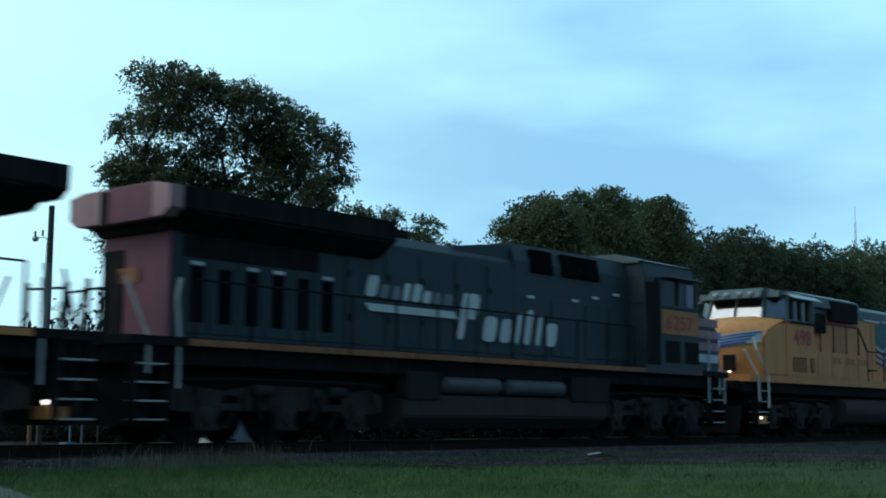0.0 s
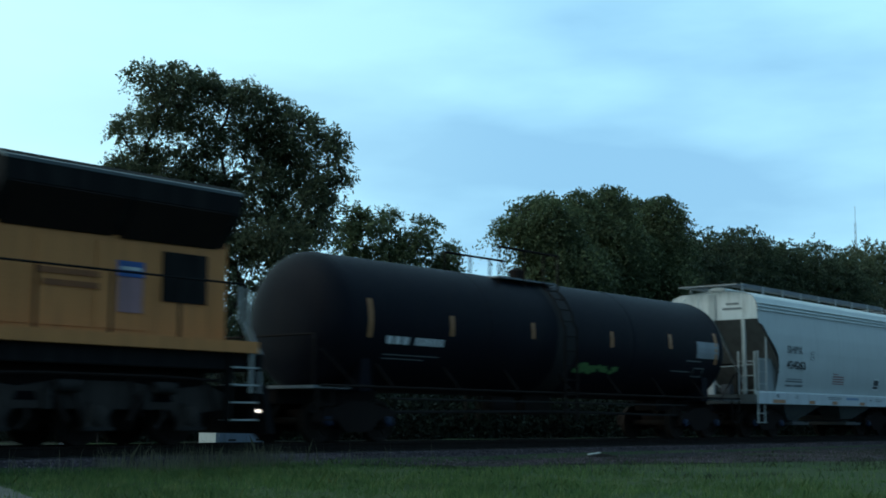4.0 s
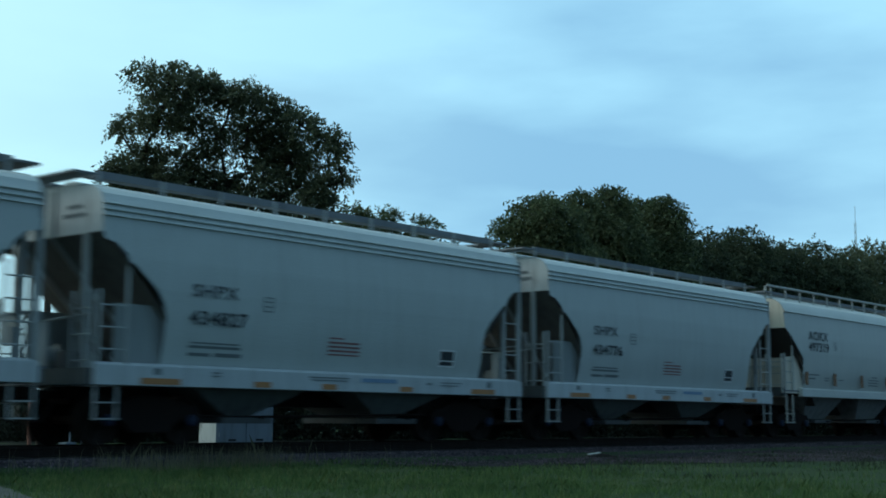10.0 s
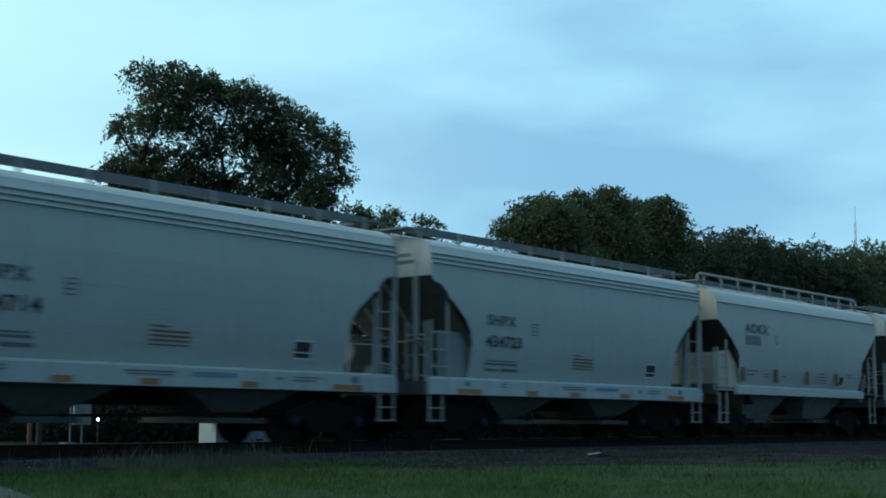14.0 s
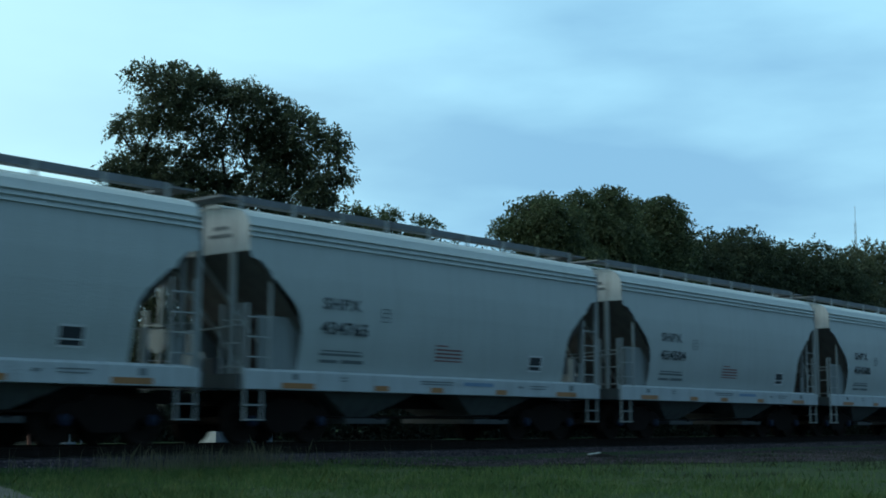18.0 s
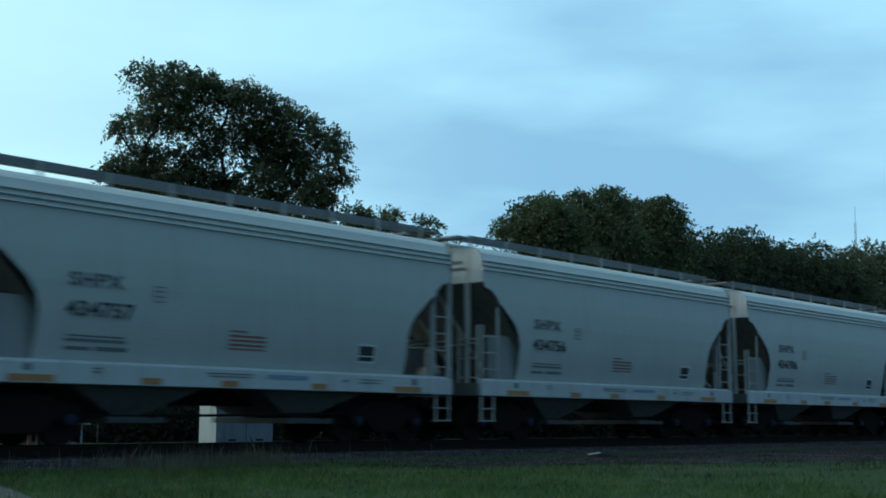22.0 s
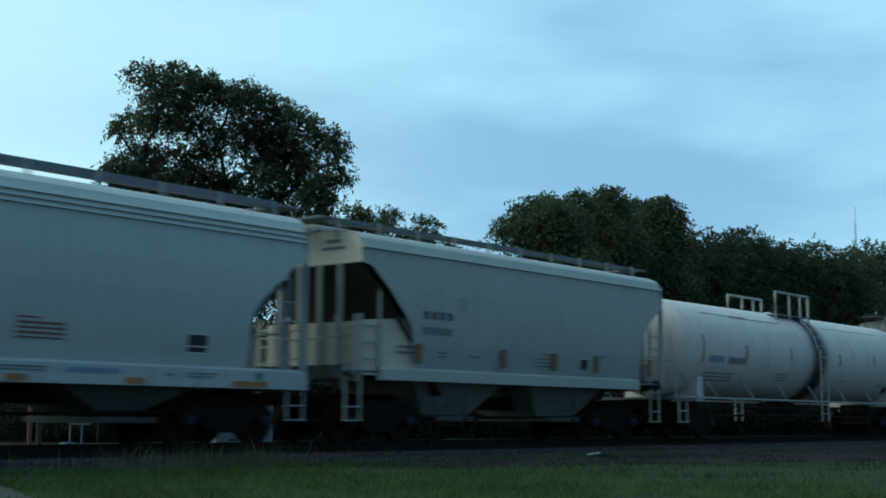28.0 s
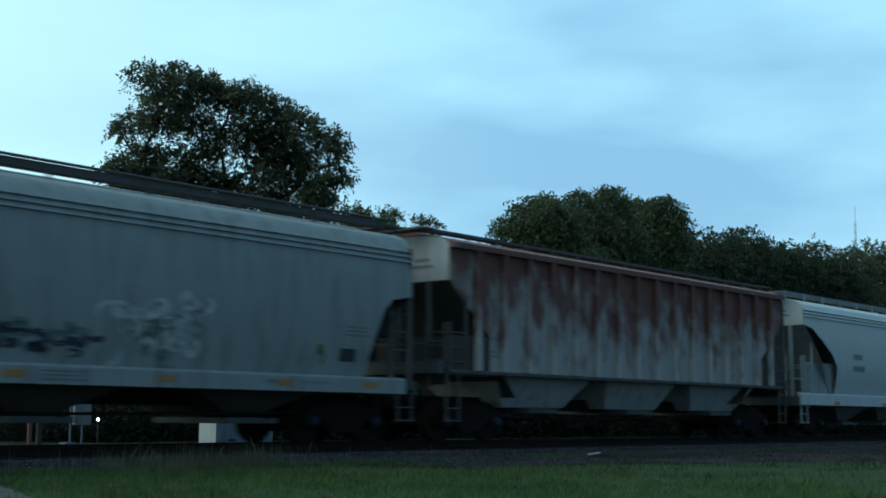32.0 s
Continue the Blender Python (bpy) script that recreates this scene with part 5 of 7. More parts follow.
# two-bay sand hopper in plain grey
TWO_BAY = dict(length=12.734, bottom=1.41, top=4.50, panel=3.60, edge=[(0.58, 3.6), (0.62, 3.47), (0.86, 3.41), (1.06, 3.25), (1.14, 3.1), (1.24, 3.08), (1.72, 2.68), (1.88, 2.46), (1.95, 2.2), (1.95, 1.41)], crease=[3.87, 3.975, 4.08], pitch=0.08,
               paint="grey", sill_paint="grey_sill", end_paint="end_white", shear=2.42, bulkhead=False, posts=[-1.06, 1.06], sill=(1.02, 1.41, 0.52), reflectors=[(1.45, 0.85), (4.0, 0.42), (5.75, 0.4), (8.0, 0.4), (10.35, 0.85)],
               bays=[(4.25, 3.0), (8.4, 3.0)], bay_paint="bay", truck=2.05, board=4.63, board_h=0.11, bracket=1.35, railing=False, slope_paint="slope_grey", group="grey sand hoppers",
               label="grey two-bay covered hopper wagon with white upper ends")


def stencil_two_bay(car, reach, num):
    number(car, reach, "SHPX", 2.47, 2.63, 0.23, 1.02, M["ink_mid"], "owner_mark")
    if num:
        number(car, reach, num, 2.45, 2.14, 0.25, 1.52, M["ink"])
    else:
        characters(car, "fleet_number", reach, 2.45, 2.14, 1.4, 0.25, 6, M["ink"], "dark stencilled characters")
    bars(car, "load_data", reach, [(2.5, 3.7, 1.72, 1.77), (2.52, 3.02, 1.58, 1.64), (3.12, 3.75, 1.58, 1.65), (2.55, 3.66, 1.80, 1.83)], M["ink_soft"])
    bars(car, "data_box", reach, frame_bars(4.18, 4.42, 2.46, 2.74, 0.02) + [(4.18, 4.42, 2.55, 2.57), (4.18, 4.42, 2.64, 2.66)], M["ink_soft"])
    bars(car, "striped_decal", reach, [(5.95, 6.35, 2.05, 2.08), (5.95, 6.82, 1.96, 2.0), (5.95, 6.84, 1.88, 1.92), (5.95, 6.84, 1.80, 1.84), (5.95, 6.84, 1.73, 1.76)], M["ink_red"], "faded red striped decal")
    bars(car, "placard", reach, [(9.36, 9.80, 1.65, 1.95)], M["ink"], "black stencil panel")
    bars(car, "placard_border", lambda z: reach(z) + 0.004, frame_bars(9.32, 9.84, 1.61, 1.99, 0.035) + [(9.36, 9.80, 1.735, 1.76)], M["white"])
    flat = lambda z: 1.555
    bars(car, "sill_mark", flat, [(1.72, 1.86, 1.22, 1.33)], M["ink_soft"])
    bars(car, "sill_mark", flat, [(3.0, 3.2, 1.22, 1.24), (3.0, 3.2, 1.28, 1.30), (5.4, 6.5, 1.27, 1.295), (5.45, 6.45, 1.22, 1.24), (8.85, 9.0, 1.21, 1.26), (9.3, 10.0, 1.26, 1.28), (9.3, 9.9, 1.2, 1.22)], M["ink_soft"])
    bars(car, "blue_mark", flat, [(6.85, 7.9, 1.22, 1.30)], M["ink_blue"], "faded blue mark")
    bars(car, "sill_mark", flat, [(10.9, 11.05, 1.2, 1.32)], M["ink_soft"])


NUMBERS = ["434263", "434386", "434261", "434827", "434776", None, "434714", "434723", None, "434506", "434765", "434504", "434500", "434757", "434756", "434706", "434705", "", "434727"]

# two-bay cement hopper with cream ends
CREAM_END = dict(length=12.336, bottom=1.52, top=4.46, panel=3.42, edge=[(0.46, 3.42), (0.75, 3.25), (1.15, 2.95), (1.45, 2.68), (1.70, 2.5), (1.76, 1.52)], crease=[3.93],
                 paint="pale", sill_paint="pale", end_paint="cream", shear=2.5, bulkhead=True, posts=[-0.95, -0.3, 0.3, 0.95], sill=(1.28, 1.56, 1.6), reflectors=[(1.85, 0.13), (4.0, 0.13), (6.2, 0.13), (8.42, 0.13), (10.7, 0.13)], reflector_z=1.66, reflector_h=0.42, tall=True,
                 bays=[(4.0, 3.0), (8.2, 3.0)], bay_foot=0.8, bay_low=0.58, bay_paint="bay_pale", truck=1.95, board=4.56, board_h=0.22, lip=0.07, rail="rail_pale", bracket=0.98, railing=True, railing_r=0.04, gear=False, group="cream-ended hoppers",
                 label="pale grey two-bay covered hopper wagon with cream ends")


def stencil_cream(car, reach, num, old=False):
    x = 2.1 if not old else 2.85
    z1, z2 = (3.12, 2.76) if not old else (2.62, 2.28)
    h = 0.29 if not old else 0.17
    if old:
        characters(car, "owner_mark", reach, x, z1, 1.05, h, 4, M["ink_mid"], "dark stencilled letters")
    else:
        number(car, reach, "AOKX", x, z1, h, 1.2, M["ink_mid"], "owner_mark")
    if num:
        number(car, reach, num, x, z2, h, 1.72, M["ink"])
    else:
        characters(car, "fleet_number", reach, x, z2, 1.0, h, 6, M["ink_soft"])
    bars(car, "data_box", reach, frame_bars(4.05, 4.25, 2.85, 3.12, 0.02), M["ink_soft"])
    bars(car, "load_data", reach, [(2.1, 2.95, 1.98, 2.02), (2.1, 2.7, 1.86, 1.9), (3.4, 3.75, 1.9, 1.93), (3.4, 3.75, 1.82, 1.85), (4.5, 4.9, 1.86, 1.89), (7.2, 7.7, 2.02, 2.05), (7.0, 7.85, 1.92, 1.95), (7.0, 7.85, 1.83, 1.86), (7.0, 7.85, 1.74, 1.77), (9.35, 9.95, 2.06, 2.09), (9.35, 9.8, 1.97, 2.0)], M["ink_soft"])
    bars(car, "placard", reach, [(8.86, 9.16, 1.72, 1.98)], M["ink"], "black stencil panel")
    bars(car, "placard_border", lambda z: reach(z) + 0.004, frame_bars(8.82, 9.2, 1.68, 2.02, 0.03), M["white"])



def build_hoppers():
    plain, reach = hopper(TWO_BAY)
    cream, creach = hopper(CREAM_END)
    u, row, fresh = 76.15, [], {"plain": True, "cream": True}
    for num in NUMBERS:
        kind, model, spec = ("cream", cream, CREAM_END) if num is None else ("plain", plain, TWO_BAY)
        car = model if fresh[kind] else copy_thing(model, Matrix())
        fresh[kind] = False
        CARS.append((car, u, 1))
        row.append((car, num))
        u += spec["length"]
    seen = 0
    for car, num in row:
        if num is None:
            stencil_cream(car, creach, "497319" if seen == 0 else "")
            seen += 1
        else:
            stencil_two_bay(car, reach, num)
    return u


TAIL = build_hoppers()

# the older cream-ended hopper before the white tank
OLD_CREAM = dict(CREAM_END, length=13.1, paint="worn_pale", sill_paint="worn_pale", top=4.42, panel=3.68, edge=[(0.98, 3.68), (1.3, 3.6), (1.75, 3.2), (2.2, 2.75), (2.52, 2.38), (2.6, 1.52)], crease=[3.98], posts=[-0.9, -0.3, 0.3, 0.9], truck=2.1, bays=[(4.5, 3.2), (8.7, 3.2)],
                 reflectors=[(2.65, 0.13), (5.6, 0.13), (7.6, 0.13), (9.4, 0.13), (11.9, 0.13)], edge_r=[(0.43, 3.68), (0.49, 3.47), (1.03, 3.12), (1.40, 2.75), (1.49, 2.45), (1.49, 1.52)], railing=False, bracket=1.2, board_h=0.1, label="weathered pale grey two-bay hopper wagon with stained cream ends", group="")


def build_old_cream():
    car, reach = hopper(OLD_CREAM)
    stencil_cream(car, reach, "", True)
    CARS.append((car, 317.3, 1))


build_old_cream()

# three-bay hopper with spray paint
LONG = dict(length=18.2, bottom=1.33, top=4.50, panel=3.05, edge=[(0.66, 3.05), (1.25, 2.95), (1.48, 2.75), (1.72, 2.2), (1.86, 1.7), (1.88, 1.33)], crease=[3.78, 3.89, 4.0], pitch=0.085, walkway="old_rail", gusset="slope", slope_paint="slope", rail="old_rail",
            paint="old", sill_paint="old", end_paint="stained", shear=1.9, bulkhead=False, posts=[-1.0, 1.0], sill=(1.0, 1.34, 0.8), reflectors=[(2.6, 0.42), (5.3, 0.35), (8.05, 0.4), (11.0, 0.4), (13.8, 0.35), (16.1, 0.45)], reflector_z=1.1, reflector_h=0.13,
            bays=[(4.6, 3.2), (9.1, 3.2), (13.6, 3.2)], bay_paint="slope", truck=2.1, board=4.60, board_h=0.12, bracket=1.9, railing=True, label="grey three-bay hopper wagon covered with spray-painted scrawls", gear=False)


def scrawl(car, reach, cx, cz, w, h, n, mat, seed, thick, name="spray_paint", label=""):
    """Looping sprayed strokes as thin ribbons on the side wall."""
    rng = random.Random(seed)
    sh = Shape()
    for _ in range(n):
        x, z = cx + rng.uniform(-0.5, 0.5) * w, cz + rng.uniform(-0.5, 0.5) * h
        ang, bend, t = rng.uniform(0, 6.28), rng.choice((-1, 1)) * rng.uniform(4, 11), thick * rng.uniform(0.6, 1.5)
        pts = []
        for i in range(12):
            pts.append((x, z))
            ang += bend * 0.06 + rng.uniform(-0.25, 0.25)
            x += 0.05 * math.cos(ang) * min(w, 1.4) / 1.2
            z += 0.05 * math.sin(ang) * min(h, 0.9) / 0.9
        vs, fs = [], []
        for i, (px, pz) in enumerate(pts):
            qx, qz = pts[min(i + 1, 11)]
            rx, rz = pts[max(i - 1, 0)]
            dx, dz = qx - rx, qz - rz
            ln = math.hypot(dx, dz) or 1
            k = t * (0.5 + 0.5 * math.sin(3.14 * i / 11))
            for sgn in (-1, 1):
                ax, az = px - sgn * dz / ln * k, pz + sgn * dx / ln * k
                az = max(1.36, az)
                vs.append((ax, -reach(az) - 0.007, az))
        fs = [(2 * i, 2 * i + 1, 2 * i + 3, 2 * i + 2) for i in range(11)]
        sh.add(vs, fs)
    return tagged(part(name, sh, mat, car, label), kind="stuff")


def build_long():
    car, reach = hopper(LONG)
    characters(car, "owner_mark", reach, 2.2, 2.38, 0.85, 0.2, 3, M["ink_mid"])
    bars(car, "underline", reach, [(2.15, 3.1, 2.33, 2.35)], M["ink_soft"])
    characters(car, "fleet_number", reach, 2.25, 1.94, 0.95, 0.2, 5, M["ink_mid"])
    bars(car, "underline", reach, [(2.2, 3.25, 1.9, 1.92)], M["ink_soft"])
    bars(car, "load_data", reach, [(2.2, 3.2, 1.6, 1.63), (2.2, 3.0, 1.5, 1.53)], M["ink_soft"])
    scrawl(car, reach, 6.4, 2.15, 2.3, 0.95, 52, M["g_dark"], 4, 0.06, label="dark violet sprayed lettering")
    scrawl(car, reach, 6.4, 2.1, 2.1, 0.8, 26, M["g_teal"], 5, 0.06, label="grey-green sprayed fill")
    scrawl(car, reach, 6.0, 1.75, 1.0, 0.5, 12, M["g_red"], 6, 0.05, label="maroon sprayed fill")
    scrawl(car, reach, 8.4, 1.75, 1.8, 0.45, 22, M["g_teal"], 7, 0.055, label="grey sprayed lettering")
    scrawl(car, reach, 8.8, 1.7, 2.2, 0.3, 16, M["g_dark"], 8, 0.04)
    scrawl(car, reach, 11.0, 2.05, 1.7, 0.9, 26, M["g_pale"], 9, 0.05, label="pale sprayed scrawl")
    scrawl(car, reach, 11.2, 1.9, 1.4, 0.7, 12, M["g_teal"], 12, 0.04)
    scrawl(car, reach, 15.0, 1.75, 0.3, 0.3, 8, M["g_green"], 10, 0.04, label="green sprayed tag")
    bars(car, "placard", reach, [(15.5, 15.95, 1.62, 1.88)], M["ink"], "black stencil panel")
    bars(car, "load_data", reach, [(15.6, 16.3, 2.3, 2.33), (15.6, 16.2, 2.22, 2.25), (15.6, 16.3, 2.14, 2.17)], M["ink_soft"])
    flat = lambda z: 1.555
    bars(car, "sill_mark", flat, [(3.2, 5.1, 1.21, 1.235), (8.7, 9.6, 1.22, 1.24), (8.7, 9.5, 1.15, 1.17), (8.7, 9.6, 1.08, 1.10), (13.5, 13.8, 1.15, 1.22), (14.4, 15.2, 1.18, 1.2)], M["ink_soft"])
    CARS.append((car, 349.1, 1))


build_long()

RIBBED = dict(length=17.5, bottom=1.57, top=4.62, panel=3.55, edge=[(0.65, 3.55), (0.80, 3.40), (2.1, 2.34), (2.1, 1.57)], crease=[], ribs=16,
              paint="rust", sill_paint="old_rail", walkway="old_rail", bay_foot=1.25, bay_low=0.78, end_paint="old_white", rail="old_rail", shear=2.33, bulkhead=True, posts=[-0.9, 0.0, 0.9], sill=(1.48, 1.59, 0.7), reflectors=[], bays=[(4.65, 3.9), (9.05, 3.5), (13.5, 3.9)], bay_paint="old_white", truck=2.0, board=4.70, board_h=0.05, bracket=1.1, railing=False,
              label="rust-streaked ribbed three-bay hopper wagon", gear=False)


def build_ribbed():
    car, reach = hopper(RIBBED)
    bars(car, "owner_mark", lambda z: 1.50, [(2.05, 2.35, 2.0, 2.04), (2.05, 2.4, 1.9, 1.94), (2.05, 2.35, 2.3, 2.34)], M["ink_soft"])
    CARS.append((car, 367.3, 1))
    nxt = dict(TWO_BAY, length=17.4, edge=[(0.85, 3.6), (1.45, 3.5), (2.2, 3.1), (2.9, 2.7), (3.3, 2.3), (3.3, 1.41)], bays=[(5.2, 3.2), (8.7, 3.2), (12.2, 3.2)], reflectors=[(3.0, 0.4), (7.0, 0.4)], end_paint="grey", slope_paint="old", group="", label="light grey three-bay hopper wagon with smooth curved sides", gear=False)
    car, reach = hopper(nxt)
    characters(car, "owner_mark", reach, 4.6, 2.6, 0.8, 0.2, 4, M["ink_soft"])
    characters(car, "fleet_number", reach, 4.6, 2.2, 1.0, 0.2, 6, M["ink_soft"])
    CARS.append((car, 384.8, 1))


build_ribbed()


# ---- train: tank wagons ----
def tank_wagon(length, paint_key, label, platform_x, white):
    car = base("tank_wagon", label, "railway wagon")
    r, zc = 1.46, 2.52
    a, b = 0.95, length - 0.95
    if white:
        r, zc = 1.43, 2.60
    rings = []
    for i in range(8):
        t = i / 7 * 1.5708
        rings.append((a + 0.62 * (1 - math.sin(t)), max(0.02, r * math.cos(t) ** 0.6 if t < 1.57 else 0.02)))
    rings = rings[::-1]
    body = [(x, q) for x, q in rings] + [(length / 2, r * 1.0)] + [(length - x, q) for x, q in reversed(rings)]
    tank = part("barrel", Shape().lathe(body, 48).at(0, 0, zc), M[paint_key], car, smooth=0.7)
    for x in (a + 0.66, length * 0.33, length * 0.66, b - 0.66):
        part("weld_band", Shape().lathe([(x - 0.02, r - 0.01), (x - 0.015, r + 0.006), (x + 0.015, r + 0.006), (x + 0.02, r - 0.01)], 48).at(0, 0, zc), M[paint_key], tank)
    rail = M["rail_grey"] if white else M["under"]
    px, rail_r = platform_x, 0.045 if white else 0.032
    rail_top = M["rail_pale"] if white else M["under"]
    # dome platform, rails and nozzle
    part("manway", Shape().lathe([(-0.3, 0.38), (0.1, 0.38), (0.14, 0.3), (0.2, 0.05)], 20, "y").at(0, 0, 0), M[paint_key], car).matrix_basis = pose(px, 0, zc + r - 0.14, 90)
    part("valve_housing", Shape().lathe([(0, 0.2), (0.3, 0.2), (0.36, 0.1)], 16, "y"), M["under"], car).matrix_basis = pose(px + 0.7, 0, zc + r - 0.05, 90)
    part("platform", Shape().box(px - 1.1, px + 1.3, -0.85, 0.85, zc + r - 0.12, zc + r - 0.08), M["grating"], car)
    for w in (-1, 1):
        rl = Shape().tube([(px - 1.1, w * 0.85, zc + r - 0.3), (px - 1.1, w * 0.85, zc + r + 0.62), (px + 1.3, w * 0.85, zc + r + 0.62), (px + 1.3, w * 0.85, zc + r - 0.3)], rail_r, 6)
        for x in (px - 0.1, px + 0.7):
            rl.tube([(x, w * 0.85, zc + r - 0.3), (x, w * 0.85, zc + r + 0.62)], rail_r * 0.85, 6)
        part("handrail", rl, rail_top, car)
        ladder(car, "ladder", px + 0.62, px + 1.12, w * 1.56, 0.5, zc + 0.25, 6, rail)
        sh = Shape()
        for q in (px + 0.62, px + 1.12):
            pts = [(q, w * (r + 0.07) * math.cos(t), zc + (r + 0.07) * math.sin(t)) for t in (0.15, 0.4, 0.65, 0.9)]
            sh.tube(pts, 0.028, 6)
        for t in (0.25, 0.45, 0.65, 0.85):
            sh.tube([(px + 0.62, w * (r + 0.07) * math.cos(t), zc + (r + 0.07) * math.sin(t)), (px + 1.12, w * (r + 0.07) * math.cos(t), zc + (r + 0.07) * math.sin(t))], 0.016, 6)
        part("upper_ladder", sh, rail, car)
    # stain that runs down from the manway
    sh = Shape()
    seg = 20
    for i in range(seg + 1):
        t = -1.35 + 2.7 * i / seg
        wd = (0.95 if white else 0.40) + 0.03 * math.sin(i * 0.9)
        for q in (-wd, wd):
            sh.v.append((px + 0.87 + q, -(r + 0.008) * math.cos(t * 0.95 - 0.0) if True else 0, zc + (r + 0.008) * math.sin(t * 0.95)))
    sh.f = [(2 * i, 2 * i + 1, 2 * i + 3, 2 * i + 2) for i in range(seg)]
    part("spill_stain", sh, M["spill_fade"] if white else M["spill"], car, "dark product spill down the barrel", smooth=1.0)
    # underframe
    for s in (1, -1):
        d = lambda q: q if s > 0 else length - q
        part("stub_sill", Shape().box(min(d(0.5), d(3.4)), max(d(0.5), d(3.4)), -0.35, 0.35, 0.78, 1.12), M["under"], car)
        part("end_platform", Shape().box(min(d(0.45), d(1.5)), max(d(0.45), d(1.5)), -1.45, 1.45, 1.08, 1.14), M["grating"], car)
        part("saddle", Shape().prism([(d(1.98), 1.05), (d(2.38), 1.05), (d(2.30), 1.75), (d(2.02), 1.75)], -1.22, 1.22), M[paint_key], car, bevel=0.01)
        coupler(car, d(0.06), 1 if s > 0 else -1)
        sh = Shape().tube([(d(0.5), -1.4, 1.1), (d(0.5), -1.4, 2.05), (d(0.58), -1.3, 2.15), (d(0.58), 1.3, 2.15), (d(0.5), 1.4, 2.05), (d(0.5), 1.4, 1.1)], 0.026, 6)
        part("end_rail", sh, rail, car)
        for w in (-1, 1):
            st = Shape()
            for q in (0.55, 0.98):
                st.box(min(d(q), d(q + 0.04)), max(d(q), d(q + 0.04)), w * 1.45 - 0.02, w * 1.45 + 0.02, 0.44, 1.1)
            for z in (0.45, 0.75):
                st.box(min(d(0.55), d(1.02)), max(d(0.55), d(1.02)), w * 1.45 - 0.05, w * 1.45 + 0.05, z, z + 0.03)
            part("stirrup_step", st, rail, car)
            part("diagonal_strut", Shape().tube([(d(0.7), w * 1.4, 1.85), (d(1.65), w * 1.45, 1.15)], 0.022, 6), rail, car)
        freight_truck(car, d(2.15))
    for w in (-1, 1):
        part("side_rail", Shape().tube([(0.6, w * 1.5, 1.14), (length - 0.6, w * 1.5, 1.14)], 0.027, 8), rail, car)
        for i in range(7):
            x = 2.7 + i * (length - 5.4) / 6
            part("rail_strut", Shape().tube([(x, w * 1.5, 1.14), (x - 0.35, w * 1.33, 1.62)], 0.03, 6), rail, car)
    part("brake_pipe", Shape().tube([(1.0, -0.8, 0.62), (length / 2, -1.0, 0.70), (length - 1.0, -0.8, 0.62)], 0.035, 6), M["truck_grey"], car)
    part("brake_rod", Shape().tube([(3.0, -1.1, 0.92), (length - 3.0, -1.1, 0.92)], 0.025, 6), M["truck_grey"], car)
    part("outlet_box", Shape().box(length / 2 - 0.6, length / 2 + 0.6, -0.45, 0.45, 0.62, 1.12), M["under"], car, bevel=0.06)
    part("brake_reservoir", Shape().lathe([(length * 0.38, 0.03), (length * 0.38 + 0.06, 0.2), (length * 0.38 + 0.9, 0.2), (length * 0.38 + 0.96, 0.03)], 16).at(0, -0.55, 0.85), M["under"], car, smooth=0.6)
    curve = lambda z: math.sqrt(max(0.01, r * r - (z - zc) ** 2))
    for x, z0, z1, wd in ((2.0, 2.15, 2.95, 0.11), (4.6, 2.3, 2.75, 0.12), (7.6, 2.4, 2.78, 0.11), (length - 4.5, 2.45, 2.85, 0.14), (length - 1.95, 2.1, 3.0, 0.13), (length - 7.4, 2.35, 2.76, 0.12)):
        bars(car, "reflector", curve, [(x, x + wd, z0, z1)], M["orange"], "orange reflective strip")
    ink = M["ink_soft"] if white else M["white"]
    if white:
        characters(car, "owner_mark", curve, 2.45, 2.18, 0.9, 0.2, 4, M["ink_blue"])
        characters(car, "fleet_number", curve, 3.6, 2.16, 1.1, 0.2, 6, M["ink_soft"])
        bars(car, "load_data", curve, [(2.4, 4.2, 1.86, 1.89), (2.4, 4.1, 1.76, 1.79), (2.4, 4.2, 1.66, 1.69), (6.9, 7.7, 1.95, 1.98), (6.85, 7.65, 1.86, 1.89), (6.9, 7.6, 1.77, 1.8), (11.6, 12.1, 1.85, 1.88), (length - 3.8, length - 3.0, 1.8, 1.83), (length - 3.7, length - 3.0, 1.72, 1.75)], M["ink_soft"])
        bars(car, "end_panel_data", curve, [(length - 3.0, length - 2.1, 2.55, 2.58), (length - 3.0, length - 2.1, 2.45, 2.48), (length - 3.0, length - 2.1, 2.35, 2.38), (length - 3.0, length - 2.1, 2.22, 2.25)], M["ink_blue"])
        bars(car, "drip_line", curve, [(2.6, 5.4, 3.62, 3.64), (4.2, 7.6, 3.58, 3.6), (10.8, 15.6, 3.62, 3.635)], M["spill"])
        bars(car, "placard", curve, [(length - 3.0, length - 2.55, 1.55, 1.75)], M["ink"])
        sh = Shape()
        rng = random.Random(5)
        for i in range(16):
            x, z = length - 1.9 + 0.1 * i, 2.15 - 0.065 * i
            sh.lathe([(x - 0.16, 0.02), (x - 0.1, 0.10 + 0.05 * rng.random()), (x + 0.1, 0.12), (x + 0.16, 0.02)], 8)
            sh.v[-32:] = [(a, b - 1.22 + 0.012 * i + rng.uniform(-0.02, 0.02), c + z) for a, b, c in sh.v[-32:]]
        tagged(part("dried_residue", sh, M["residue"], car, "crusted white residue on the end", smooth=1.0), kind="stuff")
    else:
        characters(car, "owner_mark", curve, 2.6, 2.05, 0.75, 0.16, 3, M["white"], "white stencilled letters")
        characters(car, "fleet_number", curve, 3.5, 2.05, 0.95, 0.16, 6, M["white"], "white stencilled characters")
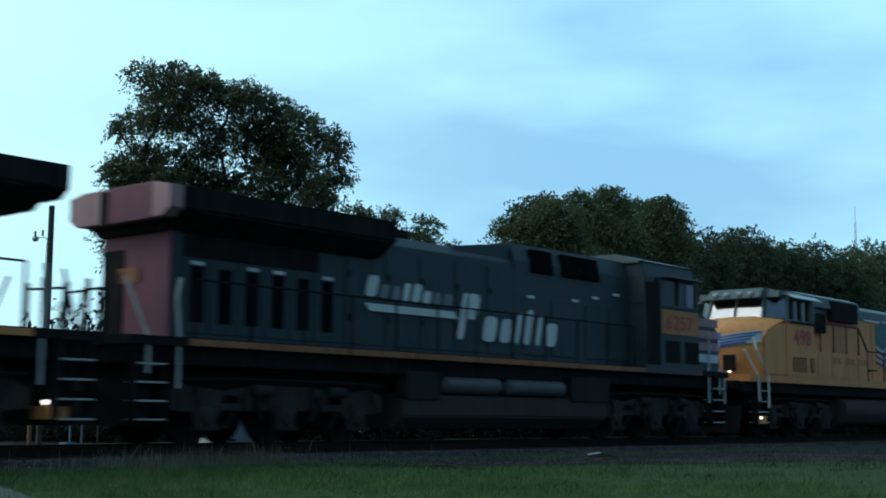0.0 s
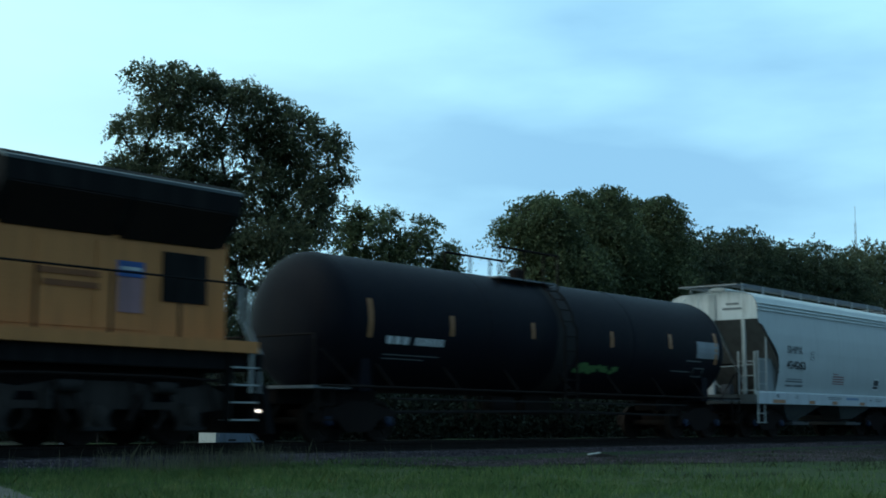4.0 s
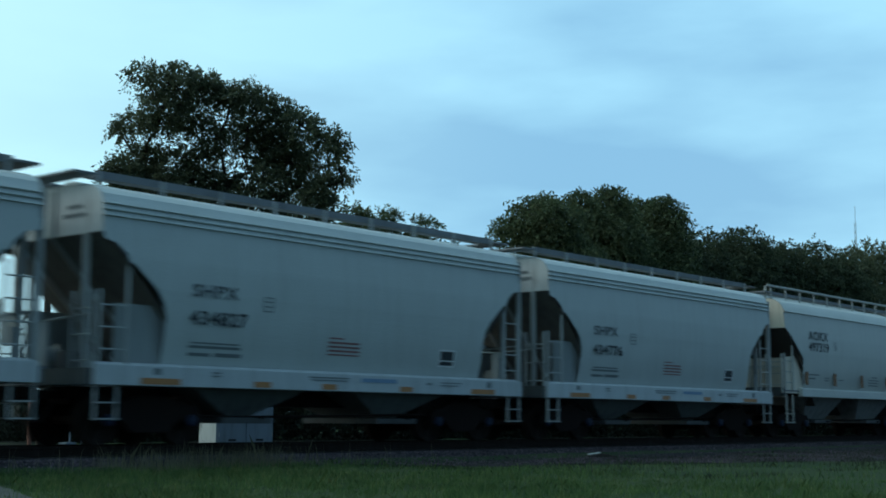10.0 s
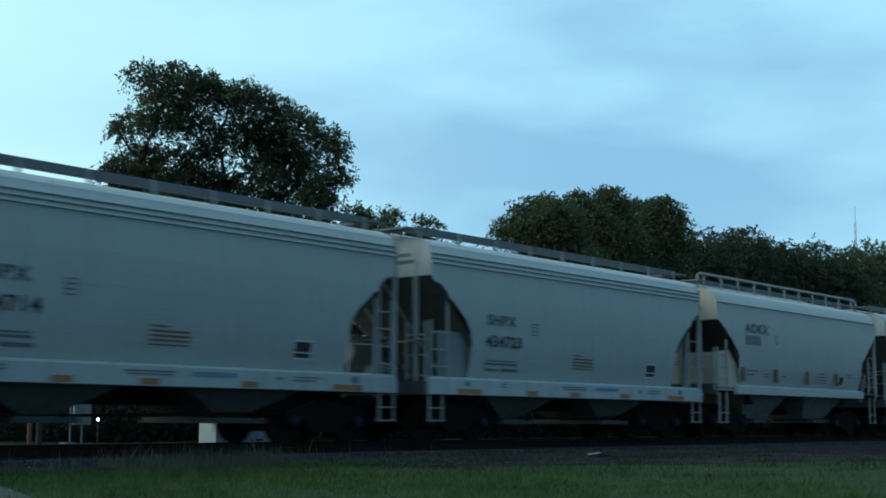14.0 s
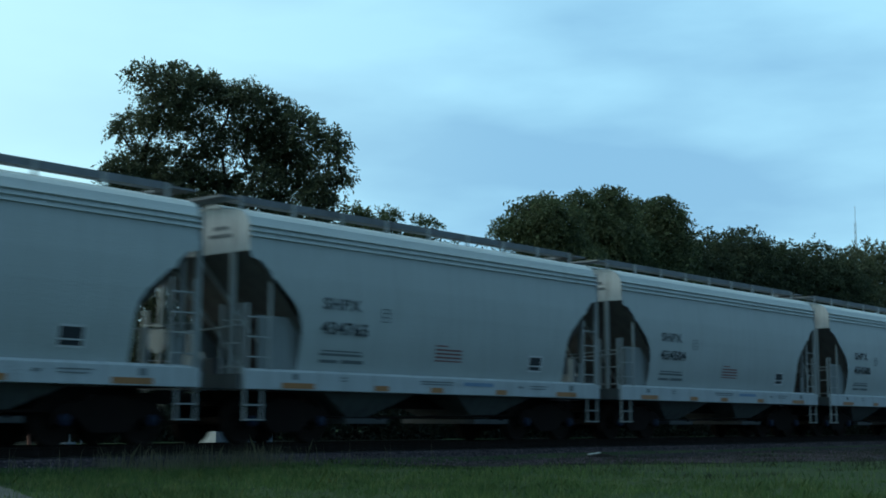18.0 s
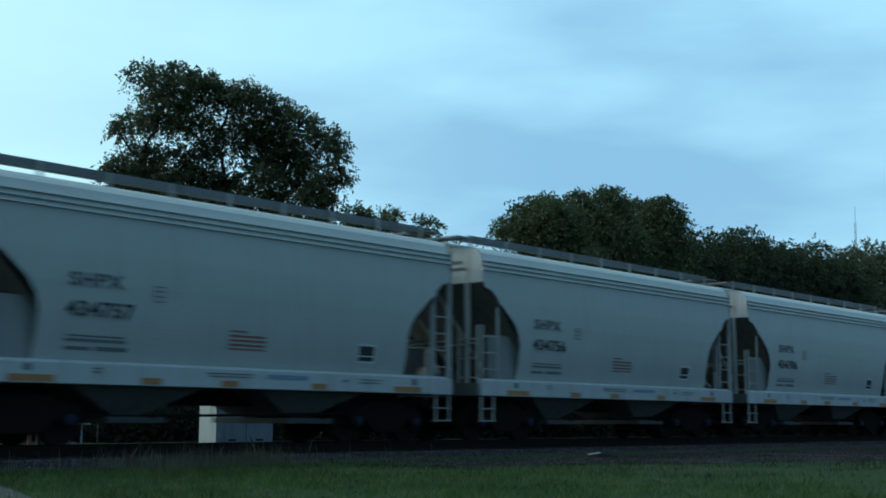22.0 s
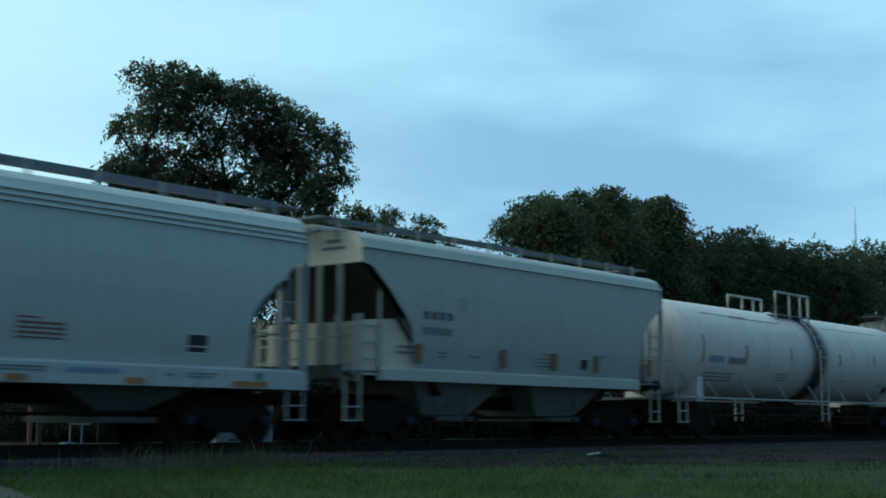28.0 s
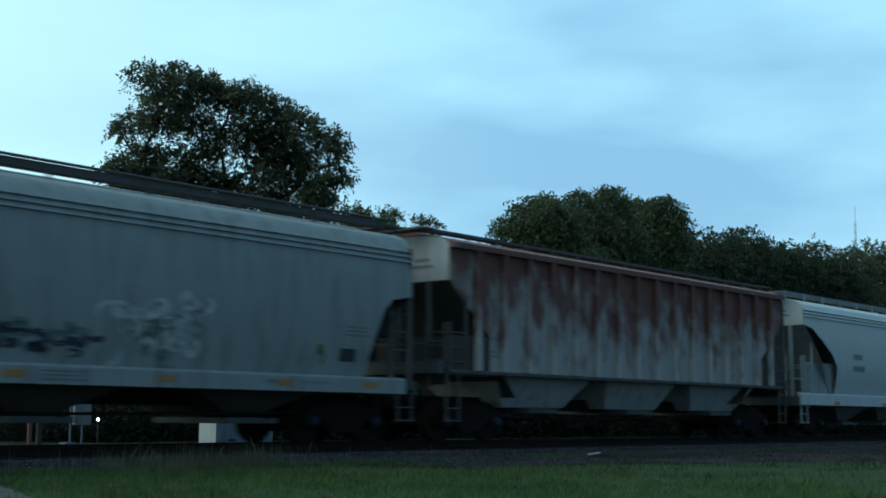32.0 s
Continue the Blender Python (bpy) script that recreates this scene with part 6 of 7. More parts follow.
        bars(car, "load_data", curve, [(2.6, 4.4, 1.82, 1.84), (2.6, 3.9, 1.74, 1.76), (length - 4.2, length - 3.2, 1.84, 1.87), (length - 3.5, length - 2.7, 2.14, 2.17)], M["ink_soft"])
        bars(car, "pale_panel", curve, [(length - 2.98, length - 1.75, 2.25, 2.72)], M["galv"], "pale panel on black barrel")
        bars(car, "data_box", curve, frame_bars(length - 3.0, length - 2.45, 1.72, 1.98, 0.03), M["ink_soft"])
        scrawl(car, curve, 10.6, 1.78, 1.7, 0.14, 18, M["g_green"], 15, 0.05, label="green sprayed scrawl")
    return car


BLACK = tank_wagon(18.4, "tank_black", "long black tank wagon with orange reflector strips", 8.2, False)
CARS.append((BLACK, 57.75, 1))
WHITE = tank_wagon(18.7, "tank_white", "white tank wagon with a spill-stained band under its dome platform", 8.9, True)
CARS.append((WHITE, 330.4, 1))


# ---- train: locomotives ----
def rails(car, mat, x0, x1, y, z0, z1, step, name="handrail"):
    """A horizontal rail on stanchions."""
    part(name, Shape().tube([(x0, y, z1), (x1, y, z1)], 0.022, 6), mat, car)
    n = max(1, round((x1 - x0) / step))
    for i in range(n + 1):
        x = x0 + (x1 - x0) * i / n
        part("stanchion", Shape().box(x - 0.025, x + 0.025, y - 0.012, y + 0.012, z0, z1), mat, car)


def steps(car, x, y, mat, d, tread):
    """Corner steps with a pair of cranked grab rails; d points towards the middle of the engine."""
    w = Shape()
    for q in (0.0, 0.62):
        w.box(min(x + d * q - 0.02, x + d * q + 0.02), max(x + d * q - 0.02, x + d * q + 0.02), y - 0.02, y + 0.2, 0.42, 1.75)
    part("step_well", w, mat, car)
    for z in (0.44, 0.76, 1.08, 1.40):
        part("step_tread", Shape().box(min(x, x + d * 0.62), max(x, x + d * 0.62), y - 0.05, y + 0.28, z, z + 0.03), tread, car)


def grab(car, pts, mat):
    part("grab_rail", Shape().tube(pts, 0.034, 6), mat, car)


def slab(x0, x1, z0, z1, y, lean=0.0, t=0.004):
    """A thin leaning patch of paint on a flat side wall."""
    return Shape().add([(x0, y, z0), (x1, y, z0), (x1 + lean, y, z1), (x0 + lean, y, z1), (x0, y + t, z0), (x1, y + t, z0), (x1 + lean, y + t, z1), (x0 + lean, y + t, z1)], [(0, 1, 2, 3), (7, 6, 5, 4), (0, 4, 5, 1), (1, 5, 6, 2), (2, 6, 7, 3), (3, 7, 4, 0)])


def lozenge(x0, x1, z0, z1, y, lean, t=0.004, n=16):
    """A leaning rounded patch of paint on a flat side wall."""
    cx, cz, hx, hz = (x0 + x1) / 2, (z0 + z1) / 2, (x1 - x0) / 2, (z1 - z0) / 2
    ring = []
    for i in range(n):
        c, q = math.cos(6.28319 * i / n), math.sin(6.28319 * i / n)
        px, pz = hx * math.copysign(abs(c) ** 0.5, c), hz * math.copysign(abs(q) ** 0.5, q)
        ring.append((cx + px + lean * (pz + hz) / (2 * hz), cz + pz))
    return Shape().prism(ring, y, y + t)


def script_blocks(car):
    """Bleached slanting lettering along the hood, drawn as plain leaning patches of its size."""
    y = -1.062
    x = 6.72
    for i, (w, h) in enumerate(((0.33, 0.46), (0.29, 0.30), (0.27, 0.30), (0.20, 0.40), (0.28, 0.42), (0.26, 0.30), (0.24, 0.30), (0.30, 0.30))):
        z = 3.04 - 0.008 * i
        part("painted_patch", lozenge(x, x + w, z, z + h, y, h * 0.25), M["sp_faded"] if i in (1, 2, 6, 7) else M["sp_letter"], car)
        x += w + 0.09
    part("painted_swash", slab(6.85, 9.75, 2.74, 2.9, y, -0.12), M["sp_letter"], car)
    for x, w, h in ((9.72, 0.24, 1.08), (9.98, 0.48, 0.60), (10.62, 0.50, 0.60), (11.28, 0.40, 0.58), (11.86, 0.18, 0.76), (12.22, 0.26, 0.86), (12.70, 0.18, 0.76), (13.08, 0.46, 0.58)):
        z = 2.28 if x != 9.98 else 2.76
        part("painted_patch", lozenge(x, x + w, z, z + h, y, h * 0.22), M["sp_letter"], car)


def wing_engine(label, hood, roof, end, end_top, stripe, letters, hood_x=1.75):
    """Road engine with overhanging radiator wings at its rear (x = 0) and a wide cab at the front."""
    car = base("diesel_locomotive", label, "locomotive", "coupled diesel locomotives")
    L = 22.1
    part("underframe", Shape().box(0.6, L - 0.6, -1.35, 1.35, 1.42, 1.74), M["sp_black"], car, bevel=0.02)
    part("deck", Shape().box(0.5, L - 0.5, -1.5, 1.5, 1.74, 1.9), M["sp_black"], car)
    for w in (-1, 1):
        for i in range(9):
            x = 1.8 + i * 2.03
            part("sill_stripe", Shape().box(x, x + 1.98, min(w * 1.502, w * 1.515), max(w * 1.502, w * 1.515), 1.76, 1.88), stripe, car, "worn orange sill stripe")
    # long hood
    prof = [(-1.0, 1.9), (-1.0, 4.2), (-0.82, 4.42), (-0.3, 4.5), (0.3, 4.5), (0.82, 4.42), (1.0, 4.2), (1.0, 1.9)]
    part("hood", Shape().loaf(prof, hood_x, 12.0), hood, car, bevel=0.015)
    part("rear_face", Shape().loaf([(y * 0.995, min(z, 4.4)) for y, z in prof], hood_x - 0.07, hood_x - 0.005), end, car, "faded scarlet rear face")
    for z0, z1, q in ((2.0, 3.6, 0.62), (2.95, 3.25, 0.15)):
        part("rear_hatch", Shape().box(hood_x - 0.095, hood_x - 0.07, q - 0.3, q + 0.35, z0, z1), M["sp_black"] if z1 > 3.3 else stripe, car, bevel=0.006)
    # radiator wings
    wing = [(-1.0, 3.85), (-1.52, 4.2), (-1.52, 4.6), (-1.1, 4.68), (1.1, 4.68), (1.52, 4.6), (1.52, 4.2), (1.0, 3.85)]
    part("radiator", Shape().loaf(wing, 1.55, 7.2), roof, car, "overhanging dark radiator wings", bevel=0.02)
    part("radiator_end", Shape().loaf([(-1.3, 4.05), (-1.52, 4.2), (-1.52, 4.6), (-1.1, 4.68), (1.1, 4.68), (1.52, 4.6), (1.52, 4.2), (1.3, 4.05)], 1.25, 1.545), end_top, car, "bleached pink radiator end")
    for w in (-1, 1):
        for i in range(4):
            x = 1.95 + i * 1.28
            part("radiator_grille", Shape().add([(x, w * 1.03, 3.86), (x + 1.18, w * 1.03, 3.86), (x + 1.18, w * 1.5, 4.17), (x, w * 1.5, 4.17), (x, w * 1.05, 3.83), (x + 1.18, w * 1.05, 3.83), (x + 1.18, w * 1.53, 4.15), (x, w * 1.53, 4.15)], [(0, 1, 2, 3), (7, 6, 5, 4), (0, 4, 5, 1), (1, 5, 6, 2), (2, 6, 7, 3), (3, 7, 4, 0)]), M["sp_black"], car)
        part("air_intake", Shape().box(hood_x + 0.25, 5.4, min(w * 1.0, w * 1.03), max(w * 1.0, w * 1.03), 3.42, 3.85), M["sp_black"], car, "black mesh intake")
        for i, x in enumerate(q for q in (1.95, 2.62, 3.29, 3.96, 4.63, 5.30, 6.2, 7.4, 8.5, 9.7, 10.9) if q > hood_x):
            door = part("hood_door", Shape().box(x, x + (0.62 if x < 5.5 else 1.05), min(w * 1.0, w * 1.022), max(w * 1.0, w * 1.022), 2.02, 3.36 if x < 5.5 else 4.05), hood, car, bevel=0.008)
            if x < 5.5:
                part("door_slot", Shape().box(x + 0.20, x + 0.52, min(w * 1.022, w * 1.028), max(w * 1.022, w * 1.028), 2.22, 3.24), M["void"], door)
            else:
                for z in (2.5, 3.4):
                    part("latch", Shape().box(x + 0.06, x + 0.12, min(w * 1.022, w * 1.04), max(w * 1.022, w * 1.04), z, z + 0.14), M["sp_black"], door)
        for x, z in ((hood_x + 0.4, 3.27), (hood_x + 1.75, 3.27), (hood_x + 2.42, 3.27), (hood_x + 3.75, 3.27), (12.4, 3.42), (14.3, 3.46), (15.2, 3.6), (16.2, 3.75)):
            part("latch_plate", Shape().box(x, x + 0.28, min(w * 1.045, w * 1.06), max(w * 1.045, w * 1.06), z, z + 0.07), M["sp_letter"], car, "pale patch")
    part("exhaust_stack", Shape().box(8.0, 8.9, -0.35, 0.35, 4.48, 4.72), M["sp_black"], car, bevel=0.04)
    if not letters:
        part("wing_bracket", Shape().prism([(hood_x, 3.1), (hood_x - 0.08, 3.4), (hood_x - 0.35, 3.72), (hood_x - 0.8, 3.95), (hood_x - 1.4, 4.1), (hood_x, 4.1)], -1.0, 1.0), hood, car, "curved bracket under the wings", bevel=0.01)
    for y, z in ((0.42, 2.78), (-0.22, 2.92), (-0.75, 2.85)):
        part("end_stanchion", Shape().box(0.50, 0.56, y - 0.035, y + 0.035, 1.9, z), M["sp_black"], car)
    part("end_rail", Shape().tube([(0.53, 0.42, 2.70), (0.53, -0.2, 2.72), (0.53, -0.75, 2.74)], 0.025, 6), M["sp_black"], car)
    part("chain", Shape().tube([(0.53, 0.42, 2.5), (0.53, 0.1, 2.32), (0.53, -0.22, 2.5)], 0.014, 5), M["sp_black"], car)
    # equipment section behind the cab
    eq = [(-1.03, 1.9), (-1.03, 4.3), (-0.88, 4.74), (0.88, 4.74), (1.03, 4.3), (1.03, 1.9)]
    part("equipment_hood", Shape().loaf(eq, 11.9, 17.0), hood, car, bevel=0.02)
    part("hood_shoulder", Shape().prism([(9.8, 4.44), (11.9, 4.70), (11.9, 4.3), (9.8, 4.3)], -0.9, 0.9), hood, car)
    for w in (-1, 1):
        for x0, x1 in ((12.55, 13.45), (13.85, 14.6), (14.7, 15.5)):
            vs = [(x0, w * 1.09, 4.06), (x1, w * 1.09, 4.06), (x1, w * 1.0, 4.62), (x0, w * 1.0, 4.62), (x0, w * 1.02, 4.04), (x1, w * 1.02, 4.04), (x1, w * 0.9, 4.60), (x0, w * 0.9, 4.60)]
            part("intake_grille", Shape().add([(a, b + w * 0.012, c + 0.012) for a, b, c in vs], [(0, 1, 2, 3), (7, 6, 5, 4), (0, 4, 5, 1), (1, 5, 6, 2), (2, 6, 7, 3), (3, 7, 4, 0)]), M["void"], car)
        for x in (12.2, 13.4, 14.9, 16.0):
            part("equipment_door", Shape().box(x, x + 0.9, min(w * 1.03, w * 1.05), max(w * 1.03, w * 1.05), 2.05, 3.4), hood, car, bevel=0.01)
    # cab and nose
    part("cab", Shape().box(17.0, 19.9, -1.52, 1.52, 1.74, 3.62), hood, car, bevel=0.03)
    part("cab_ceiling", Shape().loaf([(-1.5, 4.3), (-1.42, 4.74), (-0.6, 4.92), (0.6, 4.92), (1.42, 4.74), (1.5, 4.3)], 17.0, 19.7), hood, car, bevel=0.03)
    part("cab_back", Shape().box(17.0, 17.06, -1.5, 1.5, 3.62, 4.32), hood, car)
    for w in (-1, 1):
        for x in (17.06, 17.55, 18.72, 19.72):
            part("cab_pillar", Shape().box(x, x + (0.9 if x < 17.5 else 0.12), min(w * 1.44, w * 1.515), max(w * 1.44, w * 1.515), 3.6, 4.34), hood, car)
        part("crew_seat", Shape().box(18.1, 18.5, min(w * 0.6, w * 1.0), max(w * 0.6, w * 1.0), 3.5, 4.0), M["sp_black"], car, bevel=0.05)
    for y in (-0.06, ):
        part("windshield_bar", Shape().box(19.78, 19.86, -0.06, 0.06, 3.6, 4.34), hood, car)
    part("cab_roof", Shape().loaf([(-1.46, 4.75), (-0.6, 4.97), (0.6, 4.97), (1.46, 4.75), (1.4, 4.70), (-1.4, 4.70)], 16.9, 19.85), M["harbor"], car)
    part("antenna_box", Shape().box(17.6, 18.8, -0.4, 0.4, 4.96, 5.05), M["harbor"], car, bevel=0.02)
    part("nose", Shape().prism([(19.9, 1.74), (21.35, 1.74), (21.35, 3.0), (21.1, 3.3), (19.9, 3.72)], -1.40, 1.40), hood, car, bevel=0.14)
    part("windshield", Shape().prism([(19.9, 3.66), (20.0, 3.66), (19.93, 4.32), (19.86, 4.32)], -1.35, 1.35), M["pane"], car)
    for w in (-1, 1):
        win = part("side_window", Shape().box(17.95, 19.2, min(w * 1.475, w * 1.485), max(w * 1.475, w * 1.485), 3.62, 4.3), M["dark_glass"], car)
        part("quarter_light", Shape().box(19.26, 19.74, min(w * 1.475, w * 1.485), max(w * 1.475, w * 1.485), 3.62, 4.28), M["pane"], car)
        # flat black panel added for the shade of the recess behind the cab
        part("cab_door", Shape().box(17.08, 17.78, min(w * 1.522, w * 1.532), max(w * 1.522, w * 1.532), 1.98, 4.2), M["sp_black"], car, "dark panel standing for the shaded recess behind the cab", bevel=0.006)
        part("window_frame", Shape().box(18.73, 18.79, min(w * 1.53, w * 1.545), max(w * 1.53, w * 1.545), 3.6, 4.3), hood, win)
        part("window_frame", Shape().box(17.94, 19.6, min(w * 1.525, w * 1.56), max(w * 1.525, w * 1.56), 3.56, 3.62), hood, win)
        part("sunshade", Shape().prism([(17.9, 4.36), (19.7, 4.36), (19.7, 4.40), (17.9, 4.40)], min(w * 1.45, w * 1.75), max(w * 1.45, w * 1.75)), M["harbor"], car)
        for x in (18.05, 19.08):
            part("side_grille", Shape().box(x, x + 0.78, min(w * 1.522, w * 1.53), max(w * 1.522, w * 1.53), 2.06, 2.66), M["sp_black"], car, bevel=0.004)
        for i in range(4):
            part("nose_stripe", Shape().box(20.02, 21.16, min(w * 1.402, w * 1.412), max(w * 1.402, w * 1.412), 2.15 + 0.34 * i, 2.38 + 0.34 * i), M["sp_pink"] if i else M["sp_letter"], car, "bleached nose stripe")
        steps(car, L - 1.35, w * 1.42, M["sp_black"], 1, M["rail_grey"])
        steps(car, 1.35, w * 1.42, M["sp_black"], -1, M["rail_grey"])
        rails(car, M["sp_black"], 1.95, 16.6, w * 1.45, 1.9, 2.95, 1.35)
        for x, d in ((1.35, -1), (L - 1.35, 1)):
            grab(car, [(x - d * 0.25, w * 1.46, 1.0), (x - d * 0.25, w * 1.46, 1.95), (x - d * 0.18, w * 1.46, 2.6), (x - d * 0.25, w * 1.46, 2.95)], M["rail_grey"])
            grab(car, [(x + d * 0.40, w * 1.45, 1.25), (x + d * 0.40, w * 1.45, 1.85), (x + d * 0.50, w * 0.85, 2.95)], M["sp_black"] if not letters else M["rail_grey"])
        part("air_reservoir", Shape().lathe([(8.9, 0.03), (8.98, 0.19), (10.85, 0.19), (10.93, 0.03)], 18).at(0, w * 1.28, 1.24), M["air"], car, "pale grey air reservoir", smooth=0.6)
        part("air_reservoir", Shape().lathe([(11.15, 0.03), (11.23, 0.19), (13.4, 0.19), (13.48, 0.03)], 18).at(0, w * 1.28, 1.24), M["air"], car, "pale grey air reservoir", smooth=0.6)
        part("battery_box", Shape().box(13.7, 15.4, min(w * 1.05, w * 1.45), max(w * 1.05, w * 1.45), 0.95, 1.55), M["truck_grey"], car, bevel=0.02)
        part("side_box", Shape().box(7.7, 8.75, min(w * 1.05, w * 1.42), max(w * 1.05, w * 1.42), 0.9, 1.5), M["truck_grey"], car, bevel=0.02)
    part("fuel_tank", Shape().loaf([(-1.35, 0.55), (-1.38, 1.0), (-1.1, 1.05), (1.1, 1.05), (1.38, 1.0), (1.35, 0.55), (1.0, 0.28), (-1.0, 0.28)], 7.7, 15.4), M["fuel"], car, bevel=0.03)
    part("air_duct", Shape().box(1.9, 20.2, -0.75, 0.75, 0.95, 1.42), M["under"], car)
    for x in (1.0, 21.4):
        part("pilot", Shape().prism([(x - 0.12, 0.35), (x + 0.12, 0.35), (x + 0.1, 1.5), (x - 0.1, 1.5)], -1.3, 1.3), M["sp_black"], car)
    for w in (-1, 1) if not letters else ():
        part("pilot_step", Shape().box(1.05, 1.4, min(w * 0.95, w * 1.45), max(w * 0.95, w * 1.45), 0.45, 0.66), M["yellow"], car, "yellow lower step")
        part("step_light", Shape().lathe([(w * 1.46, 0.03), (w * 1.48, 0.045), (w * 1.5, 0.03)], 10, "y").at(1.5, 0, 0.72), M["lamp"], car, "lit step lamp")
    loco_truck(car, 4.35, M["truck_grey"])
    loco_truck(car, 17.9, M["truck_grey"])
    coupler(car, 0.06, 1)
    coupler(car, L - 0.06, -1)
    if letters:
        part("rear_headlight_panel", Shape().box(1.235, 1.252, -1.0, 0.27, 4.03, 4.665), end, car, "faded scarlet panel")
        part("rear_lamp_column", Shape().box(1.225, 1.25, 0.28, 0.52, 4.0, 4.64), M["sp_black"], car)
        script_blocks(car)
        part("number_board", Shape().box(17.86, 19.82, -1.537, -1.524, 2.84, 3.50), M["plate_yellow"], car, "dull yellow number panel")
        lettering("road_number", "6257", 0.40, M["red"], car, 18.06, -1.544, 2.97, 90, 1.2, "red cab number")
    return car


def flag_panel(car):
    """Painted waving striped flag on the hood side, in thin wavy bands."""
    y, n = -1.03, 44
    x0, x1 = 11.55, 15.1
    crest = ((0.0, 3.98), (0.15, 4.10), (0.33, 4.12), (0.42, 3.80), (0.52, 3.74), (0.66, 3.90), (0.85, 3.86), (1.0, 3.92))
    foot = ((0.0, 2.58), (0.12, 2.55), (0.24, 2.36), (0.36, 2.50), (0.46, 2.60), (0.58, 2.27), (0.75, 2.30), (0.9, 2.52), (1.0, 2.64))

    def edge(line, u):
        near = [np.interp(u + 0.012 * q, [p[0] for p in line], [p[1] for p in line]) for q in (-4, -3, -2, -1, 0, 1, 2, 3, 4)]
        return float(sum(near) / len(near))

    def wave(u, v):
        x = x0 + (x1 - x0) * u + 0.14 * v * u
        ripple = 0.10 * math.sin(u * 15 + 2.4) * math.sin(3.14 * v)
        return x, edge(crest, u) * (1 - v) + edge(foot, u) * v + ripple

    for k in range(13):
        sh = Shape()
        a, b = k / 13, (k + 1) / 13
        u0 = 0.36 if k < 7 else 0.0
        for i in range(n + 1):
            u = u0 + (1 - u0) * i / n
            xa, za = wave(u, a)
            xb, zb = wave(u, b)
            sh.v += [(xa, y, za), (xb, y, zb), (xa, y + 0.004, za), (xb, y + 0.004, zb)]
        for i in range(n):
            q = 4 * i
            sh.f += [(q, q + 1, q + 5, q + 4), (q + 2, q + 6, q + 7, q + 3), (q, q + 4, q + 6, q + 2), (q + 1, q + 3, q + 7, q + 5)]
        part("flag_stripe", sh, M["flag_red"] if k % 2 == 0 else M["flag_white"], car, "painted flag stripe")
    sh = Shape()
    for i in range(n + 1):
        u = 0.36 * i / n
        xa, za = wave(u, 0)
        xb, zb = wave(u, 7 / 13)
        sh.v += [(xa, y, za + 0.02), (xb, y, zb)]
    sh.f = [(2 * i, 2 * i + 1, 2 * i + 3, 2 * i + 2) for i in range(n)]
    part("flag_canton", sh, M["teal"], car, "blue-green painted flag canton")
    st = Shape()
    for r in range(5):
        for c in range(5):
            x, z = wave(0.03 + 0.065 * c + 0.02 * (r % 2), 0.05 + 0.1 * r)
            st.box(x - 0.05, x + 0.05, y - 0.006, y - 0.002, z - 0.025, z + 0.02)
    part("flag_star_rows", st, M["g_teal"], car)


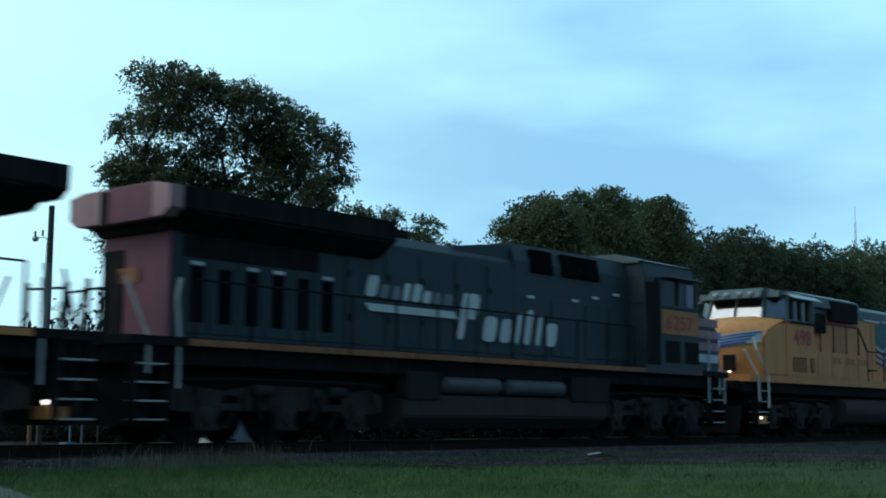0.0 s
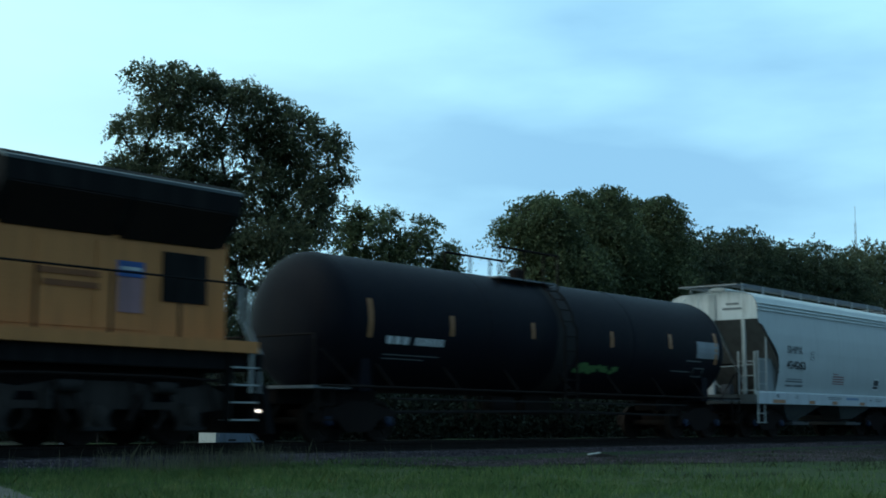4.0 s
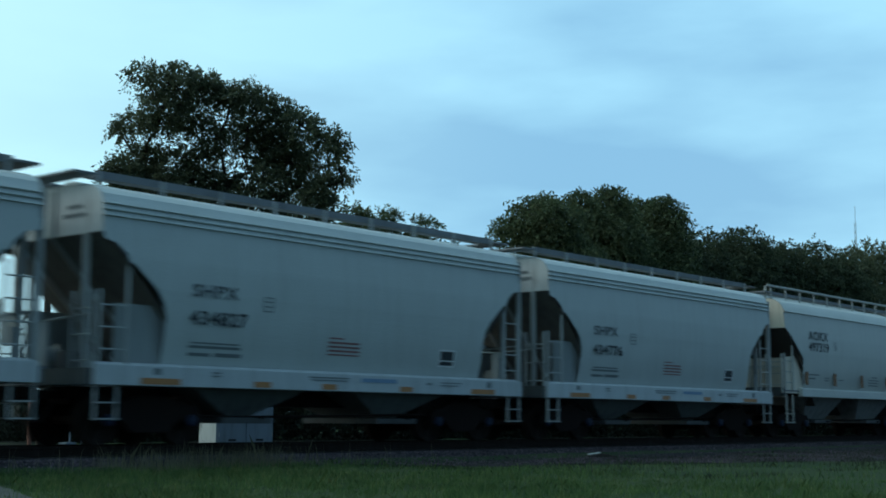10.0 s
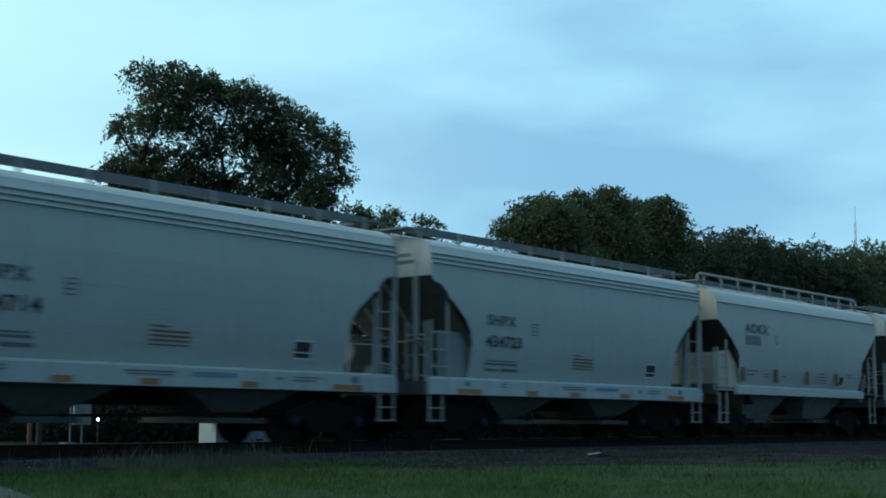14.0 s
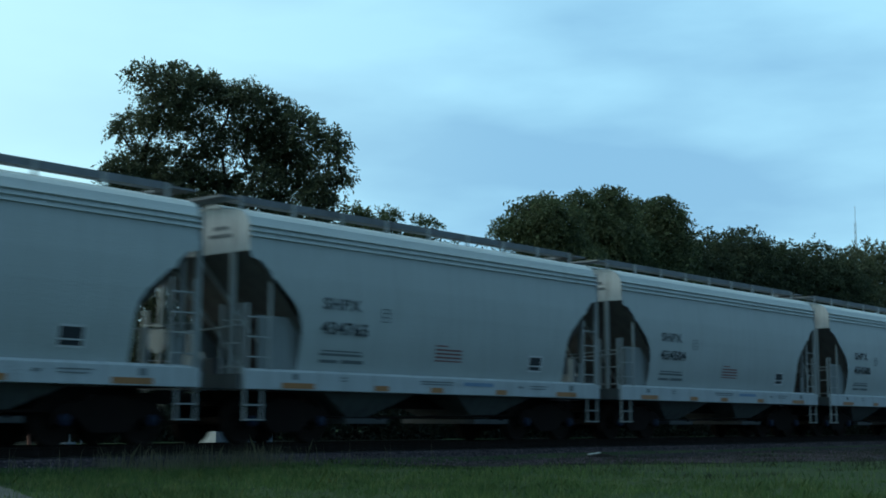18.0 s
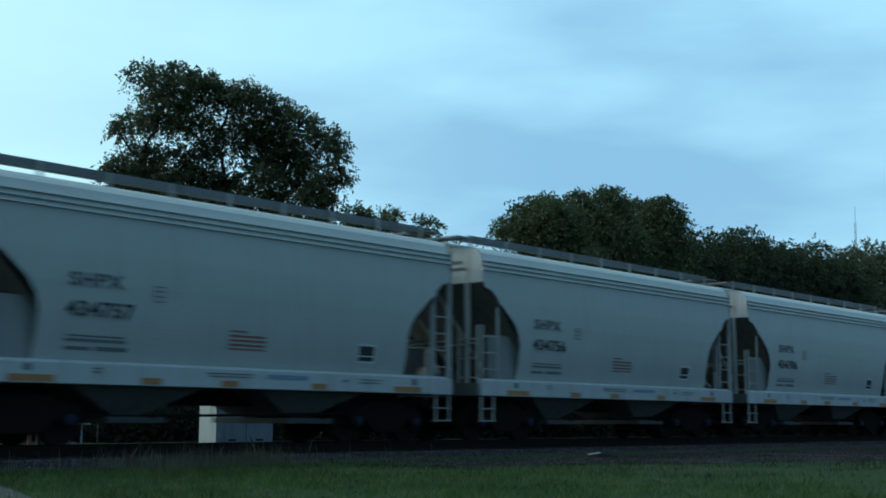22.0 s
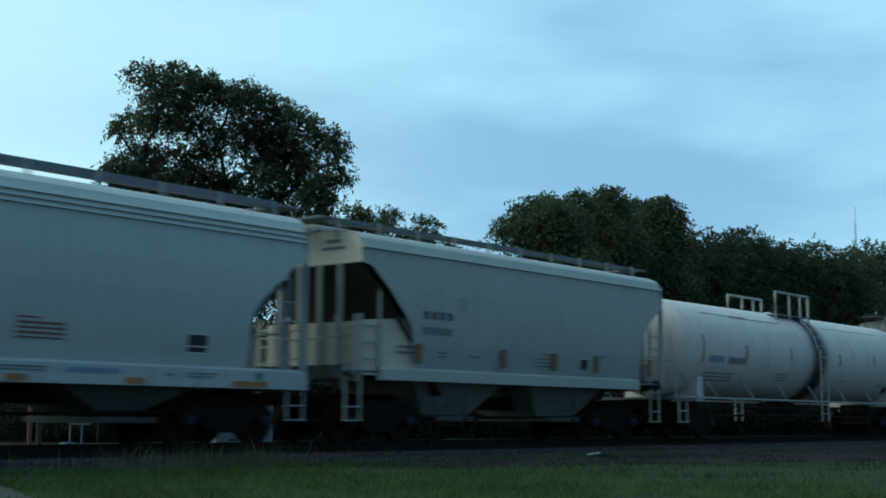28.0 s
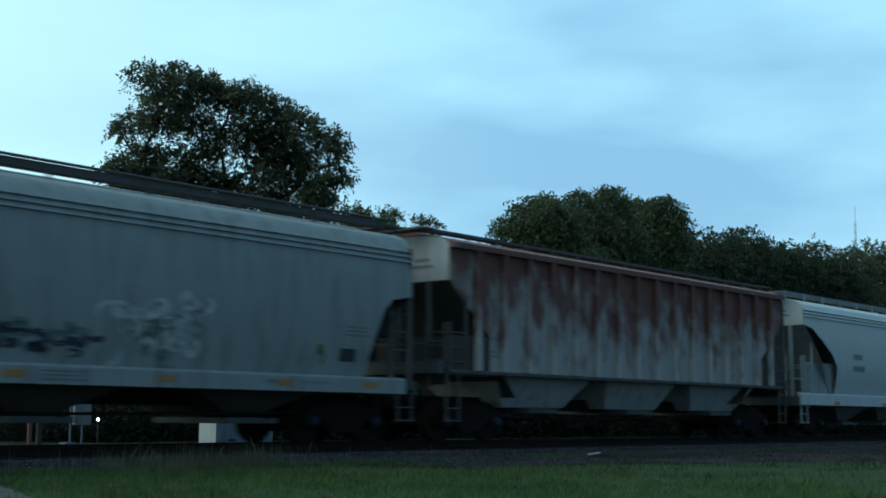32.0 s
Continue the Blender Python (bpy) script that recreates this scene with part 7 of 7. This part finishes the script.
def yellow_engine():
    """Yellow road engine with a wide rounded nose at x = 0 and flared radiators at its rear."""
    car = base("diesel_locomotive", "yellow and grey diesel locomotive with a wide rounded nose", "locomotive", "coupled diesel locomotives")
    Y, G = M["yellow"], M["harbor"]
    L = 22.65
    part("underframe", Shape().box(0.7, L - 0.7, -1.35, 1.35, 1.36, 1.68), M["sp_black"], car, bevel=0.02)
    part("deck", Shape().box(0.85, L - 0.95, -1.5, 1.5, 1.68, 1.90), Y, car, "yellow side sill", bevel=0.01)
    # nose with a domed front that curves away to both sides
    cols, rows_n = 22, 7
    nose_line = [(1.22, 1.9), (1.14, 2.4), (1.12, 2.9), (1.22, 3.26), (1.48, 3.5), (2.05, 3.70), (3.3, 3.86)]

    def nose_at(a, z):
        x = float(np.interp(z, [q for _, q in nose_line], [p for p, _ in nose_line]))
        return x + 0.62 * abs(a) ** 2.6, a * 1.47

    sh = Shape()
    for i in range(cols + 1):
        a = -1 + 2 * i / cols
        for k, (x, z) in enumerate(nose_line):
            drop = 0.20 * abs(a) ** 4 if k >= 3 else 0
            sh.v.append((min(3.3, x + 0.62 * abs(a) ** 2.6 * (1 if k < 6 else 0)), a * 1.47, z - drop))
    sh.f = [(i * rows_n + j, i * rows_n + j + 1, (i + 1) * rows_n + j + 1, (i + 1) * rows_n + j) for i in range(cols) for j in range(rows_n - 1)]
    part("nose", sh, Y, car, smooth=0.9)
    part("nose_side", Shape().prism([(1.78, 1.9), (3.5, 1.9), (3.5, 3.60), (2.4, 3.46), (1.84, 3.10)], -1.485, 1.485), Y, car, bevel=0.04)
    # cab
    part("cab_lower", Shape().prism([(3.3, 1.9), (5.35, 1.9), (5.35, 3.62), (3.3, 3.62)], -1.505, 1.505), Y, car, bevel=0.02)
    part("cab_back", Shape().box(5.25, 5.35, -1.48, 1.48, 3.62, 4.47), G, car, "grey cab back wall")
    part("cab_ceiling", Shape().prism([(3.05, 4.40), (5.35, 4.40), (5.35, 4.47), (3.1, 4.6)], -1.4, 1.4), G, car)
    for w in (-1, 1):
        for a, b, t in (((2.76, w * 0.97, 3.68), (3.08, w * 0.9, 4.52), 0.06), ((3.42, w * 1.47, 3.62), (3.58, w * 1.41, 4.46), 0.085), ((4.42, w * 1.47, 3.62), (4.42, w * 1.42, 4.46), 0.035), ((5.12, w * 1.47, 3.62), (5.12, w * 1.42, 4.46), 0.13)):
            part("cab_pillar", Shape().tube([a, b], t, 6), G, car)
        part("crew_seat", Shape().box(4.3, 4.75, min(w * 0.6, w * 1.05), max(w * 0.6, w * 1.05), 3.5, 4.05), M["sp_black"], car, bevel=0.06)
        part("window_sill", Shape().tube([(2.76, w * 0.97, 3.70), (3.42, w * 1.48, 3.66), (5.3, w * 1.48, 3.66)], 0.05, 6), G, car)
        part("window_head", Shape().tube([(3.05, w * 0.92, 4.44), (3.56, w * 1.42, 4.40), (5.3, w * 1.43, 4.40)], 0.06, 6), G, car)
    part("centre_pillar", Shape().tube([(2.74, 0, 3.7), (3.06, 0, 4.5)], 0.05, 6), G, car)
    part("console", Shape().box(3.1, 3.6, -1.1, 1.1, 3.55, 3.78), M["sp_black"], car, bevel=0.05)
    part("cab_roof", Shape().loaf([(-1.5, 4.47), (-0.95, 4.68), (0.95, 4.68), (1.5, 4.47), (1.4, 4.44), (-1.4, 4.44)], 3.2, 5.6), G, car, "grey cab roof", bevel=0.01)
    part("roof_unit", Shape().box(3.9, 5.1, -0.5, 0.5, 4.68, 4.80), G, car, bevel=0.03)
    part("lamp_housing", Shape().prism([(2.62, 4.36), (3.3, 4.40), (3.3, 4.72), (2.95, 4.70)], -0.95, 0.95), G, car, bevel=0.03)
    for q in (-0.62, -0.22, 0.22, 0.62):
        part("headlight", Shape().lathe([(2.62, 0.03), (2.66, 0.085), (2.75, 0.095)], 14).at(0, q, 4.5), M["galv"], car, "unlit headlight", smooth=0.6)
    for w in (-1, 1):
        part("windshield", Shape().add([(2.83, w * 0.06, 3.78), (2.83, w * 0.9, 3.76), (3.06, w * 0.86, 4.36), (3.06, w * 0.06, 4.4), (2.86, w * 0.06, 3.78), (2.86, w * 0.9, 3.76), (3.09, w * 0.86, 4.36), (3.09, w * 0.06, 4.4)], [(0, 1, 2, 3), (7, 6, 5, 4), (0, 4, 5, 1), (1, 5, 6, 2), (2, 6, 7, 3), (3, 7, 4, 0)]), M["pane"], car).location = (-0.04, 0, 0)
        part("quarter_window", Shape().add([(2.86, w * 1.02, 3.76), (3.36, w * 1.47, 3.72), (3.48, w * 1.42, 4.34), (3.12, w * 0.96, 4.4), (2.9, w * 1.0, 3.76), (3.4, w * 1.45, 3.72), (3.52, w * 1.40, 4.34), (3.16, w * 0.94, 4.4)], [(0, 1, 2, 3), (7, 6, 5, 4), (0, 4, 5, 1), (1, 5, 6, 2), (2, 6, 7, 3), (3, 7, 4, 0)]), M["pane"], car).location = (-0.02, w * 0.02, 0)
        win = part("side_window", Shape().box(3.62, 5.1, min(w * 1.44, w * 1.452), max(w * 1.44, w * 1.452), 3.68, 4.38), M["pane"], car)
        for x in (3.82, 4.38, 4.98):
            part("window_frame", Shape().box(x, x + 0.07, min(w * 1.46, w * 1.53), max(w * 1.46, w * 1.53), 3.68, 4.34), G, win)
        part("arm_rest", Shape().box(3.7, 5.3, min(w * 1.5, w * 1.56), max(w * 1.5, w * 1.56), 3.60, 3.65), M["sp_black"], car)
        part("mirror", Shape().box(5.12, 5.3, min(w * 1.52, w * 1.56), max(w * 1.52, w * 1.56), 3.75, 4.3), G, car)
        part("sunshade", Shape().add([(3.55, w * 1.42, 4.5), (5.6, w * 1.42, 4.5), (5.6, w * 1.72, 4.36), (3.55, w * 1.72, 4.36), (3.55, w * 1.42, 4.53), (5.6, w * 1.42, 4.53), (5.6, w * 1.72, 4.39), (3.55, w * 1.72, 4.39)], [(0, 1, 2, 3), (7, 6, 5, 4), (0, 4, 5, 1), (1, 5, 6, 2), (2, 6, 7, 3), (3, 7, 4, 0)]), M["galv"], car)
        part("red_band", Shape().box(3.46, 3.8, min(w * 1.506, w * 1.512), max(w * 1.506, w * 1.512), 3.56, 3.62), M["red"], car)
        # louvres in the cab side
        for x0, x1, m in ((3.75, 4.75, 9), (5.0, 5.3, 9)):
            lv = part("louvre_panel", Shape().box(x0, x1, min(w * 1.505, w * 1.515), max(w * 1.505, w * 1.515), 2.06, 2.52), M["sp_black"], car, bevel=0.006)
            for i in range(m):
                z = 2.08 + i * 0.047
                part("slat", Shape().box(x0 + 0.03, x1 - 0.03, min(w * 1.515, w * 1.53), max(w * 1.515, w * 1.53), z, z + 0.022), Y, lv)
        # low cabinets beside the hood, walkway on top
        part("side_cabinet", Shape().box(5.36, 9.6, min(w * 1.0, w * 1.48), max(w * 1.0, w * 1.48), 1.9, 2.78), Y, car, bevel=0.015)
        for x in (5.6, 6.7, 7.8, 8.8):
            d = part("cabinet_door", Shape().box(x, x + 0.8, min(w * 1.48, w * 1.495), max(w * 1.48, w * 1.495), 1.98, 2.7), Y, car, bevel=0.006)
            if x > 6:
                for i in range(3):
                    for q in (0.08, 0.45):
                        part("slot", Shape().box(x + q, x + q + 0.24, min(w * 1.495, w * 1.5), max(w * 1.495, w * 1.5), 2.44 + 0.07 * i, 2.465 + 0.07 * i), M["sp_black"], d)
        part("seat_step", Shape().box(9.65, 10.5, min(w * 1.1, w * 1.48), max(w * 1.1, w * 1.48), 2.28, 2.32), M["sp_black"], car)
        rails(car, M["sp_black"], 5.9, 9.0, w * 1.46, 2.78, 3.72, 1.05)
        grab(car, [(9.0, w * 1.46, 3.72), (9.75, w * 1.46, 2.95)], M["sp_black"])
        rails(car, M["sp_black"], 9.75, 21.3, w * 1.46, 1.9, 2.95, 1.43)
        part("radiator_flare", Shape().loaf([(w * 1.0, 3.62), (w * 1.5, 4.22), (w * 1.5, 4.62), (w * 1.28, 4.74), (w * 1.0, 4.74)], 16.3, 21.2), M["sp_black"], car, "flared black radiator", bevel=0.02)
        for i in range(2):
            x = 16.5 + i * 2.35
            part("radiator_grille", Shape().add([(x, w * 1.04, 3.58), (x + 2.2, w * 1.04, 3.62), (x + 2.1, w * 1.515, 4.20), (x, w * 1.515, 4.20), (x, w * 1.02, 3.60), (x + 2.1, w * 1.02, 3.60), (x + 2.1, w * 1.49, 4.22), (x, w * 1.49, 4.22)], [(0, 1, 2, 3), (7, 6, 5, 4), (0, 4, 5, 1), (1, 5, 6, 2), (2, 6, 7, 3), (3, 7, 4, 0)]), M["under"], car)
        part("radiator_cap", Shape().loaf([(w * 1.2, 4.755), (w * 1.505, 4.625), (w * 1.505, 4.57), (w * 1.2, 4.70)], 16.28, 21.22), G, car)
        part("side_grille", Shape().box(19.8, 20.8, min(w * 1.0, w * 1.03), max(w * 1.0, w * 1.03), 2.55, 3.45), M["sp_black"], car)
        part("blower_grille", Shape().box(5.75, 7.0, min(w * 1.0, w * 1.2), max(w * 1.0, w * 1.2), 3.45, 4.1), M["sp_black"], car, "black inlet grille", bevel=0.02)
        part("brake_grid", Shape().box(7.5, 9.7, min(w * 1.0, w * 1.18), max(w * 1.0, w * 1.18), 3.92, 4.6), M["sp_black"], car, "black resistor grid", bevel=0.02)
        part("red_band", Shape().box(7.3, 10.1, min(w * 1.0, w * 1.012), max(w * 1.0, w * 1.012), 3.80, 3.9), M["red"], car)
        part("white_band", Shape().box(10.6, 12.0, min(w * 1.0, w * 1.03), max(w * 1.0, w * 1.03), 4.10, 4.16), M["sp_letter"], car)
        part("white_band", Shape().box(12.3, 14.9, min(w * 1.0, w * 1.03), max(w * 1.0, w * 1.03), 4.12, 4.18), M["sp_letter"], car)
        part("rust_door", Shape().box(8.0, 8.75, min(w * 1.0, w * 1.015), max(w * 1.0, w * 1.015), 2.85, 3.75), M["plate_yellow"], car, "stained hood door")
        for x in (10.0, 11.2, 12.4, 13.6, 14.8, 16.0, 17.2, 18.4):
            part("hood_door", Shape().box(x, x + 1.1, min(w * 1.0, w * 1.018), max(w * 1.0, w * 1.018), 2.0, 3.5 if x > 16 else 4.0), Y, car, bevel=0.006)
        part("door_latch", Shape().box(10.3, 10.5, min(w * 1.02, w * 1.03), max(w * 1.02, w * 1.03), 2.62, 2.68), M["sp_letter"], car)
        steps(car, 2.05, w * 1.42, M["sp_black"], -1, M["rail_grey"])
        steps(car, L - 1.55, w * 1.42, M["sp_black"], 1, M["rail_grey"])
        grab(car, [(2.02, w * 1.5, 0.90), (2.02, w * 1.5, 1.86), (1.27, w * 1.5, 2.66), (1.23, w * 1.45, 3.05)], M["sp_letter"])
        grab(car, [(1.41, w * 1.5, 1.12), (1.36, w * 1.5, 1.85), (0.88, w * 1.3, 2.64)], M["sp_letter"])
        grab(car, [(0.35, w * 0.9, 1.0), (0.35, w * 0.9, 1.75), (0.15, w * 0.8, 2.3)], M["rail_grey"])
        grab(car, [(L - 1.1, w * 1.46, 0.95), (L - 1.1, w * 1.46, 1.8), (L - 1.4, w * 1.46, 2.3), (L - 1.4, w * 1.46, 2.9)], M["rail_grey"])
        grab(car, [(L - 0.75, w * 1.3, 0.95), (L - 0.75, w * 1.3, 1.7), (L - 1.0, w * 1.2, 2.2), (L - 1.0, w * 1.2, 2.9)], M["rail_grey"])
        part("step_box", Shape().box(1.45, 1.85, min(w * 1.2, w * 1.5), max(w * 1.2, w * 1.5), 0.42, 0.66), M["yellow"], car, "yellow step end")
        part("step_light", Shape().lathe([(w * 1.5, 0.03), (w * 1.52, 0.045), (w * 1.54, 0.03)], 12, "y").at(1.42, 0, 0.60), M["lamp"], car, "lit step lamp")
        part("step_light", Shape().lathe([(w * 1.5, 0.03), (w * 1.52, 0.035), (w * 1.54, 0.02)], 12, "y").at(L - 0.95, 0, 0.62), M["lamp"], car, "lit step lamp")
        part("air_reservoir", Shape().lathe([(11.4, 0.03), (11.5, 0.2), (15.3, 0.2), (15.4, 0.03)], 18).at(0, w * 1.2, 1.5), M["fuel"], car, smooth=0.6)
        part("sand_hatch", Shape().box(0.75 + 0.9, 1.85, min(w * 1.49, w * 1.5), max(w * 1.49, w * 1.5), 2.0, 2.2), Y, car)
    prof = [(-1.0, 1.9), (-1.0, 4.10), (1.0, 4.10), (1.0, 1.9)]
    part("hood", Shape().loaf(prof, 5.35, 21.25), Y, car, bevel=0.015)
    part("hood_roof", Shape().loaf([(-1.0, 4.104), (-0.98, 4.45), (-0.7, 4.62), (0.7, 4.62), (0.98, 4.45), (1.0, 4.104)], 5.35, 21.25), G, car, "grey hood roof", bevel=0.02)
    part("roof_housing", Shape().loaf([(-1.15, 4.3), (-1.1, 4.66), (-0.7, 4.80), (0.7, 4.80), (1.1, 4.66), (1.15, 4.3)], 5.4, 10.0), G, car, bevel=0.03)
    for x in (17.6, 19.2, 20.6):
        part("roof_fan", Shape().lathe([(0, 0.62), (0.12, 0.62), (0.14, 0.5)], 24, "y"), M["sp_black"], car).matrix_basis = pose(x, 0, 4.64, 90)
    part("exhaust_silencer", Shape().box(11.5, 12.6, -0.4, 0.4, 4.6, 4.74), M["sp_black"], car, bevel=0.04)
    part("fuel_tank", Shape().loaf([(-1.2, 0.42), (-1.42, 0.62), (-1.46, 1.0), (-1.3, 1.27), (1.3, 1.27), (1.46, 1.0), (1.42, 0.62), (1.2, 0.42), (0.9, 0.32), (-0.9, 0.32)], 7.8, 15.5), M["fuel"], car, smooth=0.9, bevel=0.05)
    part("rear_face", Shape().box(21.252, 21.30, -0.98, 0.98, 1.9, 4.2), Y, car)
    part("air_duct", Shape().box(1.6, L - 1.6, -0.75, 0.75, 0.95, 1.36), M["under"], car)
    part("anticlimber", Shape().box(0.42, 0.9, -1.2, 1.2, 1.45, 1.7), M["sp_black"], car, bevel=0.03)
    part("plow", Shape().prism([(0.45, 0.15), (0.62, 0.15), (0.85, 0.95), (0.68, 0.95)], -1.2, 1.2), M["under"], car)
    part("plow", Shape().prism([(L - 0.55, 0.2), (L - 0.4, 0.2), (L - 0.6, 1.1), (L - 0.75, 1.1)], -1.35, 1.35), M["sp_black"], car)
    part("ditch_light", Shape().lathe([(0.72, 0.015), (0.74, 0.03), (0.8, 0.03)], 12).at(0, -0.85, 1.98), M["lamp"], car, "lit ditch lamp")
    part("brake_box", Shape().box(0.9, 1.1, -0.9, -0.55, 2.0, 2.5), M["sp_black"], car, bevel=0.02)
    # winged emblem drawn as plain bars that follow the nose
    def on_nose(a0, a1, z0, z1, rise, proud):
        sh, m, k = Shape(), 16, 5
        for i in range(m + 1):
            a = a0 + (a1 - a0) * i / m
            lift = rise * (abs(a) - 0.2)
            for q in range(k):
                z = z0 + (z1 - z0) * q / (k - 1) + lift
                x, y = nose_at(a, min(z, 3.26))
                sh.v.append((x - proud, y * (1 + 0.6 * proud), z))
        sh.f = [(k * i + q, k * i + k + q, k * i + k + q + 1, k * i + q + 1) for i in range(m) for q in range(k - 1)]
        return sh

    for w in (-1, 1):
        part("emblem_ground", on_nose(w * 0.20, w * 0.98, 2.72, 3.10, 0.22, 0.024), M["flag_white"], car)
        for i in range(4):
            part("emblem_bar", on_nose(w * 0.24, w * (0.74 + 0.075 * i), 2.745 + 0.09 * i, 2.80 + 0.09 * i, 0.22, 0.034), M["blue"], car)
    part("emblem_shield", on_nose(-0.22, 0.22, 2.62, 2.98, 0.0, 0.030), M["flag_white"], car)
    part("emblem_top", on_nose(-0.24, 0.24, 2.96, 3.20, 0.0, 0.034), M["blue"], car)
    for a in (-0.15, 0.0, 0.15):
        part("emblem_stripe", on_nose(a - 0.04, a + 0.04, 2.66, 2.94, 0.0, 0.040), M["flag_red"], car)
    part("hood_emblem", slab(18.82, 19.38, 2.92, 3.2, -1.036), M["blue"], car)
    part("hood_emblem", slab(18.84, 19.36, 2.30, 2.91, -1.036), M["sp_pink"], car)
    part("hood_emblem", slab(18.88, 19.32, 3.04, 3.1, -1.04), M["sp_letter"], car)
    part("slogan_bar", slab(17.25, 18.45, 2.86, 2.96, -1.04), M["sp_stripe"], car)
    part("slogan_bar", slab(17.35, 18.45, 2.66, 2.76, -1.04), M["sp_stripe"], car)
    lettering("road_number", "498", 0.50, M["red"], car, 3.83, -1.52, 2.93, 90, 1.12, "red cab number")
    flag_panel(car)
    loco_truck(car, 4.6, M["truck_grey"])
    loco_truck(car, 18.35, M["truck_grey"])
    coupler(car, 0.06, 1)
    coupler(car, L - 0.06, -1)
    return car


LEAD = wing_engine("grey-roofed yellow locomotive seen at its rear platform", M["yellow"], M["sp_black"], M["sp_black"], M["sp_black"], M["yellow"], False, 3.4)
CARS.append((LEAD, 13.4, -1))
DARK = wing_engine("dark grey diesel locomotive with scarlet ends and bleached lettering", M["sp_dark"], M["sp_black"], M["sp_red"], M["sp_pink"], M["sp_stripe"], True)
CARS.append((DARK, 12.94, 1))
CARS.append((yellow_engine(), 35.05, 1))


# ---- movement ----
def motions():
    beats = [2.0 * i for i in range(17)]
    for car, u, turned in CARS:
        walk(car, [(t, pose(u - run(t), 0, 0, 0, 0, 0 if turned > 0 else 180)) for t in beats])
    # wheels roll without slipping; wheels of one size turn together
    for mesh, r in ((WHEEL_SMALL, 0.44), (WHEEL_BIG, 0.52)):
        sets = [ob for ob in bpy.data.objects if ob.data == mesh]
        n = 32 * FPS
        walk(sets[0], [(i / FPS, pose(0, 0, 0, 0, -math.degrees(run(i / FPS) / r) % 360.0, 0)) for i in range(n + 1)])
        keys = sets[0].animation_data
        for ob in sets[1:]:
            ob.rotation_mode = "QUATERNION"
            ad = ob.animation_data_create()
            ad.action = keys.action
            ad.action_slot = keys.action_slot
    # crowns stir in a light wind
    for k, t in enumerate(TREES[:10]):
        (x, y, z), turn = t.location, math.degrees(t.rotation_euler.z)
        rows = []
        for i in range(41):
            s = 0.8 * i
            rows.append((s, pose(x, y, z, 0.10 * math.sin(s * 1.1 + k), 0.16 * math.sin(s * 0.83 + 1.7 * k) + 0.08 * math.sin(s * 2.3 + k), turn)))
        walk(t, rows)


motions()
